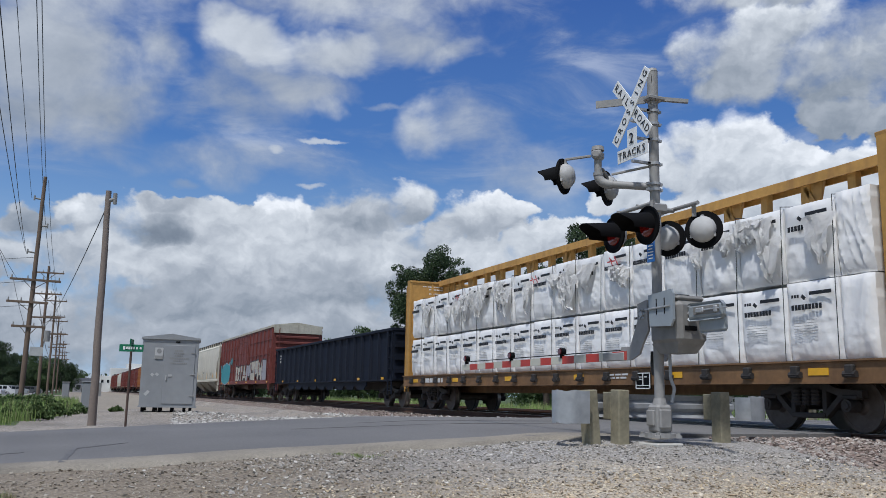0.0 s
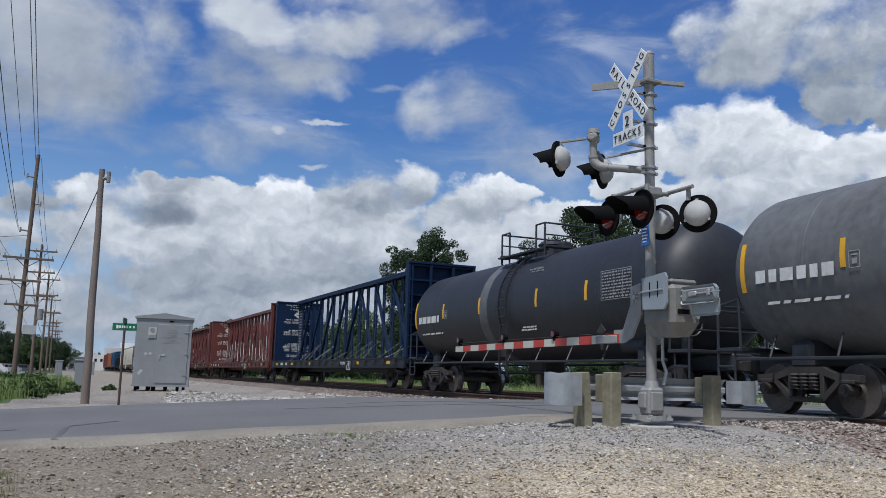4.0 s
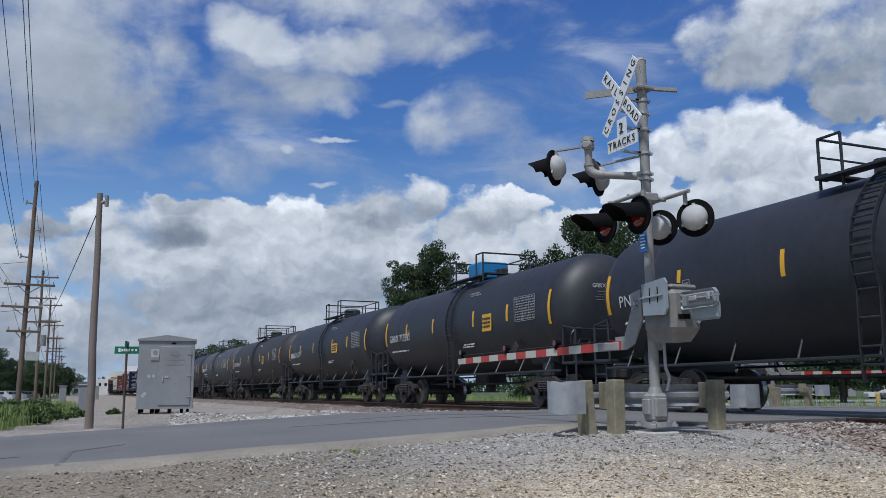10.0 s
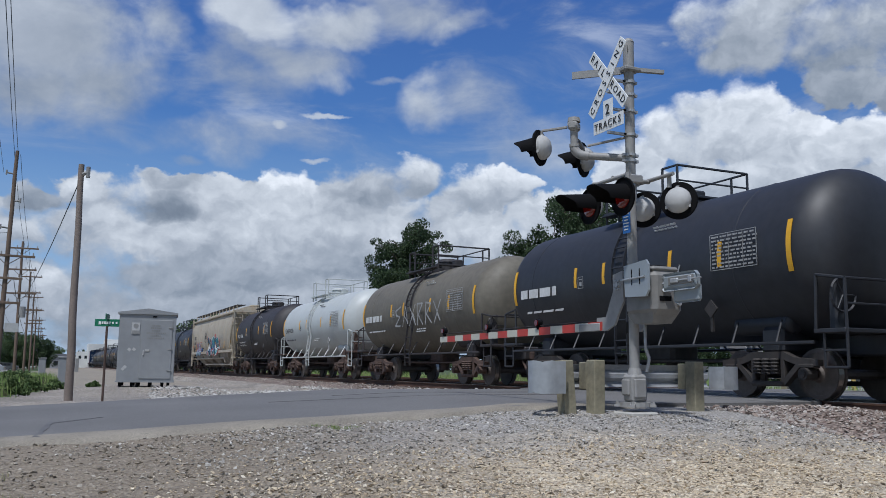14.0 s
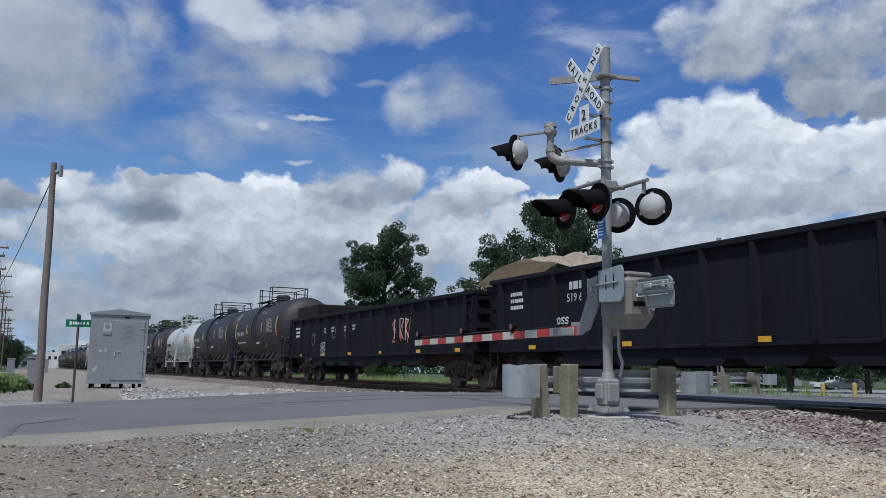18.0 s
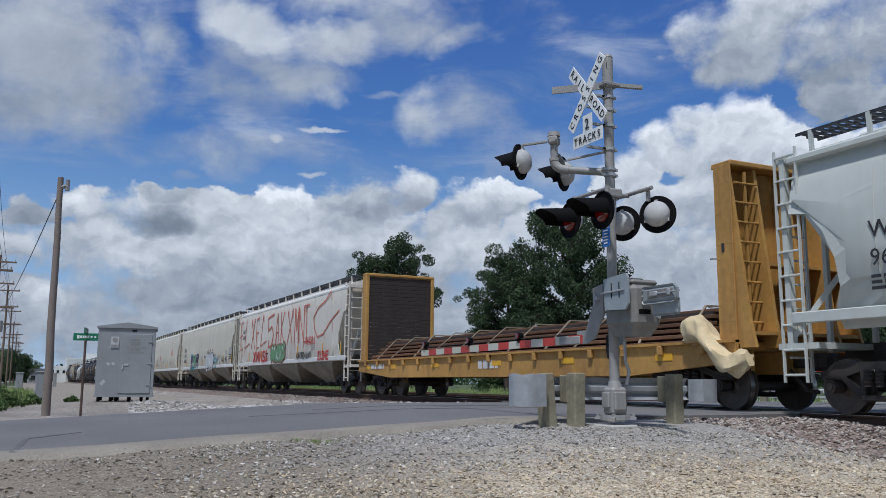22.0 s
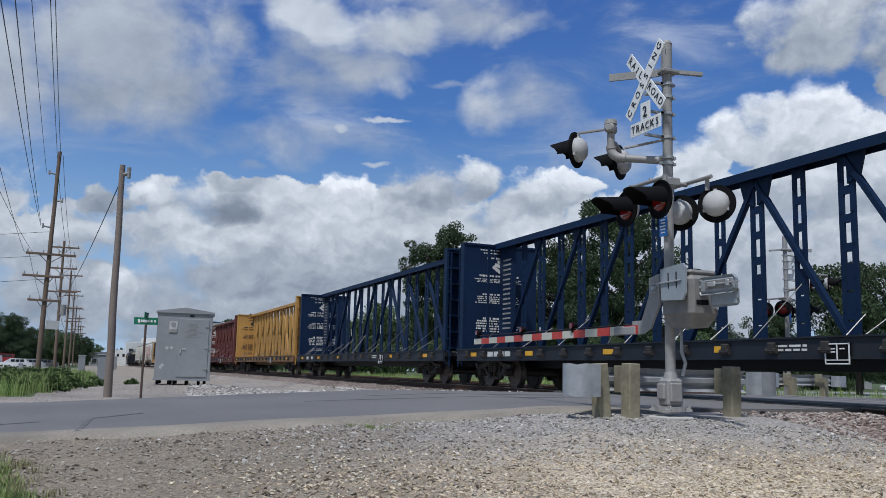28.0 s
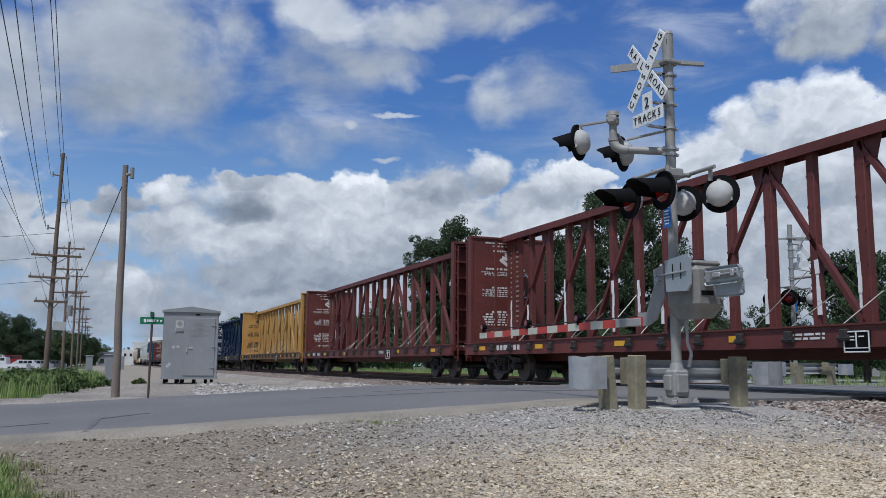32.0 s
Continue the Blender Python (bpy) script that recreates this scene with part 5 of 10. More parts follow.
def build_poles():
    wood_pole(0.52, 23.0, -0.40, 5.86, 0.105, (-0.6, 0), "bare weathered grey timber pole beside the road", POLEWOOD, group="", stubs=((5.6, 0.16),))
    spec = [(-1.1, -9.0, 13.2), (-2.6, 55.0, 13.3), (-2.5, 80.0, 11.2), (-2.45, 108.0, 11.4), (-2.4, 138.0, 11.2), (-2.4, 172.0, 11.2), (-2.3, 210.0, 11.3), (-2.2, 255.0, 11.0), (-2.1, 310.0, 11.0)]
    for i, (x, y, h) in enumerate(spec):
        big = i < 2
        wood_pole(x, y, -0.45, h, 0.155 if big else 0.14, (0.7 if i == 1 else -0.2 * (i % 3), 0), "tall brown timber utility pole with crossarms", DARKPOLE,
                  arms=((h - 6.2, 1.35, 0.1), (h - 7.5, 1.1, -0.2), (h - 8.9, 0.9, 0)) if i == 1 else ((h - 0.6, 1.25, 0), (h - 2.4, 1.2, 0.0), (h - 4.4, 1.2, 0.1)),
                  stubs=((h - 1.4, -0.45), (h - 3.0, 0.4), (h - 4.6, -0.5)) if big else (), extra=(("can", h - 6.4),) if i == 2 else (("sign", 2.4),) if i == 1 else ())
    # wires with sag
    def wire(a, b, sag, r=0.012):
        a, b = Vector(a), Vector(b)
        bm = bmesh.new()
        n = 16
        p = [a.lerp(b, k / n) - Vector((0, 0, sag * 4 * (k / n) * (1 - k / n))) for k in range(n + 1)]
        rings = [[(q.x + r * math.cos(t), q.y, q.z + r * math.sin(t)) for t in (0.5, 2.6, 4.7)] for q in p]
        loft(bm, rings)
        solid("overhead_wire", bm, CABLE, Matrix(), "dark overhead wire sagging between utility poles", "wire", "overhead wires")

    lines = [(0.0, 13.2, 0.016), (0.35, 13.0, 0.016), (-0.9, 11.85, 0.012), (-0.75, 8.7, 0.014), (1.2, 7.05, 0.014), (-1.0, 7.05, 0.014), (0.5, 5.7, 0.02)]
    for k, (dx, dz, r) in enumerate(lines):
        for (xa, ya, ha), (xb, yb, hb) in zip(spec[1:], spec[2:]):
            if k in (2, 3):
                continue
            wire((xa + dx, ya, dz - 0.45 + (ha - 13.2)), (xb + dx, yb, dz - 0.45 + (hb - 13.2)), 0.016 * (yb - ya), r)
    # the span that passes overhead to the pole behind
    for a, b, r in (((-2.6, 55, 12.9), (-1.1, -9, 12.9), 0.016), ((-2.4, 55, 12.8), (-1.0, -9, 12.8), 0.016), ((-3.05, 55, 11.5), (-1.3, -9, 11.5), 0.012), ((-3.1, 55, 8.4), (-1.2, -9, 9.6), 0.014), ((-3.1, 55, 8.3), (-1.6, -9, 9.1), 0.014), ((-3.85, 55, 6.7), (-1.7, -9, 8.0), 0.012), ((-3.4, 55, 6.7), (-3.0, -9, 7.5), 0.012)):
        wire(a, b, 0.8, r)
    wire((0.46, 23.0, 5.1), (-2.5, 80.0, 5.6), 0.5, 0.016)
    for k in range(3):
        wire((-2.6, 55.0, 8.0 - k * 1.4), (-40, 62.0, 7.0 - k * 1.3), 0.9, 0.014)


build_poles()


# ---- trees and weeds ----
BARK = mat("dark tree bark", (0.075, 0.058, 0.045), 0.9, 0, 0.3, 10, 2, 0.4)
LEAF = island_mat("dark summer leaves", [(0.014, 0.030, 0.012), (0.028, 0.055, 0.017), (0.048, 0.082, 0.026), (0.020, 0.040, 0.014)], 0.75)
LEAFB = island_mat("brighter summer leaves", [(0.03, 0.055, 0.02), (0.055, 0.095, 0.03), (0.085, 0.135, 0.045)], 0.75)
GRASSBLADE = island_mat("green grass blades", [(0.11, 0.18, 0.04), (0.17, 0.27, 0.06), (0.23, 0.31, 0.09), (0.29, 0.30, 0.14)], 0.8)
STRAW = island_mat("dry straw grass", [(0.16, 0.17, 0.07), (0.25, 0.23, 0.12), (0.33, 0.29, 0.18), (0.20, 0.22, 0.08)], 0.9)
WEED = island_mat("roadside weed leaves", [(0.03, 0.065, 0.015), (0.07, 0.12, 0.03), (0.11, 0.15, 0.05)], 0.8)


def leaf_cloud(lobes, n, size, rng):
    """Small bent leaf sprays through a set of lobes (centre, radii)."""
    verts, faces = [], []
    tot = sum(l[1][0] * l[1][2] for l in lobes)
    for c, r in lobes:
        for _ in range(int(n * r[0] * r[2] / tot)):
            while True:
                v = Vector((rng.gauss(0, 1), rng.gauss(0, 1), rng.gauss(0, 1)))
                if v.length > 0.1:
                    break
            v = v.normalized() * (rng.random() ** 0.28)
            if noise.noise((v.x * 3 + c[0], v.y * 3 + c[1], v.z * 3 + c[2])) < -0.33:
                continue
            p = Vector((c[0] + v.x * r[0], c[1] + v.y * r[1], c[2] + v.z * r[2]))
            s = size * rng.uniform(0.5, 1.3)
            e = Euler((rng.uniform(0, 6.3), rng.uniform(0, 6.3), rng.uniform(0, 6.3))).to_matrix()
            k = len(verts)
            for a, b, h in ((-1, 0, 0), (0, 0.55, 0.2), (1, 0.1, 0), (0.1, -0.6, 0.2)):
                verts.append(tuple(p + e @ Vector((a * s, b * s, h * s))))
            faces += [(k, k + 1, k + 2), (k, k + 2, k + 3)]
    return verts, faces


def tree_model(seed, h, w, n, size, trunk_h=0.35):
    """A tapered trunk with limbs that fork; small leaf tufts sit on the twigs all over an uneven dome."""
    rng = random.Random(seed)
    bm = bmesh.new()
    r0 = h * 0.022
    top = Vector((rng.uniform(-.03, .03) * h, rng.uniform(-.03, .03) * h, h * 0.74))
    fork = Vector((0.01 * h, 0, h * trunk_h))
    cyl(bm, (0, 0, -0.5), fork, r0 * 1.2, r0 * 0.8, seg=9)
    cyl(bm, fork, top, r0 * 0.8, r0 * 0.25, seg=8)
    lobes = []
    limbs = 22
    for i in range(limbs):
        a = i * 2.4 + rng.uniform(-.35, .35)
        u = (i + 0.5) / limbs
        z = trunk_h + (0.98 - trunk_h) * u
        dome = math.sqrt(max(0.02, 1 - ((u - 0.36) / 0.68) ** 2))
        reach = w * 0.5 * dome * rng.uniform(0.72, 1.06)
        base = fork.lerp(top, min(1.0, u * 0.95))
        tip = Vector((base.x + reach * math.cos(a), base.y + reach * math.sin(a), h * z * rng.uniform(0.96, 1.02)))
        mid = base.lerp(tip, 0.55) + Vector((0, 0, 0.02 * h))
        cyl(bm, base, mid, r0 * 0.38, r0 * 0.2, seg=6)
        cyl(bm, mid, tip, r0 * 0.2, r0 * 0.06, seg=5)
        for k in range(11):
            c = base.lerp(tip, rng.uniform(0.25, 1.02)) + Vector((rng.gauss(0, 1), rng.gauss(0, 1), rng.gauss(0, 0.8))) * w * 0.07
            if k % 3 == 0:
                cyl(bm, mid.lerp(tip, 0.5), c, r0 * 0.08, r0 * 0.03, seg=4)
            rr = w * rng.uniform(0.05, 0.115)
            lobes.append((tuple(c), (rr, rr, rr * rng.uniform(0.6, 0.95))))
    trunk = mesh_of(bm, "trunk", BARK, True)
    return trunk, leaf_cloud(lobes, n, size, rng)


def crown_mesh(data, m):
    me = bpy.data.meshes.new("crown")
    me.from_pydata(data[0], [], data[1])
    me.materials.append(m)
    return me


def build_trees():
    models = []
    for seed, (h, w, n, s, th) in enumerate(((20, 11.5, 64000, 0.14, 0.26), (20, 12.5, 70000, 0.14, 0.16), (12, 10, 36000, 0.14, 0.18), (8, 9, 24000, 0.14, 0.06))):
        tr, data = tree_model(seed + 3, h, w, n, s, th)
        models.append((tr, crown_mesh(data, LEAF if seed != 3 else LEAFB)))

    def tree(k, x, y, s, turn, label, z=-0.8):
        t = thing("tree", Matrix.Translation((x, y, z)) @ Matrix.Rotation(turn, 4, "Z") @ Matrix.Scale(s, 4), label, "tree", "trees beyond the tracks" if x > 0 else "trees by the car park")
        put("trunk", models[k][0], t)
        put("crown", models[k][1], t)

    tree(0, 41.7, 101.8, 1.02, 0.4, "tall dark green roadside tree with an uneven crown")
    tree(1, 45.0, 67.3, 0.93, 1.4, "broad tall dark green tree")
    tree(0, 41.5, 72.0, 0.72, 2.9, "slimmer dark green tree beside a broad one")
    tree(2, 61.0, 55.0, 1.02, 0.9, "low spreading dark green tree")
    tree(2, 66.0, 51.0, 0.95, 2.2, "low spreading dark green tree")
    rng = random.Random(8)
    for i in range(13):
        a = radians(34 + 2.5 * i + rng.uniform(-1, 1))
        d = rng.uniform(112, 150)
        tree((2, 3, 2, 3)[i % 4], d * math.sin(a), d * math.cos(a), rng.uniform(0.75, 1.1), rng.random() * 6, "dark green tree of the belt behind the crossing")
    for x, y, k, s in ((38, 120, 3, 1.3), (33, 128, 3, 1.1), (30, 140, 2, 0.8), (37, 92, 3, 0.6), (45, 115, 2, 1.0), (26, 150, 3, 1.2), (24, 170, 3, 1.2), (48, 84, 3, 0.8), (40, 60, 3, 0.55), (44, 56, 3, 0.6)):
        tree(k, x, y, s, x, "low green bushy tree behind the train")
    for x, y, k, s in ((-12, 150, 2, 0.72), (-16, 152, 2, 0.8), (-9.5, 165, 2, 0.6), (-21, 160, 2, 0.8), (-3.5, 190, 2, 0.62), (-1.0, 215, 2, 0.6), (1.5, 260, 3, 0.8), (-6, 178, 3, 0.9)):
        tree(k, x, y, s, y, "dark green tree beside the car park", z=-0.6)
    # far wooded skyline
    verts, faces = [], []
    rng = random.Random(2)
    lobes = []
    for i in range(150):
        a = radians(-26 + 92 * i / 149)
        d = rng.uniform(520, 640)
        rr = rng.uniform(7, 12)
        lobes.append(((d * math.sin(a), d * math.cos(a), rng.uniform(1.0, 4.0)), (rr, rr, rng.uniform(4, 7.5))))
    v, f = leaf_cloud(lobes, 26000, 1.3, rng)
    me = bpy.data.meshes.new("backdrop")
    me.from_pydata(v, [], f)
    me.materials.append(LEAF)
    tagged(new("backdrop", me), "far dark wooded skyline along the horizon", "woods", kind="stuff")


def tuft_mesh(rng, n, h, spread, lean=0.5, width=0.006):
    verts, faces = [], []
    for _ in range(n):
        x, y = rng.gauss(0, spread), rng.gauss(0, spread)
        a = rng.random() * 6.28
        hh = h * rng.uniform(0.4, 1.15)
        w = width * (1 + rng.random())
        dx, dy = math.cos(a), math.sin(a)
        l = lean * hh * rng.random()
        k = len(verts)
        verts += [(x - dy * w, y + dx * w, -0.02), (x + dy * w, y - dx * w, -0.02), (x + dx * l * 0.4 + dy * w * 0.7, y + dy * l * 0.4 - dx * w * 0.7, hh * 0.6), (x + dx * l * 0.4 - dy * w * 0.7, y + dy * l * 0.4 + dx * w * 0.7, hh * 0.6), (x + dx * l, y + dy * l, hh)]
        faces += [(k, k + 1, k + 2, k + 3), (k + 3, k + 2, k + 4)]
    return verts, faces


def build_weeds():
    rng = random.Random(4)
    verts, faces = [], []

    def add(x, y, data, s=1.0):
        k = len(verts)
        z = ground_z(x, y)
        for v in data[0]:
            verts.append((x + v[0] * s, y + v[1] * s, z + v[2] * s))
        faces.extend([tuple(i + k for i in f) for f in data[1]])

    tufts = [tuft_mesh(rng, 34, 0.085, 0.06, 0.9, 0.0026) for _ in range(8)]
    dry = []
    for _ in range(5200):
        x, y = rng.uniform(-2.4, 0.9), rng.uniform(5.6, 9.6)
        edge = -0.26 + 0.35 * noise.noise((x, y, 3)) - (y - 7.2) * 0.34
        inside = edge - x
        if inside > rng.gauss(0.05, 0.16) and noise.noise((x * 2.2, y * 2.2, 9)) > rng.uniform(-0.9, 0.25):
            if inside < rng.uniform(-0.1, 0.26):
                dry.append((x, y))
            else:
                add(x, y, rng.choice(tufts), rng.uniform(0.6, 1.35))
    for _ in range(22):
        y = rng.uniform(9.4, 10.7)
        add(rng.gauss(3.05, 0.12), y, rng.choice(tufts), rng.uniform(0.3, 0.6))
    me = bpy.data.meshes.new("grass")
    me.from_pydata(verts, [], faces)
    me.materials.append(GRASSBLADE)
    tagged(new("grass", me), "bright green grass growing into the gravel", "grass", kind="stuff")
    # straw-coloured fringe where the grass thins out
    verts.clear(), faces.clear()
    for x, y in dry:
        add(x, y, rng.choice(tufts), rng.uniform(0.4, 1.0))
    me = bpy.data.meshes.new("dry_grass")
    me.from_pydata(verts, [], faces)
    me.materials.append(STRAW)
    tagged(new("dry_grass", me), "dry straw-coloured grass thinning out over the gravel", "grass", kind="stuff")
    # taller grass patches on the far side of the road
    verts.clear(), faces.clear()
    tall = [tuft_mesh(rng, 30, 0.45, 0.16) for _ in range(6)]
    for _ in range(2600):
        x, y = rng.uniform(-9, 0.4), rng.uniform(23, 58)
        if noise.noise((x * 0.3, y * 0.12, 6)) > -0.4 and x < verge_edge(y) + 0.25 * noise.noise((y * 0.5, 1, 1)):
            add(x, y, rng.choice(tall), rng.uniform(0.5, 1.2))
    for _ in range(900):
        x, y = rng.uniform(18.5, 30), rng.uniform(22, 90)
        add(x, y, rng.choice(tall), rng.uniform(0.6, 1.4))
    me = bpy.data.meshes.new("grass")
    me.from_pydata(verts, [], faces)
    me.materials.append(GRASSBLADE)
    tagged(new("grass", me), "rough tall grass on the far verges", "grass", kind="stuff")
    # bushy weeds
    for i, (x, y, s) in enumerate(((-1.0, 27.2, 0.6), (-0.45, 30.0, 0.6), (-1.75, 25.8, 0.55), (-0.15, 33.0, 0.75), (-0.75, 35.0, 0.8), (-1.45, 28.8, 0.75), (-2.3, 27.3, 0.7), (-1.2, 31.8, 0.8), (-2.6, 25.2, 0.5), (-0.2, 37.5, 0.6), (-2.5, 33, 0.95), (-3.6, 34.5, 0.8), (-1.9, 36.5, 0.8), (-1.5, 38.5, 0.7), (-4.6, 33.5, 0.7), (-5.4, 36, 0.8), (-2.0, 31.5, 0.6), (1.75, 38.0, 0.30), (-2.6, 42, 0.9), (-6.5, 34, 0.7), (-3.0, 30.0, 0.5), (-4.2, 31.2, 0.6), (-3.3, 38.5, 0.8), (-1.7, 44.0, 0.8), (-7.6, 33, 0.7))):
        r2 = random.Random(40 + i)
        lobes = []
        for _ in range(12):
            a, q = r2.uniform(0, 6.28), r2.random() ** 0.5
            k = r2.uniform(0.12, 0.26) * s
            lobes.append(((math.cos(a) * q * 0.9 * s, math.sin(a) * q * 0.8 * s, (0.15 + 0.6 * (1 - q) * r2.uniform(0.5, 1.2)) * s), (k * 1.3, k * 1.2, k)))
        v, f = leaf_cloud(lobes, 900, 0.06, r2)
        me = bpy.data.meshes.new("leaves")
        me.from_pydata(v, [], f)
        me.materials.append(WEED)
        w = thing("weed_bush", Matrix.Translation((x, y, ground_z(x, y))), "leafy green roadside weed bush", "bush", "weeds by the road")
        put("leaves", me, w)
        bm = bmesh.new()
        for _ in range(6):
            cyl(bm, (0, 0, -0.05), (r2.uniform(-.4, .4) * s, r2.uniform(-.4, .4) * s, 0.6 * s), 0.012, 0.005, seg=5)
        part("stems", bm, BARK, w)


build_trees()
build_weeds()


# ---- far buildings and parked vehicles ----
GLASS = mat("dark vehicle glass", (0.02, 0.025, 0.03), 0.1, 0, 0.1, bump=0, coat=0.5)
WALLWHITE = mat("white metal siding", (0.66, 0.66, 0.64), 0.6, 0, 0.08, 4, 0.3, 0.02, 0.1, (0.4, 0.38, 0.35))
WALLGREY = mat("grey block wall", (0.30, 0.30, 0.31), 0.7, 0, 0.12, 4, 0.3, 0.03)
ROOFDARK = mat("dark roofing", (0.06, 0.06, 0.065), 0.8, 0, 0.2)
CHROME = mat("dull bumper metal", (0.35, 0.35, 0.36), 0.35, 0.8, 0.1, bump=0)
SILVERPAINT = mat("silver car paint", (0.40, 0.41, 0.42), 0.3, 0.5, 0.05, bump=0, coat=0.4)
WHITEPAINT = mat("white car paint", (0.70, 0.70, 0.70), 0.3, 0.0, 0.05, bump=0, coat=0.4)
REDPAINT = mat("dark red car paint", (0.28, 0.02, 0.02), 0.3, 0.0, 0.05, bump=0, coat=0.4)
PALEYELLOW = mat("faded yellow post paint", (0.50, 0.36, 0.12), 0.6, 0, 0.15)
GREYPAINT = mat("grey car paint", (0.10, 0.105, 0.11), 0.3, 0.3, 0.05, bump=0, coat=0.4)


def vehicle(x, y, z, turn, m, kind, label):
    v = thing("parked_van" if kind == "van" else "parked_pickup" if kind == "pickup" else "parked_car", Matrix.Translation((x, y, z)) @ Matrix.Rotation(radians(turn), 4, "Z"), label, "vehicle", "parked vehicles")
    ln, w = {"car": (4.6, 1.8), "van": (5.6, 2.0), "pickup": (5.6, 1.95)}[kind]
    lower = [(-ln / 2, 0.35), (-ln / 2, 0.85), (-ln / 2 + 0.1, 0.95), (ln / 2 - 0.15, 0.92), (ln / 2, 0.75), (ln / 2, 0.35)]
    cab = {"car": [(-1.9, 0.93), (-1.45, 1.42), (0.35, 1.46), (1.15, 0.93)], "van": [(-2.75, 0.93), (-2.7, 2.05), (1.3, 2.1), (2.2, 0.93)], "pickup": [(-0.5, 0.93), (-0.4, 1.75), (0.9, 1.78), (1.5, 0.93)]}[kind]
    for name, pts, ww in (("body", lower, w), ("cabin", cab, w * 0.9)):
        bm = bmesh.new()
        loft(bm, [[(yy, xx, zz) for xx, zz in pts] for yy in (-ww / 2, ww / 2)])
        bmesh.ops.bevel(bm, geom=list(bm.edges), offset=0.05, segments=2, affect="EDGES")
        part(name, bm, m, v, smooth=True)
    bm = bmesh.new()
    zt = max(p[1] for p in cab)
    x0, x1 = cab[1][0] + 0.12, cab[2][0] - 0.05
    nw = 3 if kind != "pickup" else 2
    for s in (-1, 1):
        for k in range(nw):
            a, b = x0 + (x1 - x0) * k / nw + 0.04, x0 + (x1 - x0) * (k + 1) / nw - 0.04
            box(bm, (s * (w * 0.45 + 0.003), (a + b) / 2, zt - 0.3), (0.02, b - a, 0.34))
    part("side_window", bm, GLASS, v)["kind"] = "stuff"
    bm = bmesh.new()
    box(bm, (0, cab[2][0] + 0.33, (zt + 0.95) / 2), (w * 0.78, 0.03, (zt - 0.95) * 0.95), rot=(38, 0, 0))
    part("windscreen", bm, GLASS, v)
    for sx in (-1, 1):
        for yy in (-ln * 0.3, ln * 0.31):
            bm = bmesh.new()
            cyl(bm, (sx * w * 0.5, yy, 0.33), (sx * (w * 0.5 - 0.2), yy, 0.33), 0.33, seg=18)
            wh = part("wheel", bm, RUBBER, v)
            bm = bmesh.new()
            cyl(bm, (sx * (w * 0.5 + 0.01), yy, 0.33), (sx * (w * 0.5 - 0.05), yy, 0.33), 0.19, seg=14)
            part("rim", bm, CHROME, wh)
    for s, mm in ((1, LAMPGREY), (-1, REDLENS)):
        for sx in (-1, 1):
            bm = bmesh.new()
            box(bm, (sx * w * 0.38, s * (ln / 2 - 0.02), 0.74), (0.3, 0.06, 0.14), bevel=0.02)
            part("headlight" if s > 0 else "tail_light", bm, mm, v)


def shed(x, y, z, turn, w, d, h, wall, roof, label, n=4, pitch=0.8, door=True):
    b = thing("building", Matrix.Translation((x, y, z)) @ Matrix.Rotation(radians(turn), 4, "Z"), label, "building")
    bm = bmesh.new()
    box(bm, (0, 0, h / 2), (w, d, h))
    part("wall", bm, wall, b)
    bm = bmesh.new()
    loft(bm, [[(xx, yy, zz) for yy, zz in ((-d / 2 - 0.3, h), (d / 2 + 0.3, h), (d / 2 + 0.3, h + 0.12), (0, h + pitch), (-d / 2 - 0.3, h + 0.12))] for xx in (-w / 2 - 0.3, w / 2 + 0.3)])
    part("roof", bm, roof, b)
    for k in range(n):
        xx = -w / 2 + (k + 0.5) * w / n
        bm = bmesh.new()
        box(bm, (xx, -d / 2 - 0.01, h * 0.55), (w / n * 0.4, 0.06, h * 0.32))
        win = part("window", bm, GLASS, b)
        bm = bmesh.new()
        box(bm, (xx, -d / 2 - 0.05, h * 0.38), (w / n * 0.46, 0.1, 0.07))
        part("sill", bm, wall, win)
    if door:
        bm = bmesh.new()
        box(bm, (w / 2 - w / n, -d / 2 - 0.02, 1.05), (1.0, 0.07, 2.1))
        part("door", bm, ROOFDARK, b)
    return b


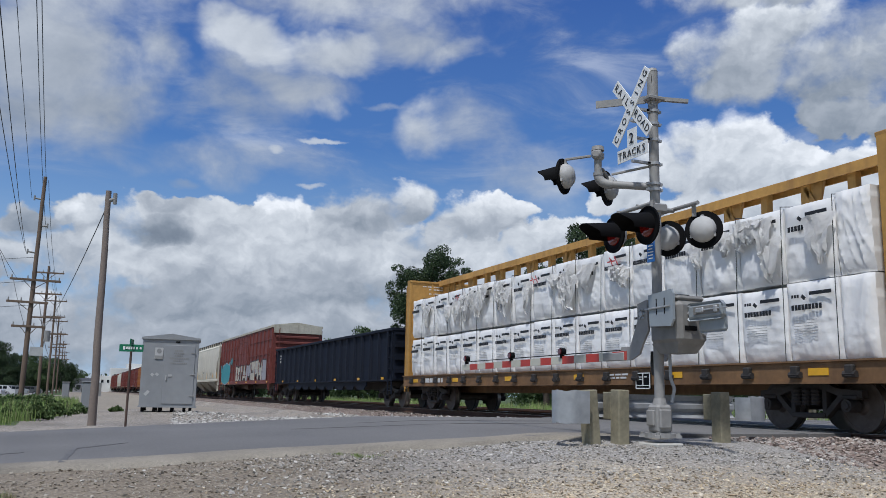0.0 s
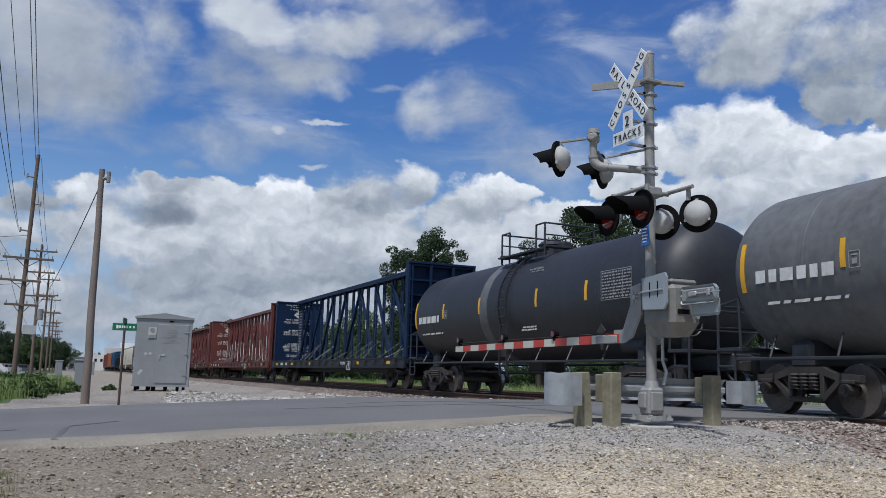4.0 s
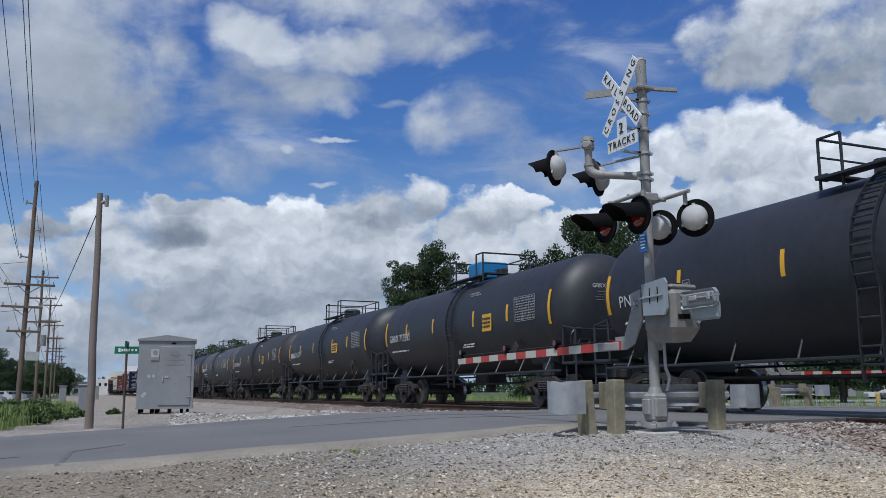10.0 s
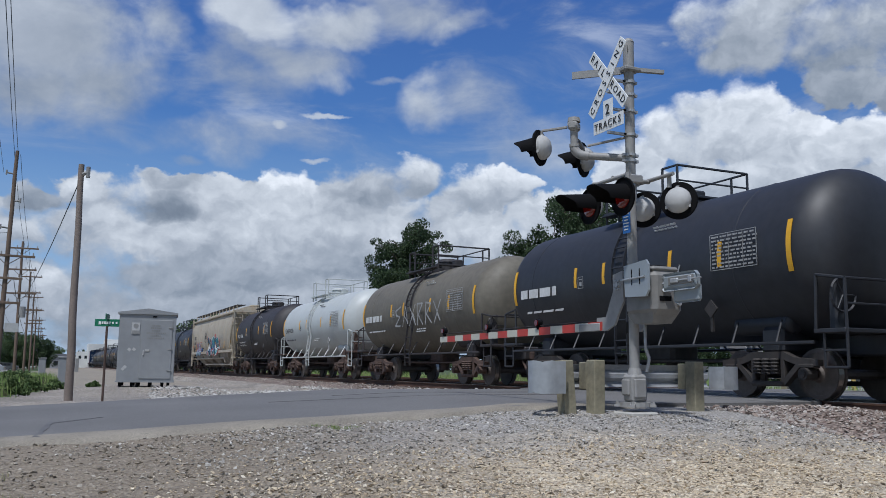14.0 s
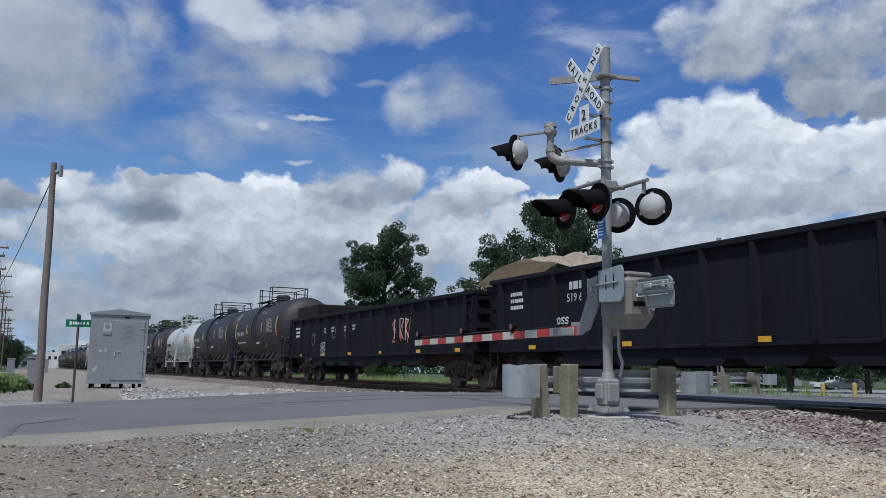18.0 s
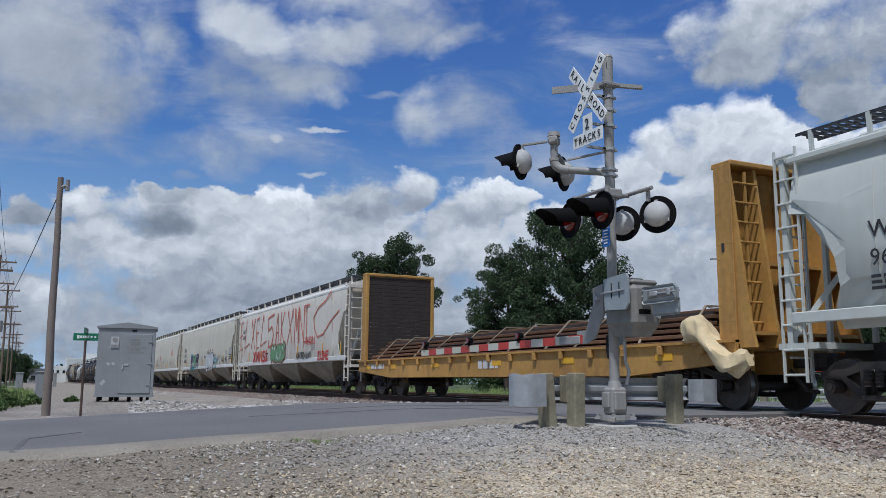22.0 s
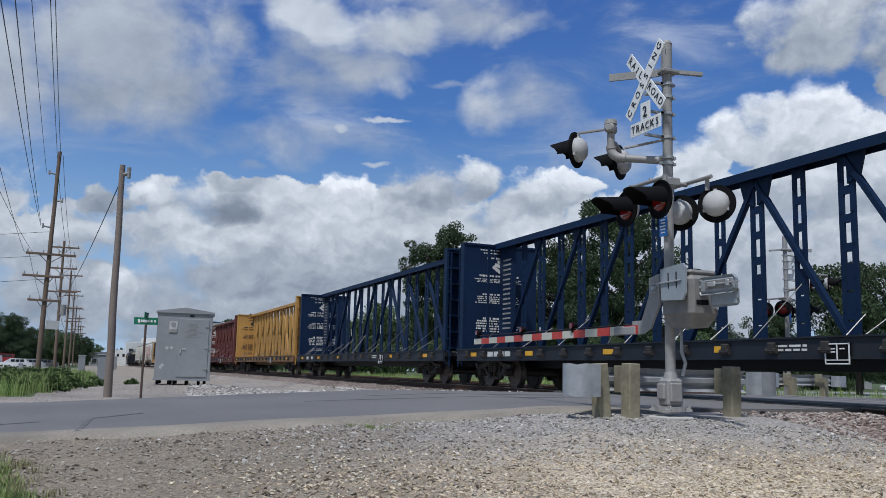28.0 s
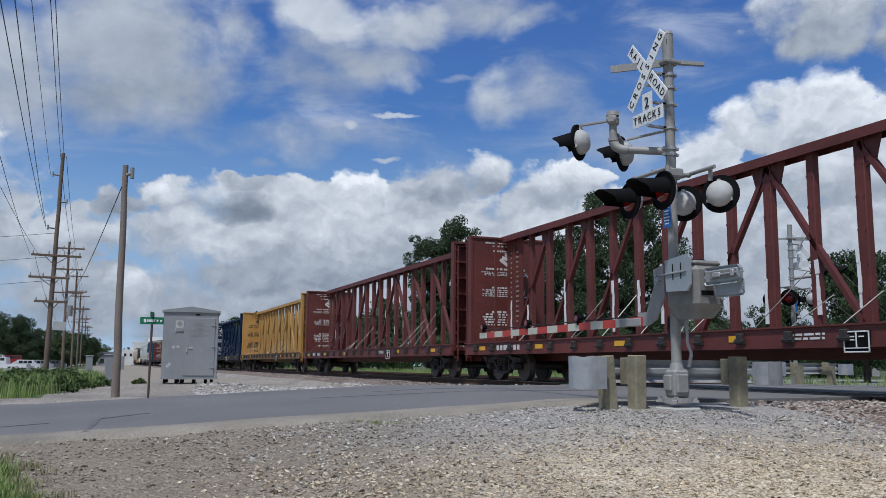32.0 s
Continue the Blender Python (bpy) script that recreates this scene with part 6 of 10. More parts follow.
def build_far():
    # pale stepped plant buildings far down the line
    b = thing("mill_building", Matrix.Translation((15.5, 292, -1)), "pale far-off mill building with a stepped roofline", "building")
    for x, y, w, d, h in ((0, 0, 9, 12, 8.0), (3.5, 4, 6, 10, 9.6), (-5.0, 2, 5, 10, 5.6), (7.5, 0, 6, 12, 6.5)):
        bm = bmesh.new()
        box(bm, (x, y, h / 2), (w, d, h), bevel=0.05)
        blk = part("block", bm, WALLWHITE, b)
        bm = bmesh.new()
        for k in range(3):
            box(bm, (x - w / 3 + k * w / 3, y - d / 2 - 0.02, h * 0.7), (w * 0.14, 0.08, 0.9))
        part("window", bm, GLASS, blk)
    # car park to the far side of the poles
    for i, (x, y, t, m, k, lab) in enumerate(((-10.2, 118, 80, WHITEPAINT, "pickup", "white parked pickup truck"), (-9.0, 127, 95, WHITEPAINT, "car", "white parked saloon car"), (-12.0, 132, 90, REDPAINT, "van", "dark red parked van"), (-7.6, 133, 85, SILVERPAINT, "car", "silver parked saloon car"), (-6.4, 150, 85, GREYPAINT, "car", "grey parked saloon car"), (-13.5, 124, 90, WHITEPAINT, "van", "white windowed parked van"))):
        vehicle(x, y, -0.7, t, m, k, lab)
    shed(-24, 165, -0.8, 5, 26, 12, 3.4, REDSIDING, ROOFDARK, "low red-sided shop building beyond the car park")
    shed(-9.0, 205, -0.8, 0, 9, 9, 3.4, WALLWHITE, ROOFDARK, "small white building far up the road", 3)
    shed(3.0, 240, -0.8, 0, 5, 6, 3.2, WALLGREY, ROOFDARK, "small grey trackside hut", 2)
    # beyond the tracks
    shed(135, 74, -0.9, -52, 22, 10, 3.6, WALLGREY, ROOFDARK, "low grey building beyond the crossing", 6)
    shed(112, 108, -0.9, -48, 14, 8, 3.0, WALLGREY, ROOFDARK, "low grey building behind the parked vehicles", 4)
    for i, (x, y, t, m, k, lab) in enumerate(((88, 84, 60, GREYPAINT, "van", "grey parked van beyond the tracks"), (80, 90, 55, SILVERPAINT, "pickup", "silver parked pickup truck"), (92, 76, 60, WHITEPAINT, "pickup", "white parked pickup truck"), (84, 68, 65, GREYPAINT, "car", "grey parked car beyond the tracks"), (86, 93, 50, REDPAINT, "car", "dark red parked car beyond the tracks"))):
        vehicle(x, y, -0.9, t, m, k, lab)
    # pale kerb strip, bollards
    bm = bmesh.new()
    box(bm, (0, 0, 0.0), (34, 0.5, 0.16), bevel=0.02)
    solid("kerb", bm, CONCRETE, Matrix.Translation((40, 27.0, -0.72)) @ Matrix.Rotation(radians(-40), 4, "Z"), "pale concrete kerb beyond the tracks", "kerb", kind="structure")
    for x, y in ((29.6, 25.0), (30.6, 24.3)):
        po = thing("bollard", Matrix.Translation((x, y, -0.75)), "yellow painted steel bollard post", "bollard", "yellow bollards")
        bm = bmesh.new()
        cyl(bm, (0, 0, 0), (0, 0, 1.0), 0.09, seg=12)
        ball(bm, (0, 0, 1.0), 0.09, 12, 8)
        part("post", bm, PALEYELLOW, po, smooth=True)
    # junction pedestals near the bare pole
    for x, y, h, m in ((0.62, 38.5, 1.2, BUNG), (-0.3, 60.0, 1.3, BUNG), (2.2, 95.0, 1.6, BUNG), (3.4, 120.0, 1.7, BOXGREY)):
        pd = thing("equipment_pedestal", Matrix.Translation((x, y, -0.45)), "small grey trackside equipment pedestal", "pedestal", "trackside pedestals")
        bm = bmesh.new()
        box(bm, (0, 0, h / 2), (0.42, 0.4, h), bevel=0.03)
        part("case", bm, m, pd)
        bm = bmesh.new()
        box(bm, (0, 0, h + 0.02), (0.5, 0.46, 0.06), bevel=0.015)
        part("lid", bm, m, pd)


REDSIDING = mat("dull red siding", (0.25, 0.07, 0.05), 0.7, 0, 0.1)
build_far()


# ---- freight cars ----
# A car's own space: y along the track (front of the train at +y), -x towards the road user, z = 0 on the rail tops.
CARS = []      # (car, place of its middle along the train)


def truck_meshes(tone):
    def side():
        bm = bmesh.new()
        top = [(-1.1, 0.57), (-1.1, 0.68), (-0.6, 0.72), (-0.36, 0.82), (0.36, 0.82), (0.6, 0.72), (1.1, 0.68), (1.1, 0.57), (0.62, 0.60), (0.3, 0.70), (-0.3, 0.70), (-0.62, 0.60)]
        loft(bm, [[(x, y, z) for y, z in top] for x in (-1.1, -0.97)])
        for s in (-1, 1):
            cyl(bm, (-1.19, s * 0.86, 0.44), (-0.95, s * 0.86, 0.44), 0.105, seg=12)
            cyl(bm, (-1.21, s * 0.86, 0.44), (-1.19, s * 0.86, 0.44), 0.06, seg=8)
            box(bm, (-1.03, s * 0.86, 0.575), (0.2, 0.3, 0.07), bevel=0.015)
            beam(bm, (-1.04, s * 0.70, 0.60), (-1.04, s * 0.34, 0.27), 0.12, 0.09)
            box(bm, (-1.04, s * 0.34, 0.53), (0.12, 0.09, 0.5), bevel=0.01)
        box(bm, (-1.04, 0, 0.27), (0.2, 0.72, 0.09), bevel=0.02)
        return mesh_of(bm, "side_frame", tone)

    def springs():
        bm = bmesh.new()
        loft(bm, [[(-1.13 + r * math.cos(a), r * math.sin(a), z) for a in [2 * math.pi * k / 10 for k in range(10)]] for r, z in [((0.085, 0.06)[i % 2], 0.44 + 0.03 * i) for i in range(10)]])
        return mesh_of(bm, "spring", tone)

    def wheels():
        bm = bmesh.new()
        cyl(bm, (-0.9, 0, 0.44), (0.9, 0, 0.44), 0.085, seg=10)
        for s in (-1, 1):
            cyl(bm, (s * 0.70, 0, 0.44), (s * 0.845, 0, 0.44), 0.425, seg=28)
            cyl(bm, (s * 0.67, 0, 0.44), (s * 0.70, 0, 0.44), 0.455, seg=28)
            loft(bm, [[(s * x, q * math.cos(a), 0.44 + q * math.sin(a)) for a in [2 * math.pi * k / 28 for k in range(28)]] for x, q in ((0.845, 0.425), (0.85, 0.36), (0.80, 0.33), (0.79, 0.22), (0.86, 0.13), (0.90, 0.11))])
        return mesh_of(bm, "wheelset", WHEEL, True, 30)

    def treads():
        bm = bmesh.new()
        for s in (1,):
            loft(bm, [[(s * x, r * math.cos(a), 0.44 + r * math.sin(a)) for a in [2 * math.pi * k / 28 for k in range(28)]] for x, r in ((0.72, 0.429), (0.83, 0.429), (0.83, 0.41), (0.72, 0.41))], caps=False)
        return mesh_of(bm, "wheel_tread", TREAD)

    def bolster():
        bm = bmesh.new()
        box(bm, (0, 0, 0.62), (2.0, 0.36, 0.26), bevel=0.03)
        cyl(bm, (0, 0, 0.7), (0, 0, 0.86), 0.2, seg=12)
        return mesh_of(bm, "bolster", tone)

    k = tone.name
    return [cached((n, k), f) for n, f in (("side", side), ("springs", springs), ("wheels", wheels), ("treads", treads), ("bolster", bolster))]


def truck(car, y, tone):
    side, springs, wheels, treads, bolster = truck_meshes(tone)
    tr = put("truck", bolster, car, Matrix.Translation((0, y, 0)))
    for m in (Matrix(), Matrix.Rotation(math.pi, 4, "Z")):
        put("side_frame", side, tr, m)
        for d in (-0.2, 0.0, 0.2):
            put("spring", springs, tr, m @ Matrix.Translation((0, d, 0)))
    for s in (-1, 1):
        put("wheelset", wheels, tr, Matrix.Translation((0, s * 0.86, 0)))
        for w in (0, math.pi):
            put("wheel_tread", treads, tr, Matrix.Translation((0, s * 0.86, 0)) @ Matrix.Rotation(w, 4, "Z"), "bright polished wheel rim")


def coupler(car, half, tone):
    def make():
        bm = bmesh.new()
        box(bm, (0, -0.28, 0.86), (0.2, 0.6, 0.2), bevel=0.03)
        box(bm, (0, 0.02, 0.86), (0.34, 0.26, 0.3), bevel=0.06)
        rod(bm, [(0.18, -0.45, 0.72), (0.2, -0.1, 0.36), (0.12, 0.1, 0.34)], 0.035)
        return mesh_of(bm, "coupler", tone)
    me = cached(("coupler", tone.name), make)
    put("coupler", me, car, Matrix.Translation((0, half - 0.14, 0)))
    put("coupler", me, car, Matrix.Translation((0, -half + 0.14, 0)) @ Matrix.Rotation(math.pi, 4, "Z"))


def strips(car, ys, x, z, h, w=0.1, name="reflective_strip", m=None, tilt=0.0):
    bm = bmesh.new()
    box(bm, (0, 0, 0), (0.008, w, h))
    me = cached(("strip", round(h, 2), round(w, 2), (m or YELLOWTAPE).name), lambda: mesh_of(bm, name, m or YELLOWTAPE))
    for y in ys:
        put(name, me, car, Matrix.Translation((x, y, z)) @ Matrix.Rotation(radians(tilt), 4, "Y"))


def bars(car, y, z, x, w, h, rows, material, name="stencil_block", tilt=0.0, seed=1, gap=0.45):
    """Writing too small to read: rows of short bars."""
    rng = random.Random(seed)
    bm = bmesh.new()
    rh = h / rows
    for i in range(rows):
        yy = w / 2
        zz = h / 2 - (i + 0.5) * rh
        while yy > -w / 2 + 0.04:
            ln = min(rng.uniform(0.08, 0.3) * max(w, 0.5), yy + w / 2)
            box(bm, (0, yy - ln / 2, zz), (0.006, ln, rh * (1 - gap)))
            yy -= ln + 0.05 * max(w, 0.4)
    ob = part(name, bm, material, car, m=Matrix.Translation((x, y, z)) @ Matrix.Rotation(radians(tilt), 4, "Y"))
    ob["kind"] = "stuff"


def ladder(bm, x, y, z0, z1, w=0.42, step=0.36, r=0.018, flat=0.0):
    for s in (-1, 1):
        beam(bm, (x, y + s * w / 2, z0), (x + flat, y + s * w / 2, z1), 0.05, 0.025)
    n = int((z1 - z0) / step)
    for i in range(n + 1):
        u = (i + 0.3) / (n + 0.6)
        z = z0 + (z1 - z0) * u
        cyl(bm, (x + flat * u, y - w / 2, z), (x + flat * u, y + w / 2, z), r, seg=6)


def start_car(name, label, group, q0, length):
    car = thing(name, Matrix(), label, "freight car", group)
    CARS.append((car, q0 - length / 2))
    return car


def paint_set(name, rgb, **kw):
    return cached(("mat", name), lambda: mat(name, rgb, **kw))


def tank_car(q0, length, m, label, radius=1.5, gear=STEEL, rail=None, mark="", mark_m=None, dome_m=None, ladder_side=True, axis=None, yellow=True, hazard=True, plates=True, seed=1, band=None, blue_box=None, patch=None, capacity=()):
    car = start_car("tank_car", label, "tank cars of the train", q0 + 0.7, length)
    rail = rail or m
    mark_m = mark_m or MARK
    axis = axis or 1.02 + radius
    half = length / 2
    bar = half - 0.6           # shell half length
    r = radius
    rng = random.Random(seed)

    def shell():
        bm = bmesh.new()
        rings = []
        hd = 0.80
        prof = [(-bar + hd * (1 - math.sin(radians(a))), r * math.cos(radians(a)) ** 0.62) for a in (87, 78, 66, 54, 42, 30, 18, 8, 0)]
        ys = prof + [(-bar * 0.55, r * 1.002), (-0.02, r * 1.012), (0.02, r * 1.012), (bar * 0.55, r * 1.002)] + [(-y, rr) for y, rr in prof[::-1]]
        for y, rr in ys:
            rings.append([(rr * math.cos(2 * math.pi * k / 48), y, axis + rr * math.sin(2 * math.pi * k / 48)) for k in range(48)])
        loft(bm, rings)
        return mesh_of(bm, "tank_shell", m, True, 50)
    put("tank_shell", shell(), car)
    # weld bands
    bm = bmesh.new()
    for y in (-bar * 0.62, -bar * 0.2, bar * 0.33, bar * 0.7):
        loft(bm, [[((r + dr) * math.cos(2 * math.pi * k / 48), y + dy, axis + (r + dr) * math.sin(2 * math.pi * k / 48)) for k in range(48)] for dy, dr in ((-0.03, 0.0), (-0.012, 0.009), (0.012, 0.009), (0.03, 0.0))], caps=False)
    part("weld_seam", bm, m, car, smooth=True)["kind"] = "stuff"
    if band:
        bm = bmesh.new()
        loft(bm, [[((r + dr) * math.cos(2 * math.pi * k / 48), y, axis + (r + dr) * math.sin(2 * math.pi * k / 48)) for k in range(48)] for y, dr in ((band[0], 0.004), (band[0], 0.014), (band[1], 0.014), (band[1], 0.004))], caps=False)
        part("shell_band", bm, band[2], car, band[3], smooth=True)
    # stub sills with platforms
    for s in (-1, 1):
        bm = bmesh.new()
        box(bm, (0, s * (half - 1.2), 0.93), (0.5, 1.7, 0.36), bevel=0.03)
        box(bm, (0, s * (half - 0.72), 1.13), (2.7, 0.62, 0.07), bevel=0.01)
        box(bm, (0, s * (half - 2.2), 1.02), (2.2, 0.5, 0.5), bevel=0.08)
        part("stub_sill", bm, gear if rail is WHITETANK else rail, car)
        bm = bmesh.new()
        for x in (-1.3, 1.3):
            rod(bm, [(x, s * (half - 0.42), 0.55), (x, s * (half - 0.42), 1.95), (x, s * (half - 0.98), 2.05), (x, s * (half - 1.02), 1.1)], 0.026)
            rod(bm, [(x, s * (half - 0.42), 0.55), (x, s * (half - 0.86), 0.55), (x, s * (half - 0.86), 1.1)], 0.022)
            rod(bm, [(x, s * (half - 0.42), 0.82), (x, s * (half - 0.86), 0.82)], 0.02)
        rod(bm, [(-1.3, s * (half - 0.42), 1.95), (1.3, s * (half - 0.42), 1.95)], 0.024)
        rod(bm, [(-1.3, s * (half - 0.42), 1.55), (1.3, s * (half - 0.42), 1.55)], 0.02)
        part("end_railing", bm, rail, car)
    # brake gear at the rear end
    bm = bmesh.new()
    box(bm, (-0.95, -half + 0.9, 1.55), (0.2, 0.16, 0.8), bevel=0.03)
    hb = part("hand_brake", bm, gear if rail is WHITETANK else rail, car)

    def brake_wheel():
        bm = bmesh.new()
        rings = [[((0.28 + 0.022 * math.cos(t)) * math.cos(a), 0.022 * math.sin(t), (0.28 + 0.022 * math.cos(t)) * math.sin(a)) for t in (0, 1.57, 3.14, 4.71)] for a in [2 * math.pi * k / 20 for k in range(21)]]
        loft(bm, rings, caps=False)
        for a in range(3):
            rod(bm, [(0, 0, 0), (0.28 * math.cos(2.1 * a), 0, 0.28 * math.sin(2.1 * a))], 0.015)
        return mesh_of(bm, "brake_wheel", gear if rail is WHITETANK else rail)
    put("brake_wheel", cached(("brake_wheel", rail.name), brake_wheel), hb, Matrix.Translation((-0.95, -half + 0.76, 1.72)))
    bm = bmesh.new()
    cyl(bm, (-0.85, -half + 1.9, 1.32), (-0.85, -half + 3.1, 1.32), 0.2, seg=14)
    ball(bm, (-0.85, -half + 1.9, 1.32), 0.2, 12, 8, (1, 0.5, 1))
    ball(bm, (-0.85, -half + 3.1, 1.32), 0.2, 12, 8, (1, 0.5, 1))
    part("air_reservoir", bm, rail, car, smooth=True)
    # side rail and its hangers
    for x in (-1.38, 1.38):
        bm = bmesh.new()
        rod(bm, [(x, -half + 1.0, 0.95), (x, half - 1.0, 0.95)], 0.03)
        for i in range(9):
            y = -half + 1.8 + i * (length - 3.6) / 8
            rod(bm, [(x, y, 0.95), (x * 0.80, y + 0.12, 1.36)], 0.022)
        part("side_handrail", bm, rail, car)
    # underside fittings
    bm = bmesh.new()
    box(bm, (0, 0.2, 0.86), (0.75, 0.9, 0.42), bevel=0.08)
    cyl(bm, (0, 0.2, 0.72), (0, 0.2, 0.42), 0.16, seg=12)
    rod(bm, [(-0.5, -half + 2.6, 0.66), (-0.5, half - 2.6, 0.7)], 0.03)
    rod(bm, [(0.3, -half + 2.6, 0.72), (0.3, half - 2.6, 0.66)], 0.04)
    part("outlet_valve", bm, gear, car)
    # ladder and top platform
    top = axis + r
    bm = bmesh.new()
    if ladder_side:
        for sx in (-1,):
            pts = []
            for a in range(0, 13):
                t = radians(200 - a * 8.3)
                pts.append(((r + 0.09) * math.cos(t), axis + (r + 0.09) * math.sin(t)))
            pts = [(-1.5, 0.55)] + [(-1.52, 1.1)] + pts
            for s in (-0.21, 0.21):
                for (x0, z0), (x1, z1) in zip(pts, pts[1:]):
                    beam(bm, (x0, s, z0), (x1, s, z1), 0.02, 0.06)
            for (x0, z0), (x1, z1) in zip(pts, pts[1:]):
                cyl(bm, (x1, -0.21, z1), (x1, 0.21, z1), 0.018, seg=6)
                if abs(z1 - z0) > 0.3:
                    cyl(bm, ((x0 + x1) / 2, -0.21, (z0 + z1) / 2), ((x0 + x1) / 2, 0.21, (z0 + z1) / 2), 0.018, seg=6)
        part("ladder", bm, rail, car)
    else:
        bm.free()
    bm = bmesh.new()
    pw, pl = 0.95, 1.25
    for c, sz in (((-pw, 0, top - 0.02), (0.28, 2 * pl, 0.05)), ((pw, 0, top - 0.02), (0.28, 2 * pl, 0.05)), ((0, pl, top + 0.05), (2 * pw, 0.26, 0.05)), ((0, -pl, top + 0.05), (2 * pw, 0.26, 0.05))):
        b2 = bmesh.new()
        box(b2, c, sz, bevel=0.008)
        part("platform_board", b2, rail, car)
    for e in (-1, 1):
        for x in (-pw, pw):
            for y in (e * pl, e * pl * 0.62):
                rod(bm, [(x, y, top - 0.2), (x, y, top + 0.70)], 0.028)
            rod(bm, [(x, e * pl * 0.62, top + 0.7), (x, e * pl, top + 0.7)], 0.026)
        rod(bm, [(-pw, e * pl, top + 0.7), (pw, e * pl, top + 0.7)], 0.026)
        rod(bm, [(-pw, e * pl, top + 0.38), (pw, e * pl, top + 0.38)], 0.02)
    rod(bm, [(pw, -pl, top + 0.7), (pw, pl, top + 0.7)], 0.022)
    part("platform_railing", bm, rail, car)["kind"] = "stuff"
    bm = bmesh.new()
    cyl(bm, (0, 0, top - 0.1), (0, 0, top + 0.3), 0.36, seg=18)
    cyl(bm, (0, 0, top + 0.3), (0, 0, top + 0.4), 0.4, 0.3, seg=18)
    cyl(bm, (0.0, 0.75, top - 0.08), (0.0, 0.75, top + 0.32), 0.16, seg=12)
    box(bm, (0, -0.72, top + 0.15), (0.3, 0.3, 0.34), bevel=0.04)
    part("manway", bm, dome_m or rail, car)
    if blue_box:
        bm = bmesh.new()
        box(bm, (-0.1, 0.1, top + 0.3), (1.0, 0.95, 0.55), bevel=0.05)
        part("valve_housing", bm, blue_box, car, "bright blue valve housing")
    # markings
    sx = -(r + 0.012)
    def onshell(y, ang, dr=0.014):
        t = radians(180 - ang)
        return Matrix.Translation(((r + dr) * math.cos(t), y, axis + (r + dr) * math.sin(t)))
    if yellow:
        ys = [bar - 0.72, bar * 0.58, bar * 0.22, -bar * 0.24, -bar * 0.56, -bar + 0.72] if length > 14 else [bar - 0.72, bar * 0.33, bar * 0.12, -bar * 0.3, -bar * 0.56, -bar + 0.72]
        for i, y in enumerate(ys):
            hh = 17 if i in (0, 5) else 9
            bm = bmesh.new()
            mid = 2 if i in (0, 5) else 3
            loft(bm, [[((r + dr) * math.cos(radians(180 - (mid - hh + k * hh / 4))), y + dy, axis + (r + dr) * math.sin(radians(180 - (mid - hh + k * hh / 4)))) for k in range(9)] for dy, dr in ((-0.05, 0.002), (-0.05, 0.015), (0.05, 0.015), (0.05, 0.002))], close=False)
            part("reflective_strip", bm, YELLOWTAPE, car)
    if mark:
        t = -6.0
        mm = Matrix.Translation(((-(r + 0.02)) * math.cos(radians(t)), bar - 1.15, axis + (r + 0.02) * math.sin(radians(t)))) @ Matrix(((0, 0, -1, 0), (-1, 0, 0, 0), (0, 1, 0, 0), (0, 0, 0, 1))) @ Matrix.Rotation(radians(-t), 4, "X")
        letters("reporting_mark", mark, 0.36 if length > 14 else 0.31, mark_m, car, mm)
        if mark.startswith("    "):
            # the owner's initials, as plain bars
            bm = bmesh.new()
            for k in range(4):
                box(bm, (0.08 + 0.2 * k, 0, 0), (0.145, 0.25, 0.004))
            part("owner_initial", bm, mark_m, car, m=mm)["kind"] = "stuff"
    else:
        bars(car, bar - 1.9, axis - 0.15, -(r + 0.01), 1.7, 0.26, 1, mark_m, "reporting_mark", seed=seed, gap=0.15)
    if capacity:
        for k, line in enumerate(capacity):
            t = -21.0 - 7.5 * k
            mm = Matrix.Translation(((-(r + 0.012)) * math.cos(radians(t)), bar - 1.35, axis + (r + 0.012) * math.sin(radians(t)))) @ Matrix(((0, 0, -1, 0), (-1, 0, 0, 0), (0, 1, 0, 0), (0, 0, 0, 1))) @ Matrix.Rotation(radians(-t), 4, "X")
            letters("capacity_line", line, 0.135, mark_m, car, mm)
    else:
        bars(car, bar - 2.1, axis - 0.56, -(r - 0.095), 1.7, 0.24, 2, MARKDIM if mark_m is MARK else mark_m, seed=seed + 3, tilt=22, gap=0.5)
    # small framed plate sign after the second strip
    bm = bmesh.new()
    py = (bar * 0.58 if length > 14 else bar * 0.33) - 0.22
    for dy, dz, w, h in ((0, 0.13, 0.2, 0.012), (0, -0.13, 0.2, 0.012), (0.1, 0, 0.012, 0.26), (-0.1, 0, 0.012, 0.26), (0, 0.07, 0.12, 0.02), (0, -0.03, 0.09, 0.09)):
        box(bm, (-(r + 0.008), py + dy, axis - 0.05 + dz), (0.006, w, h))
    part("plate_sign", bm, MARKDIM if mark_m is MARK else mark_m, car)["kind"] = "stuff"
    if plates:
        spec_panel(car, -bar + 2.0, axis + 0.12, -(r + 0.012), MARKDIM if mark_m is not MARKDARK else BOXGREY, seed + 5)
    bars(car, 0.9 - bar * 0.3, axis - 0.62, -(r - 0.12), 0.8, 0.34, 4, MARKDIM, seed=seed + 9, tilt=24)
    bars(car, -bar * 0.12 - 0.6, axis + 0.82, -(r - 0.22), 0.7, 0.22, 3, mark_m, seed=seed + 7, tilt=-34)
    if mark and seed > 9:
        # the mark again on the rear head
        letters("reporting_mark", mark.strip(), 0.15, mark_m, car, Matrix.Translation((-0.62, -bar + 0.046, axis + 0.55)) @ Matrix.Rotation(radians(-4.5), 4, "Z") @ Matrix(((1, 0, 0, 0), (0, 0, -1, 0), (0, 1, 0, 0), (0, 0, 0, 1))))
        bm = bmesh.new()
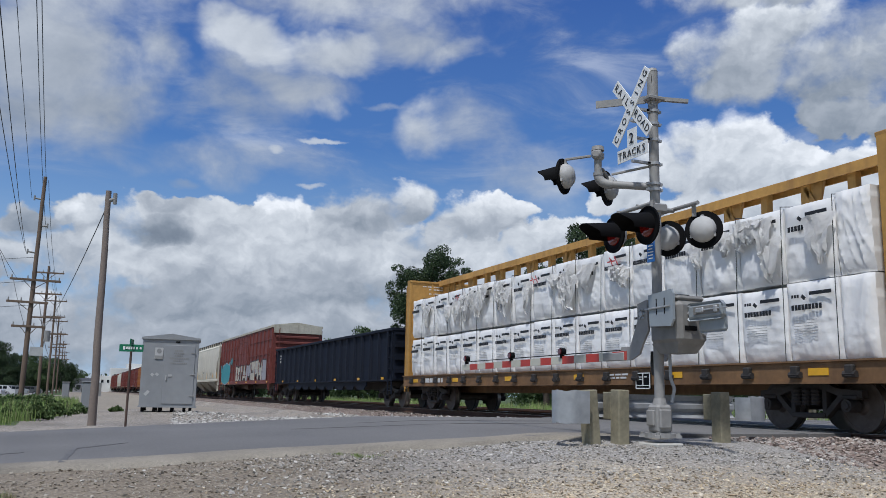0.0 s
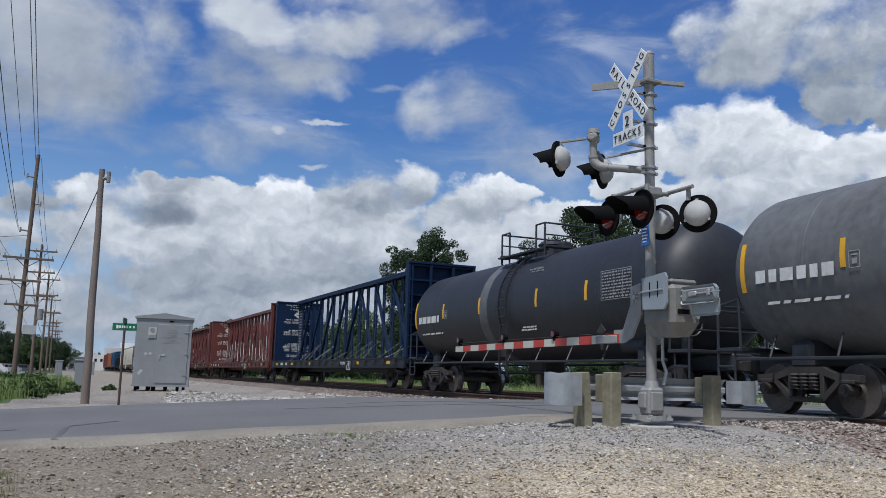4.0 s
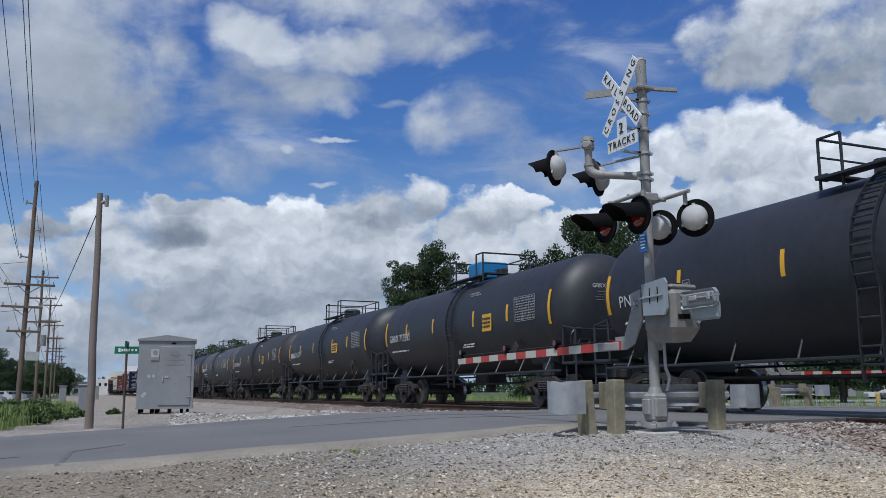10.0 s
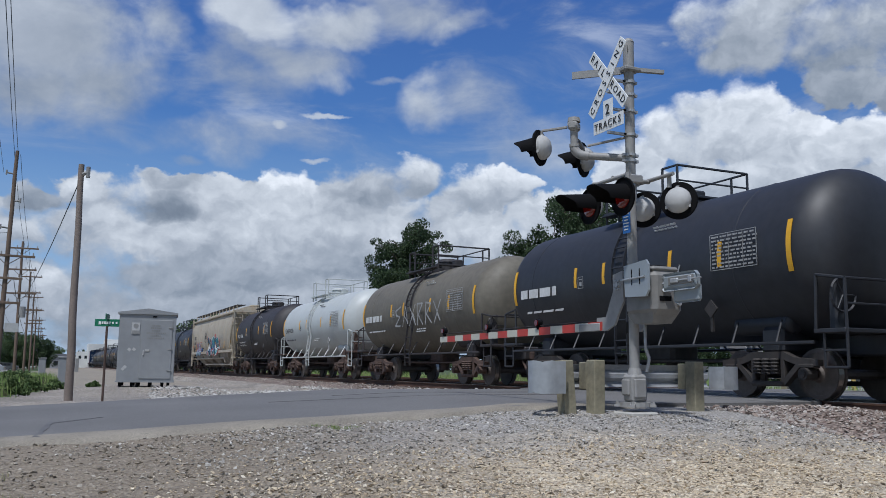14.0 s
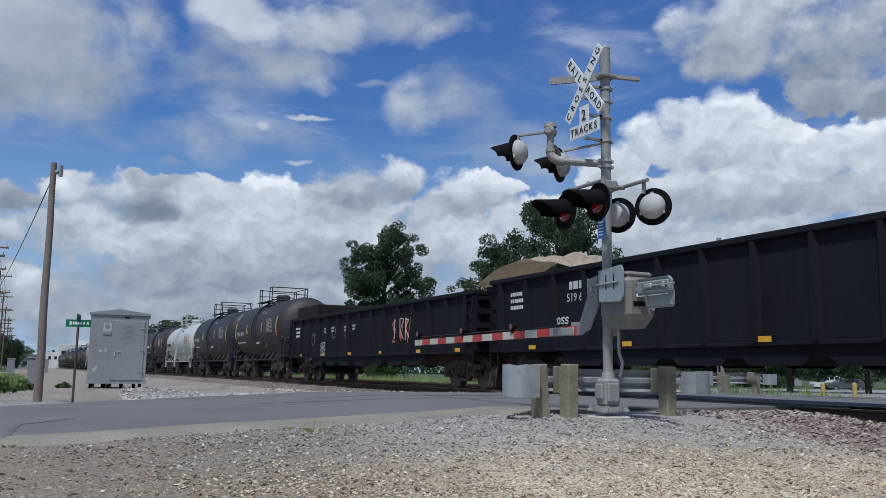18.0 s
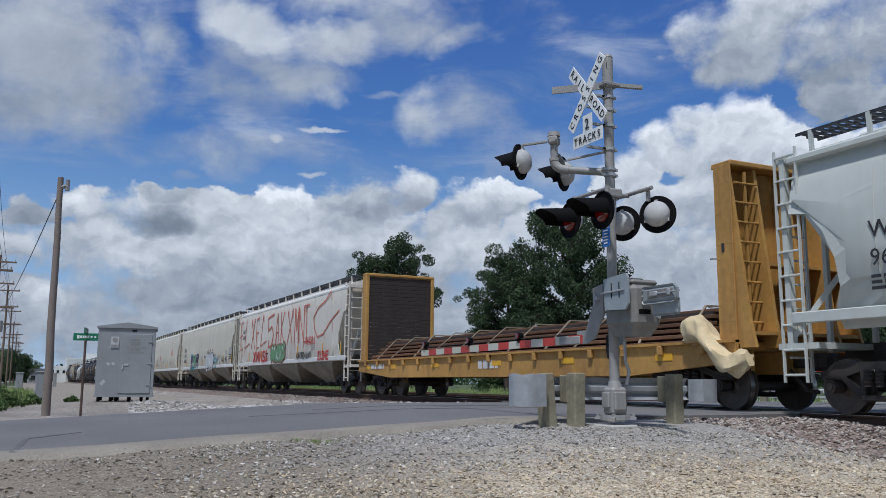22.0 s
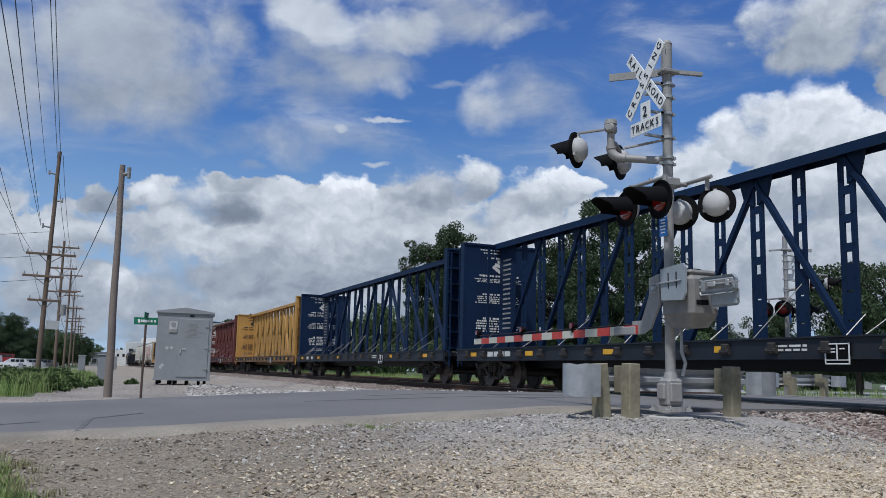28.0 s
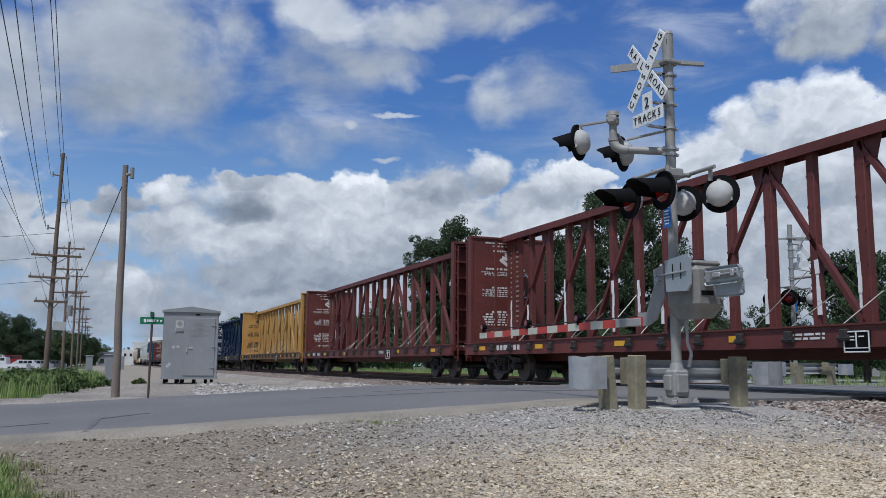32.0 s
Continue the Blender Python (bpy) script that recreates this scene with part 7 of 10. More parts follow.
        for k in range(4):
            box(bm, (-0.3 - 0.03 * k, -bar + 0.004, axis + 0.4 - 0.07 * k), (0.4 - 0.1 * (k % 2), 0.004, 0.012))
        part("stencil_block", bm, MARKDIM if mark_m is MARK else mark_m, car)["kind"] = "stuff"
    if patch:
        bm = bmesh.new()
        box(bm, (0, 0, 0), (0.012, patch[1], patch[2]), bevel=0.004)
        part("warning_panel", bm, YELLOWTAPE, car, "orange-yellow warning panel", m=Matrix.Translation((-(r + 0.012), patch[0], axis - 0.1)))
        bars(car, patch[0], axis - 0.1, -(r + 0.024), patch[1] * 0.85, patch[2] * 0.7, 3, MARKDARK, seed=seed + 2)
    if hazard:
        bm = bmesh.new()
        box(bm, (-1.42, -half + 3.3, 1.62), (0.03, 0.24, 0.24), rot=(45, 0, 0))
        beam(bm, (-1.4, -half + 3.3, 1.2), (-1.4, -half + 3.3, 1.5), 0.04, 0.06)
        part("placard", bm, MARKDIM if rail is WHITETANK else STEEL, car, "diamond placard on a bracket")
    for s in (-1, 1):
        truck(car, s * (half - 2.3), gear)
    coupler(car, half, gear)
    return car


def spec_panel(car, y, z, x, m, seed):
    """The stencilled data table: a thin frame with rows of tiny characters."""
    rng = random.Random(seed)
    bm = bmesh.new()
    w, h = 1.15, 0.66
    for c, s in (((0, 0, h / 2), (0.005, w, 0.012)), ((0, 0, -h / 2), (0.005, w, 0.012)), ((0, w / 2, 0), (0.005, 0.012, h)), ((0, -w / 2, 0), (0.005, 0.012, h)), ((0, 0.1, 0), (0.005, 0.008, h)), ((0, -0.25, 0), (0.005, 0.008, h))):
        box(bm, c, s)
    for i in range(9):
        zz = h / 2 - 0.05 - i * 0.07
        yy = w / 2 - 0.04
        while yy > -w / 2 + 0.06:
            ln = rng.uniform(0.03, 0.12)
            box(bm, (0, yy - ln / 2, zz), (0.005, ln, 0.03))
            yy -= ln + rng.uniform(0.02, 0.05)
    ob = part("specification_panel", bm, m, car, m=Matrix.Translation((x, y, z)))
    ob["kind"] = "stuff"


def side_text(car, y, z, x, text, size, m):
    letters("reporting_mark", text, size, m, car, side_frame(y, z, x))


GLYPHS = (
    ((-.4, 0, -.4, 1), (-.4, 1, .4, 1), (-.4, .5, .3, .5), (-.4, 0, .4, 0)),
    ((-.4, 0, -.4, 1), (-.4, 1, .4, 1), (-.4, .5, .25, .5)),
    ((.4, .95, -.3, 1), (-.4, .9, -.35, .55), (-.35, .5, .35, .5), (.4, .45, .35, .1), (.35, 0, -.4, .05)),
    ((-.4, 0, -.05, 1), (.05, 1, .4, 0), (-.2, .35, .2, .35)),
    ((-.4, 0, -.4, 1), (-.35, .95, .35, .05), (.4, 0, .4, 1)),
    ((-.4, 0, -.4, 1), (.4, 0, .4, 1), (-.4, .5, .4, .5)),
    ((-.4, 1, .4, 1), (0, 1, 0, 0)),
    ((-.35, .05, -.35, .95), (-.35, 1, .3, .9), (.38, .85, .38, .15), (.3, .05, -.35, 0)),
)


def dab(bm, p, q, width, x, th=0.003, taper=1.0):
    """A flat painted stroke on a car's side from p to q, both (y, z)."""
    d = Vector((q[0] - p[0], q[1] - p[1]))
    if d.length < 1e-4:
        return
    n = Vector((-d.y, d.x)).normalized() * width / 2
    pts = [(p[0] + n.x, p[1] + n.y), (q[0] + n.x * taper, q[1] + n.y * taper), (q[0] - n.x * taper, q[1] - n.y * taper), (p[0] - n.x, p[1] - n.y)]
    loft(bm, [[(xx, y, z) for y, z in pts] for xx in (x, x - th)])


def line_of(bm, pts, width, x, th=0.003):
    for k, (p, q) in enumerate(zip(pts, pts[1:])):
        e = Vector((q[0] - p[0], q[1] - p[1])).normalized() * width * 0.3
        dab(bm, (p[0] - e.x, p[1] - e.y), (q[0] + e.x, q[1] + e.y), width, x - 0.0004 * (k % 5), th)


def blob(bm, pts, x, th=0.003):
    loft(bm, [[(xx, y, z) for y, z in pts] for xx in (x, x - th)])


def graffiti(car, y0, y1, z0, z1, x, fills, line, n, seed, name="graffiti_letter", fat=0.40):
    """Big block letters sprayed on the side, each a part: thick strokes on a dark outline, with accents."""
    rng = random.Random(seed)
    w = (y0 - y1) / n
    h = z1 - z0
    back = bmesh.new()
    for i in range(n):
        c = y0 - w * (i + 0.5)
        g = GLYPHS[rng.randrange(len(GLYPHS))]
        sk = rng.uniform(-0.18, 0.18)
        t = fat * min(w, h)
        segs = []
        for a, b, cc, d in g:
            zb, zd = z0 + t * 0.6 + b * (h - t * 1.2), z0 + t * 0.6 + d * (h - t * 1.2)
            segs.append(((c - (a + sk * (b - .5)) * w * 0.95, zb + rng.uniform(-.05, .05) * h), (c - (cc + sk * (d - .5)) * w * 0.95, zd + rng.uniform(-.05, .05) * h)))
        bm = bmesh.new()
        for k, (p, q) in enumerate(segs):
            d = (Vector(q) - Vector(p)).normalized() * t * 0.42
            p2, q2 = (p[0] - d.x, p[1] - d.y), (q[0] + d.x, q[1] + d.y)
            dab(back, (p2[0] - d.x * .25, p2[1] - d.y * .25), (q2[0] + d.x * .25, q2[1] + d.y * .25), t * 1.4, x - 0.0005 * k)
            dab(bm, p2, q2, t * rng.uniform(0.85, 1.05), x - 0.005 - 0.0005 * k, taper=rng.uniform(0.75, 1.15))
        let = part(name, bm, fills[i % 2 if len(fills) > 1 and i % 5 == 3 else 0], car)
        if len(fills) > 1:
            bm = bmesh.new()
            for k in range(3):
                p, q = segs[rng.randrange(len(segs))]
                u = rng.uniform(0.1, 0.5)
                a1 = (p[0] + (q[0] - p[0]) * u, p[1] + (q[1] - p[1]) * u)
                b1 = (p[0] + (q[0] - p[0]) * (u + .4), p[1] + (q[1] - p[1]) * (u + .4))
                dab(bm, a1, b1, t * rng.uniform(0.25, 0.5), x - 0.0095 - 0.0006 * k)
            part("accent", bm, fills[1 + rng.randrange(len(fills) - 1)], let)
    part("sprayed_outline", back, line, car, "dark sprayed outline")["kind"] = "stuff"


STROKES = {
    "E": ([(.4, 1), (-.4, .95), (-.35, .0), (.4, .02)], [(-.38, .5), (.25, .52)]),
    "L": ([(-.1, 1.05), (-.35, .05), (.45, .2)],),
    "X": ([(-.4, 1), (.4, 0)], [(.4, 1), (-.4, 0)]),
    "5": ([(.5, 1.0), (-.4, .9), (-.35, .5), (.2, .62), (.45, .35), (.2, .02), (-.3, -.02), (-.2, .2)],),
    "A": ([(-.45, 0), (0, 1), (.4, 0)], [(-.25, .4), (.25, .4)]),
    "K": ([(-.3, 1), (-.3, 0)], [(.4, 1), (-.25, .5), (.45, 0)]),
    "M": ([(-.45, 0), (-.3, 1), (0, .35), (.3, 1), (.45, 0)],),
    "N": ([(-.4, 0), (-.4, 1), (.4, 0), (.4, 1)],),
    "I": ([(-.4, 1), (.4, 1)], [(0, 1), (0, 0)], [(-.45, 0), (.45, 0)]),
    "C": ([(.5, 1.2), (.2, 1.0), (-.22, .86), (-.42, .62), (-.4, .32), (-.2, .08), (.1, .14), (.5, .42), (.9, .66)],),
    "Z": ([(-.4, 1), (.4, 1), (-.4, 0), (.4, 0)],),
    "S": ([(.4, .95), (-.3, 1), (-.3, .55), (.35, .45), (.3, .02), (-.4, .05)],),
}


OUTLINES = {
    "R": ([(-.35, 0), (-.35, 1), (.15, 1.0), (.38, .80), (.2, .54), (-.3, .5)], [(-.05, .5), (.42, -.06)]),
    "I": ([(0, 0), (.05, .8)], [(.07, 1.0), (.08, 1.02)]),
    "N": ([(-.38, 0), (-.32, 1), (.34, .02), (.4, 1.05)],),
    "K": ([(-.36, 0), (-.3, 1.02)], [(.42, 1.0), (-.2, .5), (.45, -.04)]),
    "G": ([(.4, .86), (.05, 1.0), (-.34, .72), (-.36, .28), (0, 0), (.38, .2), (.36, .46), (.05, .45)],),
    "D": ([(-.34, 0), (-.34, 1), (.12, .98), (.4, .52), (.12, .02), (-.34, 0)],),
    "O": ([(-.02, 1), (-.34, .76), (-.36, .26), (0, 0), (.35, .24), (.35, .76), (-.02, 1)],),
    "T": ([(-.48, .98), (.48, 1.0)], [(0, .98), (-.02, 0)]),
    "E": ([(.4, 1), (-.34, .98), (-.36, .02), (.42, 0)], [(-.34, .52), (.24, .54)]),
    "S": ([(.38, .88), (0, 1), (-.36, .84), (-.28, .6), (.28, .44), (.36, .16), (0, 0), (-.42, .12)],),
    "H": ([(-.38, 0), (-.36, 1)], [(.38, 0), (.4, 1)], [(-.37, .5), (.39, .52)]),
    "W": ([(-.46, 1), (-.26, 0), (0, .7), (.26, 0), (.48, 1)],),
}


def throw_up(car, text, y0, y1, z0, z1, side, fill, edge, halo=None, glint=None, fat=0.3, rim=0.075, lean=0.12, bounce=0.08, seed=1, shift=0.0):
    """A sprayed word: bent fat strokes with an even rim, over a ragged cloud of colour. side: how far out the car's side stands at a height."""
    rng = random.Random(seed)
    w, h = (y0 - y1) / len(text), z1 - z0

    def dot(bm, p, rad, off, k=10):
        loft(bm, [[(-(side(p[1] + rad * math.sin(a)) + off + e), p[0] + rad * math.cos(a), p[1] + rad * math.sin(a)) for a in [2 * math.pi * j / k for j in range(k)]] for e in (0, 0.002)])

    def sweep(bm, pts, rad, off):
        for p, q in zip(pts, pts[1:]):
            p, q = Vector(p), Vector(q)
            n = max(1, int((q - p).length / 0.22))
            d = (q - p).normalized()
            v = Vector((-d.y, d.x)) * rad
            lift = off + 0.00025 * len(bm.verts) / 40
            loft(bm, [[(-(side(c[1]) + lift + e), c[0], c[1]) for e, c in ((0, a + v), (0, a - v), (0.002, a - v), (0.002, a + v))] for a in [p.lerp(q, k / n) for k in range(n + 1)]])
        for i, p in enumerate(pts):
            dot(bm, p, rad, off + 0.0028 + 0.00012 * i)

    if halo:
        bm = bmesh.new()
        for i in range(len(text) * 5):
            dot(bm, (rng.uniform(y1 - 0.1 * w, y0 + 0.15 * w), z0 + h * rng.choice((rng.uniform(-.05, .3), rng.uniform(0.6, 1.06)))), h * rng.uniform(0.10, 0.24), 0.004 + 0.0002 * (i % 7), 9)
        part("sprayed_cloud", bm, halo, car, "hazy cloud of spray behind the letters")["kind"] = "stuff"
    for i, ch in enumerate(text):
        c = y0 - w * (i + 0.5)
        lift = bounce * h * rng.uniform(-1, 1)
        t = fat * min(w, h) * rng.uniform(0.92, 1.08) / 2
        lines = [[(c - (u + lean * (v - .5)) * w * 0.86 + rng.uniform(-.02, .02) * w, z0 + t + lift + v * (h - 2 * t)) for u, v in st] for st in OUTLINES[ch]]
        bm = bmesh.new()
        for st in lines:
            sweep(bm, st, t, 0.014 + shift + 0.0009 * (i % 2))
        let = part("graffiti_letter", bm, fill[i % len(fill)], car)
        bm = bmesh.new()
        for st in lines:
            sweep(bm, st, t + rim, 0.008 + shift + 0.0009 * (i % 2))
        part("sprayed_outline", bm, edge, let)
        if glint:
            bm = bmesh.new()
            st = lines[0]
            k = rng.randrange(len(st) - 1)
            a, b = Vector(st[k]), Vector(st[k + 1])
            sweep(bm, [tuple(a.lerp(b, 0.15)), tuple(a.lerp(b, 0.62))], t * 0.42, 0.021 + shift)
            part("accent", bm, glint, let)


def badge(car, y, z, rad, x):
    """A round company mark, drawn plain: ring, pale field, dark hill."""
    bm = bmesh.new()
    line_of(bm, [(y + rad * math.cos(2 * math.pi * a / 28), z + rad * math.sin(2 * math.pi * a / 28)) for a in range(29)], rad * 0.07, x)
    line_of(bm, [(y + rad * 0.6 * math.cos(math.pi * a / 16), z - 0.1 * rad + rad * 0.6 * math.sin(math.pi * a / 16)) for a in range(17)], rad * 0.06, x)
    for k in range(9):
        a = math.pi * (k + 0.5) / 9
        dab(bm, (y + rad * 0.72 * math.cos(a), z - 0.1 * rad + rad * 0.72 * math.sin(a)), (y + rad * 0.9 * math.cos(a), z - 0.1 * rad + rad * 0.9 * math.sin(a)), rad * 0.13, x - 0.002)
    for k in range(5):
        dab(bm, (y + rad * (0.42 - 0.2 * k), z - 0.1 * rad), (y + rad * (0.42 - 0.2 * k), z + rad * (0.12 + 0.1 * (k % 3))), rad * 0.13, x - 0.002)
    dab(bm, (y + rad * 0.8, z - 0.3 * rad), (y - rad * 0.8, z - 0.3 * rad), rad * 0.16, x - 0.002)
    part("company_badge", bm, MARKDARK, car, "round dark company badge")


def tall_letters(car, text, ys, z0, z1, x, m, width, seed, name="graffiti_letter", drips=0):
    """Thin-stroked sprayed letters, each a part, with a few runs of paint below the strokes."""
    rng = random.Random(seed)
    for ch, (a, b) in zip(text, ys):
        bm = bmesh.new()
        c, w = (a + b) / 2, a - b
        for st in STROKES[ch]:
            pts = [(c - u * w + rng.uniform(-.04, .04) * w, z0 + (z1 - z0) * v) for u, v in st]
            line_of(bm, pts, width * rng.uniform(0.85, 1.15), x)
            for k in range(drips):
                p, q = pts[rng.randrange(len(pts) - 1)], pts[-1]
                u = rng.random()
                yy, zz = p[0] + (q[0] - p[0]) * u * 0.3, p[1] - 0.02
                dab(bm, (yy, zz), (yy, max(z0 - 0.3, zz - rng.uniform(0.15, 0.5))), 0.018, x - 0.003)
        part(name, bm, m, car)


def scrawl(car, y0, y1, z0, z1, x, m, n, seed, width=0.06, name="scrawl"):
    rng = random.Random(seed)
    bm = bmesh.new()
    w = (y0 - y1) / n
    for i in range(n):
        c = y0 - w * (i + 0.5)
        shape = rng.choice(([(-.4, 0), (-.4, 1), (.3, .9), (-.3, .5), (.4, 0)], [(.4, 1), (-.4, .9), (-.3, .5), (.3, .5), (-.4, .05), (.4, 0)], [(-.4, 1), (0, 0), (.4, 1)], [(-.4, 0), (0, 1), (.4, 0), (.2, .4), (-.2, .4)], [(-.4, 1), (.4, 0), (0, .5), (-.4, 0), (.4, 1)]))
        p = [(c - a * w * 0.9 + rng.uniform(-.06, .06) * w, z0 + (z1 - z0) * min(1, max(0, b + rng.uniform(-.12, .12)))) for a, b in shape]
        line_of(bm, p, width * rng.uniform(0.7, 1.2), x - 0.002)
    part(name, bm, m, car)["kind"] = "stuff"


def sprayed_field(car, y0, y1, z0, z1, x, white, line, accent, n, seed, ribs):
    """Huge swollen letters that run together along the side; the posts under them carry the same paint."""
    rng = random.Random(seed)
    w = (y0 - y1) / n
    inside = lambda pts, y, z: all((pts[k][0] - pts[k - 1][0]) * (z - pts[k - 1][1]) - (pts[k][1] - pts[k - 1][1]) * (y - pts[k - 1][0]) >= 0 for k in range(len(pts)))
    tops = []
    dark_shapes, light_shapes, hot_shapes = [], [], []
    back = bmesh.new()
    for i in range(n):
        c = y0 - w * (i + 0.5)
        top = z1 + rng.uniform(-0.28, 0.16)
        hw = w * rng.uniform(0.50, 0.60)
        sk = rng.uniform(-0.22, 0.12) * w
        pts = []
        for k in range(14):
            a = 2 * math.pi * k / 14
            ca, sa = math.cos(a), math.sin(a)
            u = math.copysign(abs(ca) ** 0.45, ca) * hw
            v = math.copysign(abs(sa) ** 0.4, sa)
            zz = (z0 + top) / 2 + v * (top - z0) / 2
            pts.append((c - u + sk * v * -1, zz))
        pts = pts[::-1]
        bm = bmesh.new()
        blob(bm, pts, x - 0.004 - 0.0006 * (i % 3))
        let = part("graffiti_letter", bm, white, car)
        light_shapes.append(pts)
        big = [(c + (y - c) * 1.09, (z0 + top) / 2 + (z - (z0 + top) / 2) * 1.07) for y, z in pts]
        blob(back, big, x - 0.0004 * (i % 3))
        # dark gaps and counters with orange cores
        bm, bo = bmesh.new(), bmesh.new()
        for k in range(rng.choice((2, 3, 3))):
            yy = c + rng.uniform(-0.42, 0.42) * w
            zb = rng.choice((z0 - 0.05, z0 + 0.45 * (top - z0)))
            hh = rng.uniform(0.3, 0.62) * (top - z0)
            ww = rng.uniform(0.08, 0.22) * w
            q = [(yy + ww, zb), (yy - ww * 0.9, zb + 0.03), (yy - ww * rng.uniform(0.1, 0.9), zb + hh), (yy + ww * rng.uniform(0.2, 1.0), zb + hh * rng.uniform(0.75, 1.05))]
            q = q[::-1]
            blob(bm, q, x - 0.0075 - 0.0006 * k)
            dark_shapes.append(q)
            if rng.random() < 0.5:
                o = [(yy + (a - yy) * 0.62 - 0.08, zb + 0.18 * hh + (b - zb) * 0.7) for a, b in q]
                blob(bo, o, x - 0.011 - 0.0006 * k)
                hot_shapes.append(o)
        yy = c - w * 0.5
        line_of(bm, [(yy + 0.1 * w, z0), (yy - sk * 0.3, (z0 + top) / 2), (yy + rng.uniform(-.1, .1), top - 0.1)], rng.uniform(0.05, 0.1), x - 0.0065)
        part("counter", bm, line, let)
        if len(bo.verts):
            part("accent", bo, accent, let)
        else:
            bo.free()
    part("sprayed_outline", back, line, car, "black sprayed outline")["kind"] = "stuff"
    sets = {}
    for y in ribs:
        k = 0
        while z0 - 0.02 + 0.12 * k < z1 + 0.2:
            z = z0 + 0.04 + 0.12 * k
            k += 1
            mm = accent if any(inside(p, y, z) for p in hot_shapes) else line if any(inside(p, y, z) for p in dark_shapes) else white if any(inside(p, y, z) for p in light_shapes) else None
            if mm:
                b = sets.setdefault(mm.name, (mm, bmesh.new()))[1]
                box(b, (x - 0.03, y, z), (0.06, 0.09, 0.121))
    for nm, (mm, b) in sets.items():
        part("painted_post", b, mm, car)["kind"] = "stuff"


def centerbeam_car(q0, length, m, label, gear=STEEL, load=False, style=0, seed=1, text_m=None, deck_m=None, sill_mark=""):
    car = start_car("centerbeam_flat_car", label, "centre-beam lumber cars of the train", q0, length)
    half = length / 2
    deck = half - 0.62
    rng = random.Random(seed)
    text_m = text_m or MARK
    bm = bmesh.new()
    box(bm, (0, 0, 1.02), (2.7, 2 * deck, 0.14), bevel=0.01)
    box(bm, (0, 0, 0.80), (0.5, 2 * deck - 0.4, 0.4))
    for i in range(15):
        box(bm, (0, -deck + 0.8 + i * (2 * deck - 1.6) / 14, 0.93), (2.6, 0.14, 0.16))
    part("deck", bm, deck_m or m, car)
    for x in (-1.38, 1.38):
        bm = bmesh.new()
        box(bm, (x, 0, 0.97), (0.10, 2 * deck, 0.34), bevel=0.01)
        box(bm, (x, 0, 1.15), (0.18, 2 * deck, 0.03))
        box(bm, (x, 0, 0.80), (0.16, 2 * deck, 0.03))
        part("side_sill", bm, deck_m or m, car)
        def winch():
            bm = bmesh.new()
            box(bm, (0.09, 0, 0.98), (0.1, 0.16, 0.2), bevel=0.02)
            cyl(bm, (0.09, -0.12, 0.93), (0.09, 0.12, 0.93), 0.055, seg=8)
            return mesh_of(bm, "winch", gear)
        wm = cached(("winch", gear.name), winch)
        for i in range(18):
            put("winch", wm, car, Matrix.Translation((x, -deck + 0.9 + i * (2 * deck - 1.8) / 17, 0)) @ Matrix.Rotation(0 if x > 0 else math.pi, 4, "Z"))
    # bulkheads
    for s in (-1, 1):
        y = s * (deck - 0.12)
        inner = y - s * 0.1
        bm = bmesh.new()
        box(bm, (0, 0, 2.87), (2.66, 0.03, 3.48))
        bh = put("bulkhead", cached(("bh_plate", m.name), lambda: mesh_of(bm, "bulkhead", m)), car, Matrix.Translation((0, inner, 0)))
        bm2 = bmesh.new()
        box(bm2, (0, 0, 2.87), (0.1, 0.26, 3.52), bevel=0.01)
        me = cached(("bh_post", m.name), lambda: mesh_of(bm2, "bulkhead_post", m))
        for x in (-1.31, -0.45, 0.45, 1.31):
            put("bulkhead_post", me, bh, Matrix.Translation((x, s * 0.1, 0)))
        bm3 = bmesh.new()
        box(bm3, (0, 0, 0), (2.58, 0.16, 0.07))
        me = cached(("bh_rib", m.name), lambda: mesh_of(bm3, "bulkhead_rib", m))
        for k in range(7):
            put("bulkhead_rib", me, bh, Matrix.Translation((0, s * 0.11, 1.25 + k * 0.55)))
        bm4 = bmesh.new()
        box(bm4, (0, 0, 4.64), (2.72, 0.3, 0.08), bevel=0.01)
        put("bulkhead_cap", cached(("bh_cap", m.name), lambda: mesh_of(bm4, "bulkhead_cap", m)), bh, Matrix.Translation((0, s * 0.1, 0)))
        bm = bmesh.new()
        ladder(bm, -1.28, s * (deck + 0.06), 0.6, 4.5, 0.36, 0.42)
        part("ladder", bm, m, car)
    # warning lettering on the front bulkhead's inner face
    fy = deck - 0.12 - 0.1 - 0.022
    rows = [(4.48, 0.75, 0.07, 1), (4.38, 0.55, 0.07, 1), (4.22, 0.5, 0.1, 1), (3.62, 0.75, 0.1, 1), (3.46, 0.9, 0.14, 3), (3.0, 0.6, 0.09, 1), (2.82, 0.85, 0.26, 4), (2.2, 0.55, 0.12, 1), (1.95, 0.85, 0.42, 5), (1.5, 0.6, 0.16, 2)]
    bm = bmesh.new()
    for z, w, h, n in rows:
        for i in range(n):
            xx = -w * rng.uniform(0.8, 1.0)
            while xx < w * rng.uniform(0.8, 0.95):
                ln = rng.uniform(0.03, 0.09) * (1.0 + h / n * 3)
                box(bm, (min(xx + ln / 2, w) - 0.1, 0, z + h / 2 - (i + 0.5) * h / n), (ln, 0.006, h / n * rng.uniform(0.5, 0.66)))
                xx += ln + rng.choice((0.02, 0.02, 0.06))
    for k in range(3):
        box(bm, (-0.15 + 0.06 * k, 0, 3.85 + 0.13 * k), (0.34 - 0.08 * k, 0.006, 0.11), rot=(0, 35 - 20 * k, 0))
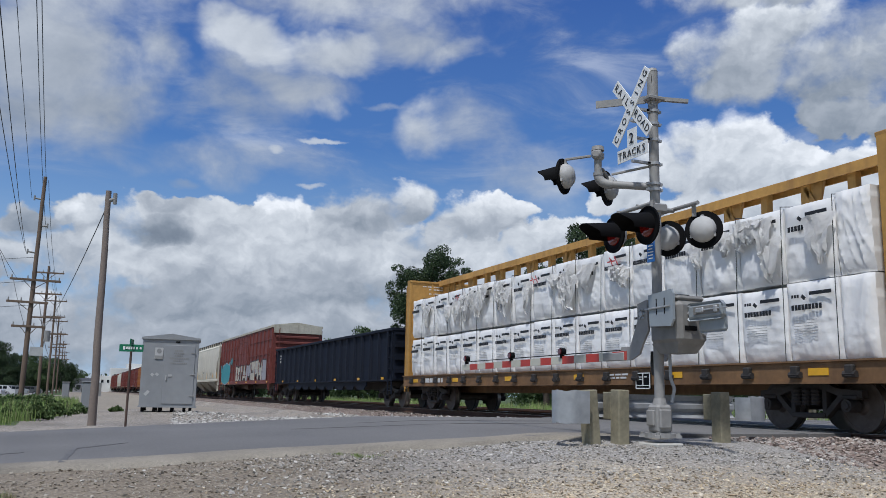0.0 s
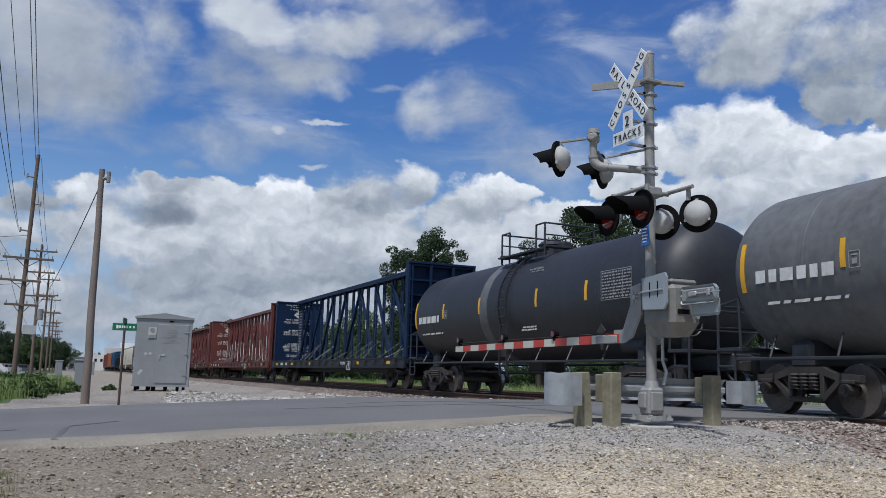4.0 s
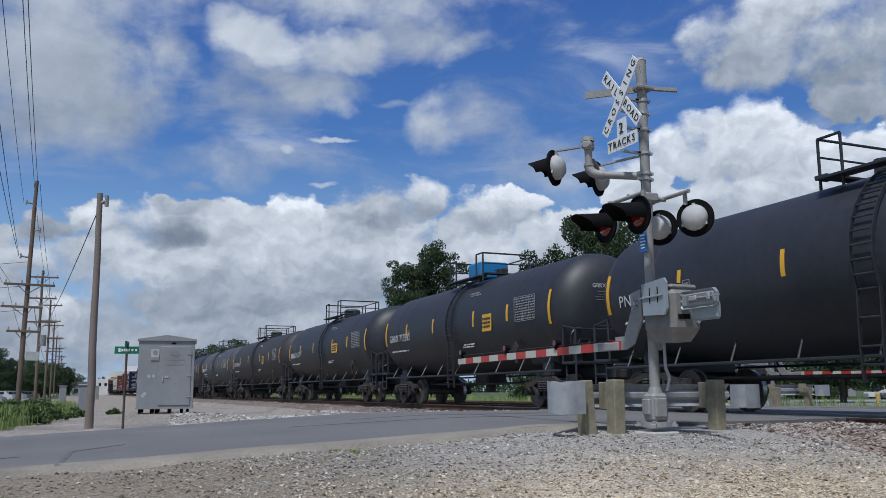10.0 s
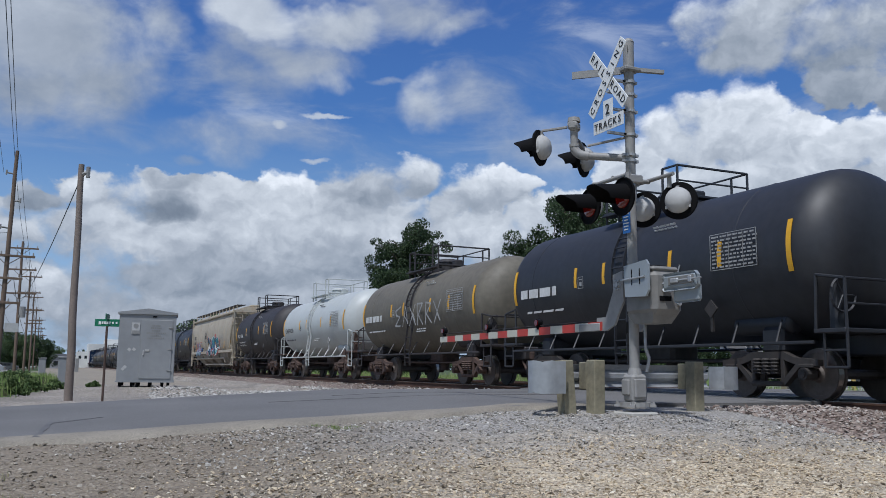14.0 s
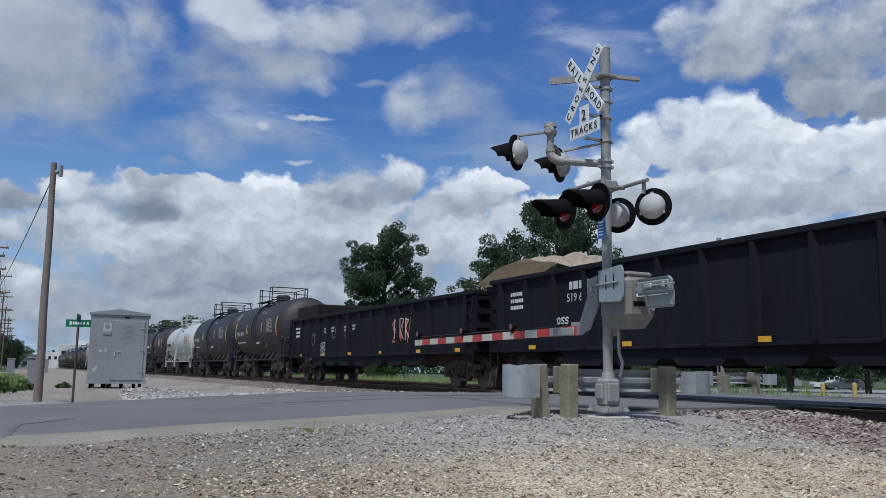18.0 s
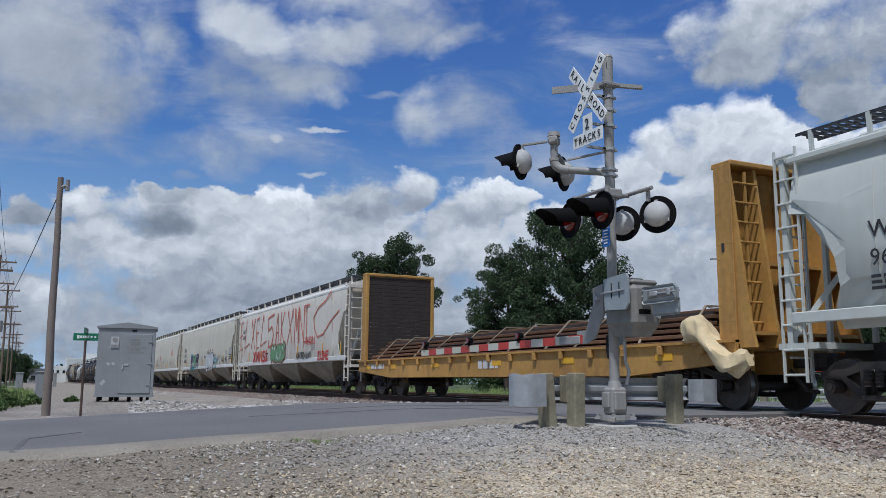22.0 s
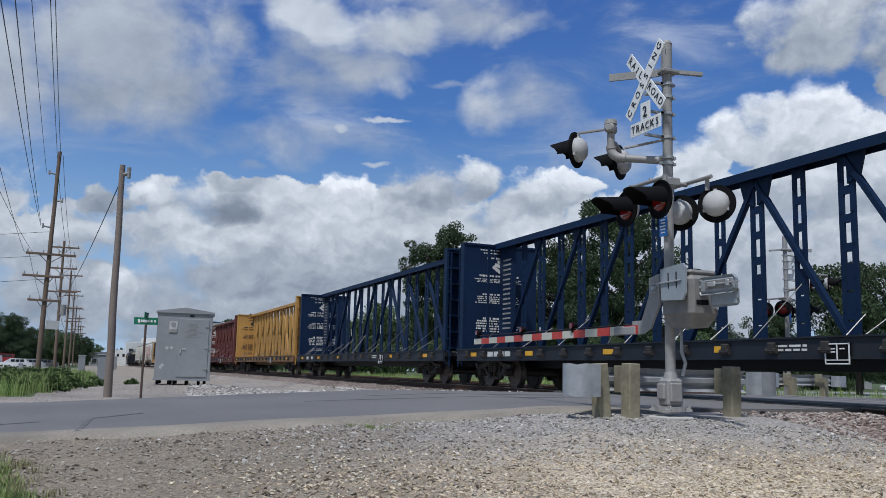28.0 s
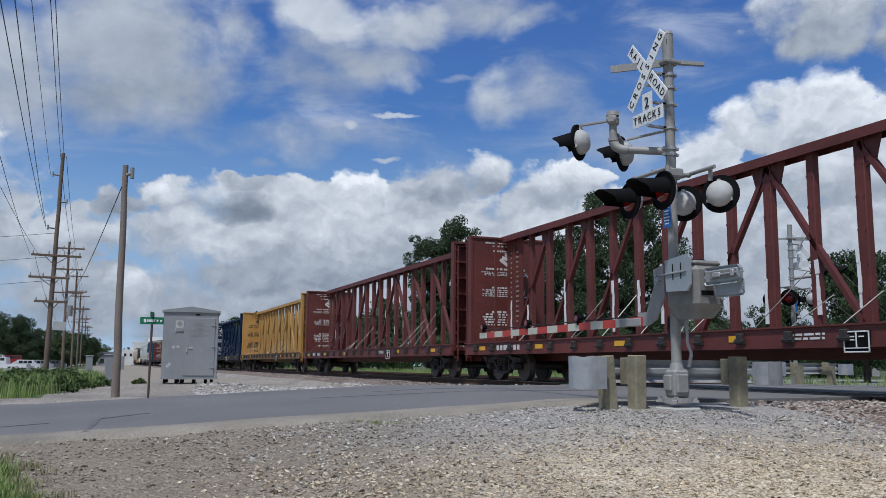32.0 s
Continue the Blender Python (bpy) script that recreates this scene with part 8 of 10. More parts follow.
    part("warning_lettering", bm, text_m, car, m=Matrix.Translation((0, fy, 0)))["kind"] = "stuff"
    # centre beam
    bm = bmesh.new()
    prism(bm, [(-0.21, 4.52), (-0.18, 4.52), (-0.18, 4.66), (0.18, 4.66), (0.18, 4.52), (0.21, 4.52), (0.21, 4.71), (-0.21, 4.71)], -deck + 0.15, deck - 0.15)
    part("top_chord", bm, m, car)
    n = 19
    span = 2 * deck - 1.6
    ys = [-span / 2 + i * span / (n - 1) for i in range(n)]

    def post_mesh(wide):
        bm = bmesh.new()
        if style == 1:
            for d in (-wide * 0.36, wide * 0.36):
                box(bm, (0, d, 2.83), (0.05, wide * 0.3, 3.5))
            for k in range(7):
                box(bm, (0, 0, 1.25 + k * 0.53), (0.045, wide * 0.5, 0.16 if k > 2 else 0.5))
        else:
            box(bm, (0, 0, 2.83), (0.16, wide, 3.5), bevel=0.012)
        for s in (-1, 1):
            for k in range(5):
                box(bm, (-0.03 if style == 1 else -0.085, s * wide * 0.36, 1.7 + 0.6 * k), (0.02, 0.03, 0.05))
        return mesh_of(bm, "post", m)
    wides = (0.36, 0.30) if style == 1 else (0.225, 0.18)
    pms = [cached(("post", style, m.name, w), lambda: post_mesh(w)) for w in wides]
    for i, y in enumerate(ys):
        put("post", pms[i % 2], car, Matrix.Translation((0, y, 0)))
    dy = span / (n - 1)

    def brace_mesh(d):
        bm = bmesh.new()
        beam(bm, (-0.02, -d, 1.12), (-0.02, d, 4.5), 0.12, 0.1)
        loft(bm, [[(x, y, z) for y, z in ((d * 0.96, 4.56), (d * 0.6, 4.56), (d * 0.72, 4.1), (d * 0.96, 4.0))] for x in (-0.05, 0.01)])
        return mesh_of(bm, "diagonal_brace", m)
    up, dn = cached(("brace", m.name, n, round(dy, 2), 1), lambda: brace_mesh(dy)), cached(("brace", m.name, n, round(dy, 2), -1), lambda: brace_mesh(-dy))
    for i in range(1, n - 1, 2):
        put("diagonal_brace", up if ys[i] < 0 else dn, car, Matrix.Translation((0, ys[i], 0)))
    for s in (-1, 1):
        bm = bmesh.new()
        box(bm, (0, s * (deck - 0.75), 2.86), (0.06, 1.1, 3.5))
        part("centre_panel", bm, m, car)
    bars(car, deck - 0.8, 3.0, -0.04, 0.55, 2.4, 15, MARKDIM if text_m is MARK else text_m, "warning_lettering", seed=seed + 4, gap=0.66)
    # tie-down straps
    if not load:
        bm = bmesh.new()
        for i in range(n - 1):
            for s in (-1, 1):
                if rng.random() < 0.75:
                    y = ys[i] + rng.uniform(0, dy)
                    e = rng.uniform(0.35, 1.0)
                    rod(bm, [(s * 1.38, y, 1.1), (s * (1.38 - 1.2 * e), y + rng.uniform(-0.9, 0.9) * e, 1.15 + rng.uniform(0.6, 1.5) * e)], 0.009, 4)
        part("tie_down_cable", bm, CABLE, car)["kind"] = "stuff"
        bm = bmesh.new()
        for i in range(0, n):
            if rng.random() < (0.9 if "torn" in label else 0.2):
                torn = "torn" in label
                z = rng.uniform(1.75, 2.3) if torn else rng.uniform(1.7, 2.8)
                h = rng.uniform(0.7, 1.7) if torn else rng.uniform(0.1, 0.5)
                side, wd = rng.choice((-0.1, 0.1)), rng.uniform(0.07, 0.13) if torn else 0.035
                for k in range(4):
                    u = (k + 0.5) / 4
                    box(bm, (-0.1 - 0.008 * (k % 2), ys[i] + side + rng.uniform(-0.012, 0.012), z - h / 2 + h * u), (0.012, wd * rng.uniform(0.6, 1.1), h / 4 + 0.01), rot=(rng.uniform(-4, 4), 0, 0))
        if len(bm.verts):
            part("torn_wrapping", bm, WHITE, car, "torn white wrapping strips")
        else:
            bm.free()
    strips(car, [deck * k for k in (-0.85, -0.5, -0.15, 0.2, 0.55, 0.88)], -1.437, 0.98, 0.12, 0.42)
    bars(car, deck * 0.72, 0.98, -1.438, 1.5, 0.16, 1, text_m, "reporting_mark", seed=seed + 8, gap=0.1)
    bars(car, -deck * 0.3, 0.98, -1.438, 0.9, 0.14, 2, text_m, seed=seed + 11)
    bm = bmesh.new()
    by = -deck * 0.4
    for a, b, w, h in ((0, 0.16, 0.5, 0.02), (0, -0.16, 0.5, 0.02), (0.24, 0, 0.02, 0.33), (-0.24, 0, 0.02, 0.33), (0, 0.02, 0.02, 0.26), (0, -0.1, 0.46, 0.015), (0.12, 0.08, 0.16, 0.02), (0.12, 0.03, 0.16, 0.02), (-0.1, 0.08, 0.1, 0.02)):
        box(bm, (-1.475, by + a, 0.87 + b), (0.012, w, h))
    part("routing_board_frame", bm, WHITE, car, "white-lined black routing board")
    bm = bmesh.new()
    box(bm, (-1.455, by, 0.87), (0.03, 0.5, 0.34))
    part("routing_board", bm, BLACK, car)
    if sill_mark:
        bm = bmesh.new()
        box(bm, (-1.446, deck - 2.2, 0.98), (0.012, 2.2, 0.24))
        part("number_panel", bm, WHITE, car, "white number panel on the sill")
        side_text(car, deck - 2.0, 0.97, -1.456, sill_mark, 0.24, INK)
    if load:
        wrap_load(car, deck - 0.42, seed, 0.75)
    for s in (-1, 1):
        truck(car, s * (half - 2.75), gear)
    coupler(car, half, gear)
    return car


WRAP = mat("white plastic wrap", (0.88, 0.87, 0.85), 0.35, 0, 0.06, 5, 1.2, 0.5, 0.18, (0.45, 0.45, 0.46))
REDPRINT = mat("dull red print", (0.5, 0.06, 0.06), 0.5, 0, 0.1, bump=0)


def wrap_load(car, reach, seed, clear):
    """Two tiers of wrapped board packs on both sides of the beam."""
    rng = random.Random(seed)
    n = 17
    w = (2 * reach - clear) / n
    spans = [(-reach + clear + (i + 0.5) * w, w) for i in range(n)]
    spans.append((-reach + clear / 2 + 0.03, clear - 0.06))
    for tier in range(2):
        z0 = 1.13 + tier * 1.40
        for i, (y, wide) in enumerate(spans):
            for side in (-1, 1):
                bm = bmesh.new()
                nx, nz = (20, 34) if side == -1 else (8, 8)
                hh, ww = 1.36 + rng.uniform(-0.05, 0.02), wide * 0.488
                x_out, x_in = side * 1.34, side * 0.34
                slack = rng.uniform(0.5, 1.0) * (1.3 if tier else 0.8)
                taut = rng.choice((-1, 1)) * rng.uniform(0.5, 1.4)
                ring_rows = []
                for k in range(nz + 1):
                    u = k / nz
                    ring = []
                    for j in range(nx + 1):
                        v = j / nx * 2 - 1
                        edge = (1 - abs(v) ** 8) * (1 - abs(2 * u - 1) ** 10)
                        # pulled folds run slantwise from the corners, fine ripples lie level
                        fold = 1 - abs(2 * noise.noise((i * 7.1 + (v + u * taut) * 2.6, (u - v * taut * 0.5) * 1.1 + tier * 5, seed + 2)))
                        ripple = noise.noise((i * 2.3 + v * 1.1, u * 17 + tier * 40, seed)) * (0.4 + 0.6 * math.sin(math.pi * min(1, u * 1.5)))
                        low = max(0, 0.30 + 0.22 * noise.noise((i * 4.4 + v * 1.5, tier * 3, seed)) - u) / 0.4
                        bul = 0.035 * noise.noise((i * 5.3 + v * 1.1, tier * 9 + u * 1.3, seed + side)) + 0.026 * slack * max(0, fold) ** 5 + 0.009 * ripple + 0.05 * edge - 0.075 * low ** 1.5 - 0.075
                        ring.append((x_out + side * bul, y + v * ww, z0 + u * hh))
                    ring.append((x_in, y + ww, z0 + u * hh))
                    ring.append((x_in, y - ww, z0 + u * hh))
                    ring_rows.append(ring)
                loft(bm, ring_rows)
                pk = part("wrapped_pack", bm, WRAP, car, smooth=True)
                if side == -1 and i < n:
                    bm = bmesh.new()
                    xo = -1.374
                    box(bm, (xo, y - 0.24, z0 + hh * 0.84), (0.008, 0.46, 0.06))
                    box(bm, (xo, y + 0.12, z0 + hh * 0.8), (0.008, 0.09, 0.06), rot=(40, 0, 0))
                    for c in range(9):
                        box(bm, (xo, y + 0.36 - c * 0.074, z0 + hh * 0.68), (0.008, 0.054, 0.09))
                    if tier == 0:
                        for c in range(3):
                            box(bm, (xo, y + 0.36 - c * 0.06, z0 + hh * 0.82), (0.008, 0.04, 0.05))
                    part("print_marks", bm, INK, pk)["kind"] = "stuff"
                    if tier == 0:
                        bm = bmesh.new()
                        for c in range(5):
                            box(bm, (xo + 0.004, y + 0.1, z0 + hh * (0.52 - c * 0.035)), (0.006, 0.5, 0.008))
                        part("fine_print", bm, MARKDIM, pk)["kind"] = "stuff"
    # cables drawn down over the load at each joint
    for i in range(n):
        bm = bmesh.new()
        y = -reach + clear + i * w
        for a, b in (((-1.375, y, 1.02), (-1.365, y + 0.01, 2.5)), ((-1.365, y + 0.01, 2.5), (-1.345, y, 3.88)), ((-1.345, y, 3.88), (-0.3, y, 4.0))):
            cyl(bm, a, b, 0.007, seg=6)
        part("tie_down_cable", bm, INK, car, "thin dark tie-down cable")
    # torn wrapping on the upper packs: crumpled rags
    for i in range(30):
        bm = bmesh.new()
        y, z = rng.uniform(-reach * 0.92, reach * 0.9), rng.uniform(3.35, 3.85)
        w0, h0 = rng.uniform(0.2, 0.42), rng.uniform(0.35, 0.9)
        rows = []
        for a in range(10):
            u = a / 9
            rows.append([bm.verts.new((-1.375 - 0.13 * abs(noise.noise((i * 3 + u * 4, b * 0.9, 4))) - 0.05 * math.sin(math.pi * u), y + w0 * (1 - 0.75 * u) * (b / 4 - 1) + 0.2 * noise.noise((u * 3, i, 2)) * u, z - h0 * u + 0.08 * noise.noise((u * 5, b * 1.3, i)))) for b in range(9)])
        for p, q in zip(rows, rows[1:]):
            for b in range(8):
                bm.faces.new((p[b], q[b], q[b + 1], p[b + 1]))
        bmesh.ops.solidify(bm, geom=list(bm.faces), thickness=0.004)
        part("torn_wrapping", bm, WRAP, car, "torn flap of white plastic wrap", smooth=True)
    bm = bmesh.new()
    for y in (reach * 0.05, reach * -0.32, reach * 0.55):
        for k in range(4):
            dab(bm, (y + k * 0.1, 3.5 + 0.1 * (k % 2)), (y + k * 0.1 + 0.12, 3.7 - 0.1 * (k % 2)), 0.03, -1.40)
    part("spray_marks", bm, REDPRINT, car)


def hopper_car(q0, length, m, label, gear=STEEL, mark=None, mark_m=None, bays=3, top=4.55, seed=1, curved=False, roof_m=None, sill_m=None, dark_m=None, sill_text=True, rounded=0.0):
    """Covered hopper: outward-leaning or curved sides, sloped ends behind a ladder cage, chutes below."""
    car = start_car("covered_hopper_car", label, "covered hopper cars of the train", q0, length)
    half = length / 2
    body = half - 0.75
    dark_m = dark_m or STEEL
    sill_m = sill_m or m
    eave = top - 0.42
    if curved:
        sec = [(1.18, 1.25), (1.36, 1.55), (1.50, 2.05), (1.56, 2.6), (1.54, 3.2), (1.46, 3.75), (1.34, eave), (1.0, top - 0.2), (0.4, top - 0.06)]
    else:
        sec = [(1.46, 1.30), (1.545, 1.50), (1.55, 2.6), (1.55, 3.4), (1.53, eave - 0.12), (1.50, eave), (1.2, top - 0.2), (0.6, top - 0.06), (0.3, top - 0.02)]
    outline = [(x, z) for x, z in sec] + [(-x, z) for x, z in sec[::-1]]
    bm = bmesh.new()
    ring = lambda y, cut=None: [(x, y, z if cut is None else max(z, cut)) for x, z in outline]
    # body with its end sheets sloping inwards below
    bm_y = body - 1.6
    loft(bm, [ring(-body + 0.1, 3.45), ring(-bm_y - 0.5, 2.0), ring(-bm_y), ring(-bm_y * 0.4), ring(bm_y * 0.4), ring(bm_y), ring(bm_y + 0.5, 2.0), ring(body - 0.1, 3.45)])
    part("hopper_body", bm, m, car, smooth=True)
    # full-height end webs: the sides run on to the ends, with an arched cut-out
    for s in (-1, 1):
        for sx in (-1, 1):
            bm = bmesh.new()
            y0, y1 = s * (bm_y - 0.02), s * (body - 0.02)
            pts = [(y0, 1.32), (y0, eave), (y1, eave), (y1, 3.22), (y0 + s * 1.22, 3.16), (y0 + s * 0.95, 2.85), (y0 + s * 0.76, 2.4), (y0 + s * 0.74, 1.95), (y0 + s * 0.9, 1.65), (y0 + s * 0.92, 1.32)]
            pts = [(y0, 1.32), (y0, 1.8), (y0, 2.3), (y0, 2.8), (y0, 3.4), (y0, eave), ((y0 + y1) / 2, eave)] + pts[2:]
            out = lambda z: np.interp(z, [q[1] for q in sec], [q[0] for q in sec])
            loft(bm, [[(sx * (out(z) + d), y, z) for y, z in pts] for d in (-0.025, 0.004)])
            part("end_side_sheet", bm, m, car)
        bm = bmesh.new()
        y = s * (half - 0.62)
        for x in (-1.42, 1.42):
            beam(bm, (x, y, 1.0), (x, y, eave + 0.05), 0.12, 0.1)
        for x in (-0.55, 0.55):
            beam(bm, (x, y, 1.0), (x, y, eave), 0.08, 0.08)
        box(bm, (0, y, eave + 0.02), (2.9, 0.3, 0.12))
        box(bm, (0, s * (half - 0.75), 1.08), (2.9, 0.8, 0.1))
        beam(bm, (-1.42, y, 1.2), (-0.55, y - s * 0.9, 2.9), 0.09, 0.09)
        beam(bm, (1.42, y, 1.2), (0.55, y - s * 0.9, 2.9), 0.09, 0.09)
        part("end_frame", bm, m, car)
        bm = bmesh.new()
        ladder(bm, -1.5, s * (half - 0.72), 0.5, eave + 0.2, 0.44, 0.4, 0.02)
        ladder(bm, -0.95, s * (half - 0.56), 0.5, eave + 0.2, 0.02, 0.4, 0.015)
        part("ladder", bm, m, car)
        bm = bmesh.new()
        for k in range(9):
            cyl(bm, (-1.42, s * (half - 0.55), 0.9 + 0.4 * k), (-0.9, s * (half - 0.55), 0.9 + 0.4 * k), 0.018, seg=6)
        part("end_rung", bm, m, car)["kind"] = "stuff"
    # side sill
    for sx in (-1, 1):
        bm = bmesh.new()
        box(bm, (sx * (1.52 if curved else 1.535), 0, 1.52 if curved else 1.39), (0.09 if curved else 0.05, 2 * body, 0.18), bevel=0.015)
        box(bm, (sx * 1.46, 0, eave - 0.02), (0.14, 2 * body, 0.13), bevel=0.03)
        part("side_sill", bm, sill_m, car)
    # vertical seams
    bm = bmesh.new()
    ns = 12
    for i in range(ns + 1):
        y = -bm_y + i * 2 * bm_y / ns
        for sx in (-1, 1):
            for (xa, za), (xb, zb) in zip(sec[1:6], sec[2:6]):
                beam(bm, (sx * xa, y, za), (sx * xb, y, zb), 0.006, 0.02)
    part("side_seam", bm, m, car)["kind"] = "stuff"
    # chutes
    w = 2 * (bm_y - 0.1) / bays
    for i in range(bays):
        c = -bm_y + 0.1 + (i + 0.5) * w
        bm = bmesh.new()
        loft(bm, [[(sx * x, c + sy * y, z) for sx, sy in ((-1, -1), (1, -1), (1, 1), (-1, 1))] for x, y, z in ((1.44, w * 0.49, 1.5 if curved else 1.36), (1.36, w * 0.42, 1.12), (0.66, 0.5, 0.42))])
        part("chute", bm, CHUTE, car)
        bm = bmesh.new()
        box(bm, (0, c, 0.36), (1.7, 0.7, 0.16), bevel=0.02)
        cyl(bm, (-1.1, c, 0.36), (1.1, c, 0.36), 0.05, seg=8)
        box(bm, (-1.1, c, 0.36), (0.12, 0.2, 0.16), bevel=0.02)
        part("outlet_gate", bm, dark_m, car)
    bm = bmesh.new()
    box(bm, (0, 0, 0.98), (0.42, 2 * half - 1.2, 0.34))
    part("centre_sill", bm, dark_m, car)
    # roof walk and hatches
    bm = bmesh.new()
    for sx in (-1, 1):
        for i in range(int(2 * body / 0.16)):
            box(bm, (sx * 0.98, -body + 0.1 + i * 0.16, top + 0.04), (0.52, 0.05, 0.035))
        for d in (-0.26, 0.0, 0.26):
            box(bm, (sx * 0.98 + d, 0, top + 0.045), (0.025, 2 * body, 0.05))
    part("roof_walkway", bm, roof_m or dark_m, car, "dark steel grating walkway")
    bm = bmesh.new()
    beam(bm, (1.22, 0, eave + 0.02), (1.24, 0, top + 0.06), 0.07, 0.05)
    km = mesh_of(bm, "walkway_bracket", m)
    for i in range(14):
        y = -body + 0.3 + i * (2 * body - 0.6) / 13
        put("walkway_bracket", km, car, Matrix.Translation((0, y, 0)))
        put("walkway_bracket", km, car, Matrix.Translation((0, y, 0)) @ Matrix.Rotation(math.pi, 4, "Z"))
    bm = bmesh.new()
    box(bm, (0, 0, top + 0.03), (0.56, (2 * body) / 11, 0.14), bevel=0.04)
    hm = mesh_of(bm, "roof_hatch", m)
    for i in range(10):
        put("roof_hatch", hm, car, Matrix.Translation((0, -body + 1.1 + i * (2 * body - 2.2) / 9, 0)))
    # lettering
    mark_m = mark_m or MARKDARK
    if mark:
        side_text(car, body - 1.5, 2.72, -1.575, mark[0], 0.36, mark_m)
        side_text(car, body - 1.5, 2.3, -1.575, mark[1], 0.36, mark_m)
        bars(car, body - 1.95, 1.95, -1.565, 0.9, 0.26, 3, MARKDARK, seed=seed + 1)
    strips(car, [body * k for k in (-0.95, -0.7, -0.3, 0.05, 0.42, 0.72)], -1.572, 1.98 if curved else 1.80, 0.5, 0.09)
    bars(car, -body * 0.05, 2.1, -1.563, 0.45, 0.14, 2, MARKDARK, seed=seed + 2)
    bars(car, -body * 0.55, 1.95, -1.563, 0.55, 0.3, 4, paint_set("faded dark stencil", (0.34, 0.33, 0.31), rough=0.6), seed=seed + 6, gap=0.62)
    if sill_text:
        bars(car, body * 0.3, 1.86, -1.563, 0.6, 0.12, 1, MARKDARK, seed=seed + 12)
    for s in (-1, 1):
        truck(car, s * (half - 1.95), gear)
    coupler(car, half, gear)
    # brake gear on the rear platform
    bm = bmesh.new()
    cyl(bm, (-0.9, -half + 1.1, 1.35), (-0.9, -half + 2.0, 1.35), 0.18, seg=12)
    part("air_reservoir", bm, dark_m, car, smooth=True)
    bm = bmesh.new()
    box(bm, (0.5, -half + 1.2, 1.7), (0.5, 0.4, 0.9), bevel=0.04)
    part("brake_stand", bm, dark_m, car)
    return car


def gondola_car(q0, length, m, label, gear=STEEL, top=2.85, seed=1, ribs=15, marks=None, mark_m=None, heap=None):
    car = start_car("gondola_car", label, "open gondola cars of the train", q0, length)
    half = length / 2
    body = half - 0.5
    for sx in (-1, 1):
        bm = bmesh.new()
        box(bm, (sx * 1.42, 0, (1.05 + top) / 2), (0.05, 2 * body, top - 1.05))
        part("side_panel", bm, m, car)
    for s in (-1, 1):
        bm = bmesh.new()
        box(bm, (0, s * body, (1.05 + top) / 2), (2.9, 0.06, top - 1.05))
        part("end_panel", bm, m, car)
        for k in range(4):
            bm = bmesh.new()
            box(bm, (0, s * (body + 0.07), 1.35 + k * (top - 1.5) / 3), (2.8, 0.08, 0.1))
            part("end_rib", bm, m, car)
    bm = bmesh.new()
    box(bm, (0, 0, 1.05), (2.79, 2 * body - 0.07, 0.08))
    part("floor_plate", bm, m, car)
    bm = bmesh.new()
    for sx in (-1, 1):
        box(bm, (sx * 1.46, 0, top), (0.16, 2 * body + 0.1, 0.12), bevel=0.02)
    for s in (-1, 1):
        box(bm, (0, s * body, top), (2.8, 0.16, 0.12), bevel=0.02)
    part("top_rim", bm, m, car)
    for sx in (-1, 1):
        bm = bmesh.new()
        box(bm, (sx * 1.46, 0, 1.02), (0.1, 2 * body, 0.07), bevel=0.01)
        # skirt with trapezoid feet between the trucks
        n = ribs // 2
        for k in range(n):
            y0 = -half + 3.7 + k * (2 * half - 7.4) / n
            y1 = y0 + (2 * half - 7.4) / n
            loft(bm, [[(sx * x, y, z) for y, z in ((y0, 1.0), (y1, 1.0), (y1, 0.80), (y1 - 0.18, 0.80), (y1 - 0.34, 0.66), (y0 + 0.34, 0.66), (y0 + 0.18, 0.80), (y0, 0.80))] for x in (1.40, 1.44)])
        part("side_sill", bm, m, car)

    def rib():
        bm = bmesh.new()
        loft(bm, [[(-1.445, y, z), (-1.54, y * 0.55, z), (-1.54, -y * 0.55, z), (-1.445, -y, z)] for y, z in ((0.10, 1.04), (0.075, top - 0.06))])
        return mesh_of(bm, "rib", m)
    rm = cached(("rib", m.name, round(top, 2)), rib)
    for i in range(ribs):
        y = -body + 0.5 + i * (2 * body - 1.0) / (ribs - 1)
        put("rib", rm, car, Matrix.Translation((0, y, 0)))
        put("rib", rm, car, Matrix.Translation((0, y, 0)) @ Matrix.Rotation(math.pi, 4, "Z"))
    bm = bmesh.new()
    box(bm, (0, 0, 0.86), (0.5, 2 * half - 1.0, 0.34))
    part("centre_sill", bm, gear, car)
    for s in (-1, 1):
        bm = bmesh.new()
        ladder(bm, -1.5, s * (body - 0.2), 0.5, top - 0.1, 0.4, 0.4)
        part("ladder", bm, m, car)
        truck(car, s * (half - 1.9), gear)
    coupler(car, half, gear)
    strips(car, [body * k for k in (-0.9, -0.6, -0.25, 0.1, 0.45, 0.8)], -1.515, 1.1, 0.1, 0.3)
    mark_m = mark_m or MARK
    bars(car, body * 0.88, top - 0.55, -1.452, 0.6, 0.5, 3, mark_m, "reporting_mark", seed=seed)
    if marks:
        w = 2 * body - 1.0
        for k in range(4):
            y = body * marks - k * w / (ribs - 1) * 1.0
            bars(car, y, top - 0.6, -1.545 if k % 2 else -1.452, 0.3, 0.24, 2, MARKDIM, "company_initial", seed=seed + k, gap=0.3)
    if heap:
        rng = random.Random(seed)
        bm = bmesh.new()
        xs, ys = 8, 40
        grid = [[bm.verts.new((-1.38 + 2.76 * i / xs, -body + 0.1 + (2 * body - 0.2) * j / ys, top - 0.5 + heap[1] * (1 - abs(2 * i / xs - 1) ** 2) * (0.5 + noise.noise((j * 0.35, i * 0.4, seed))))) for j in range(ys + 1)] for i in range(xs + 1)]
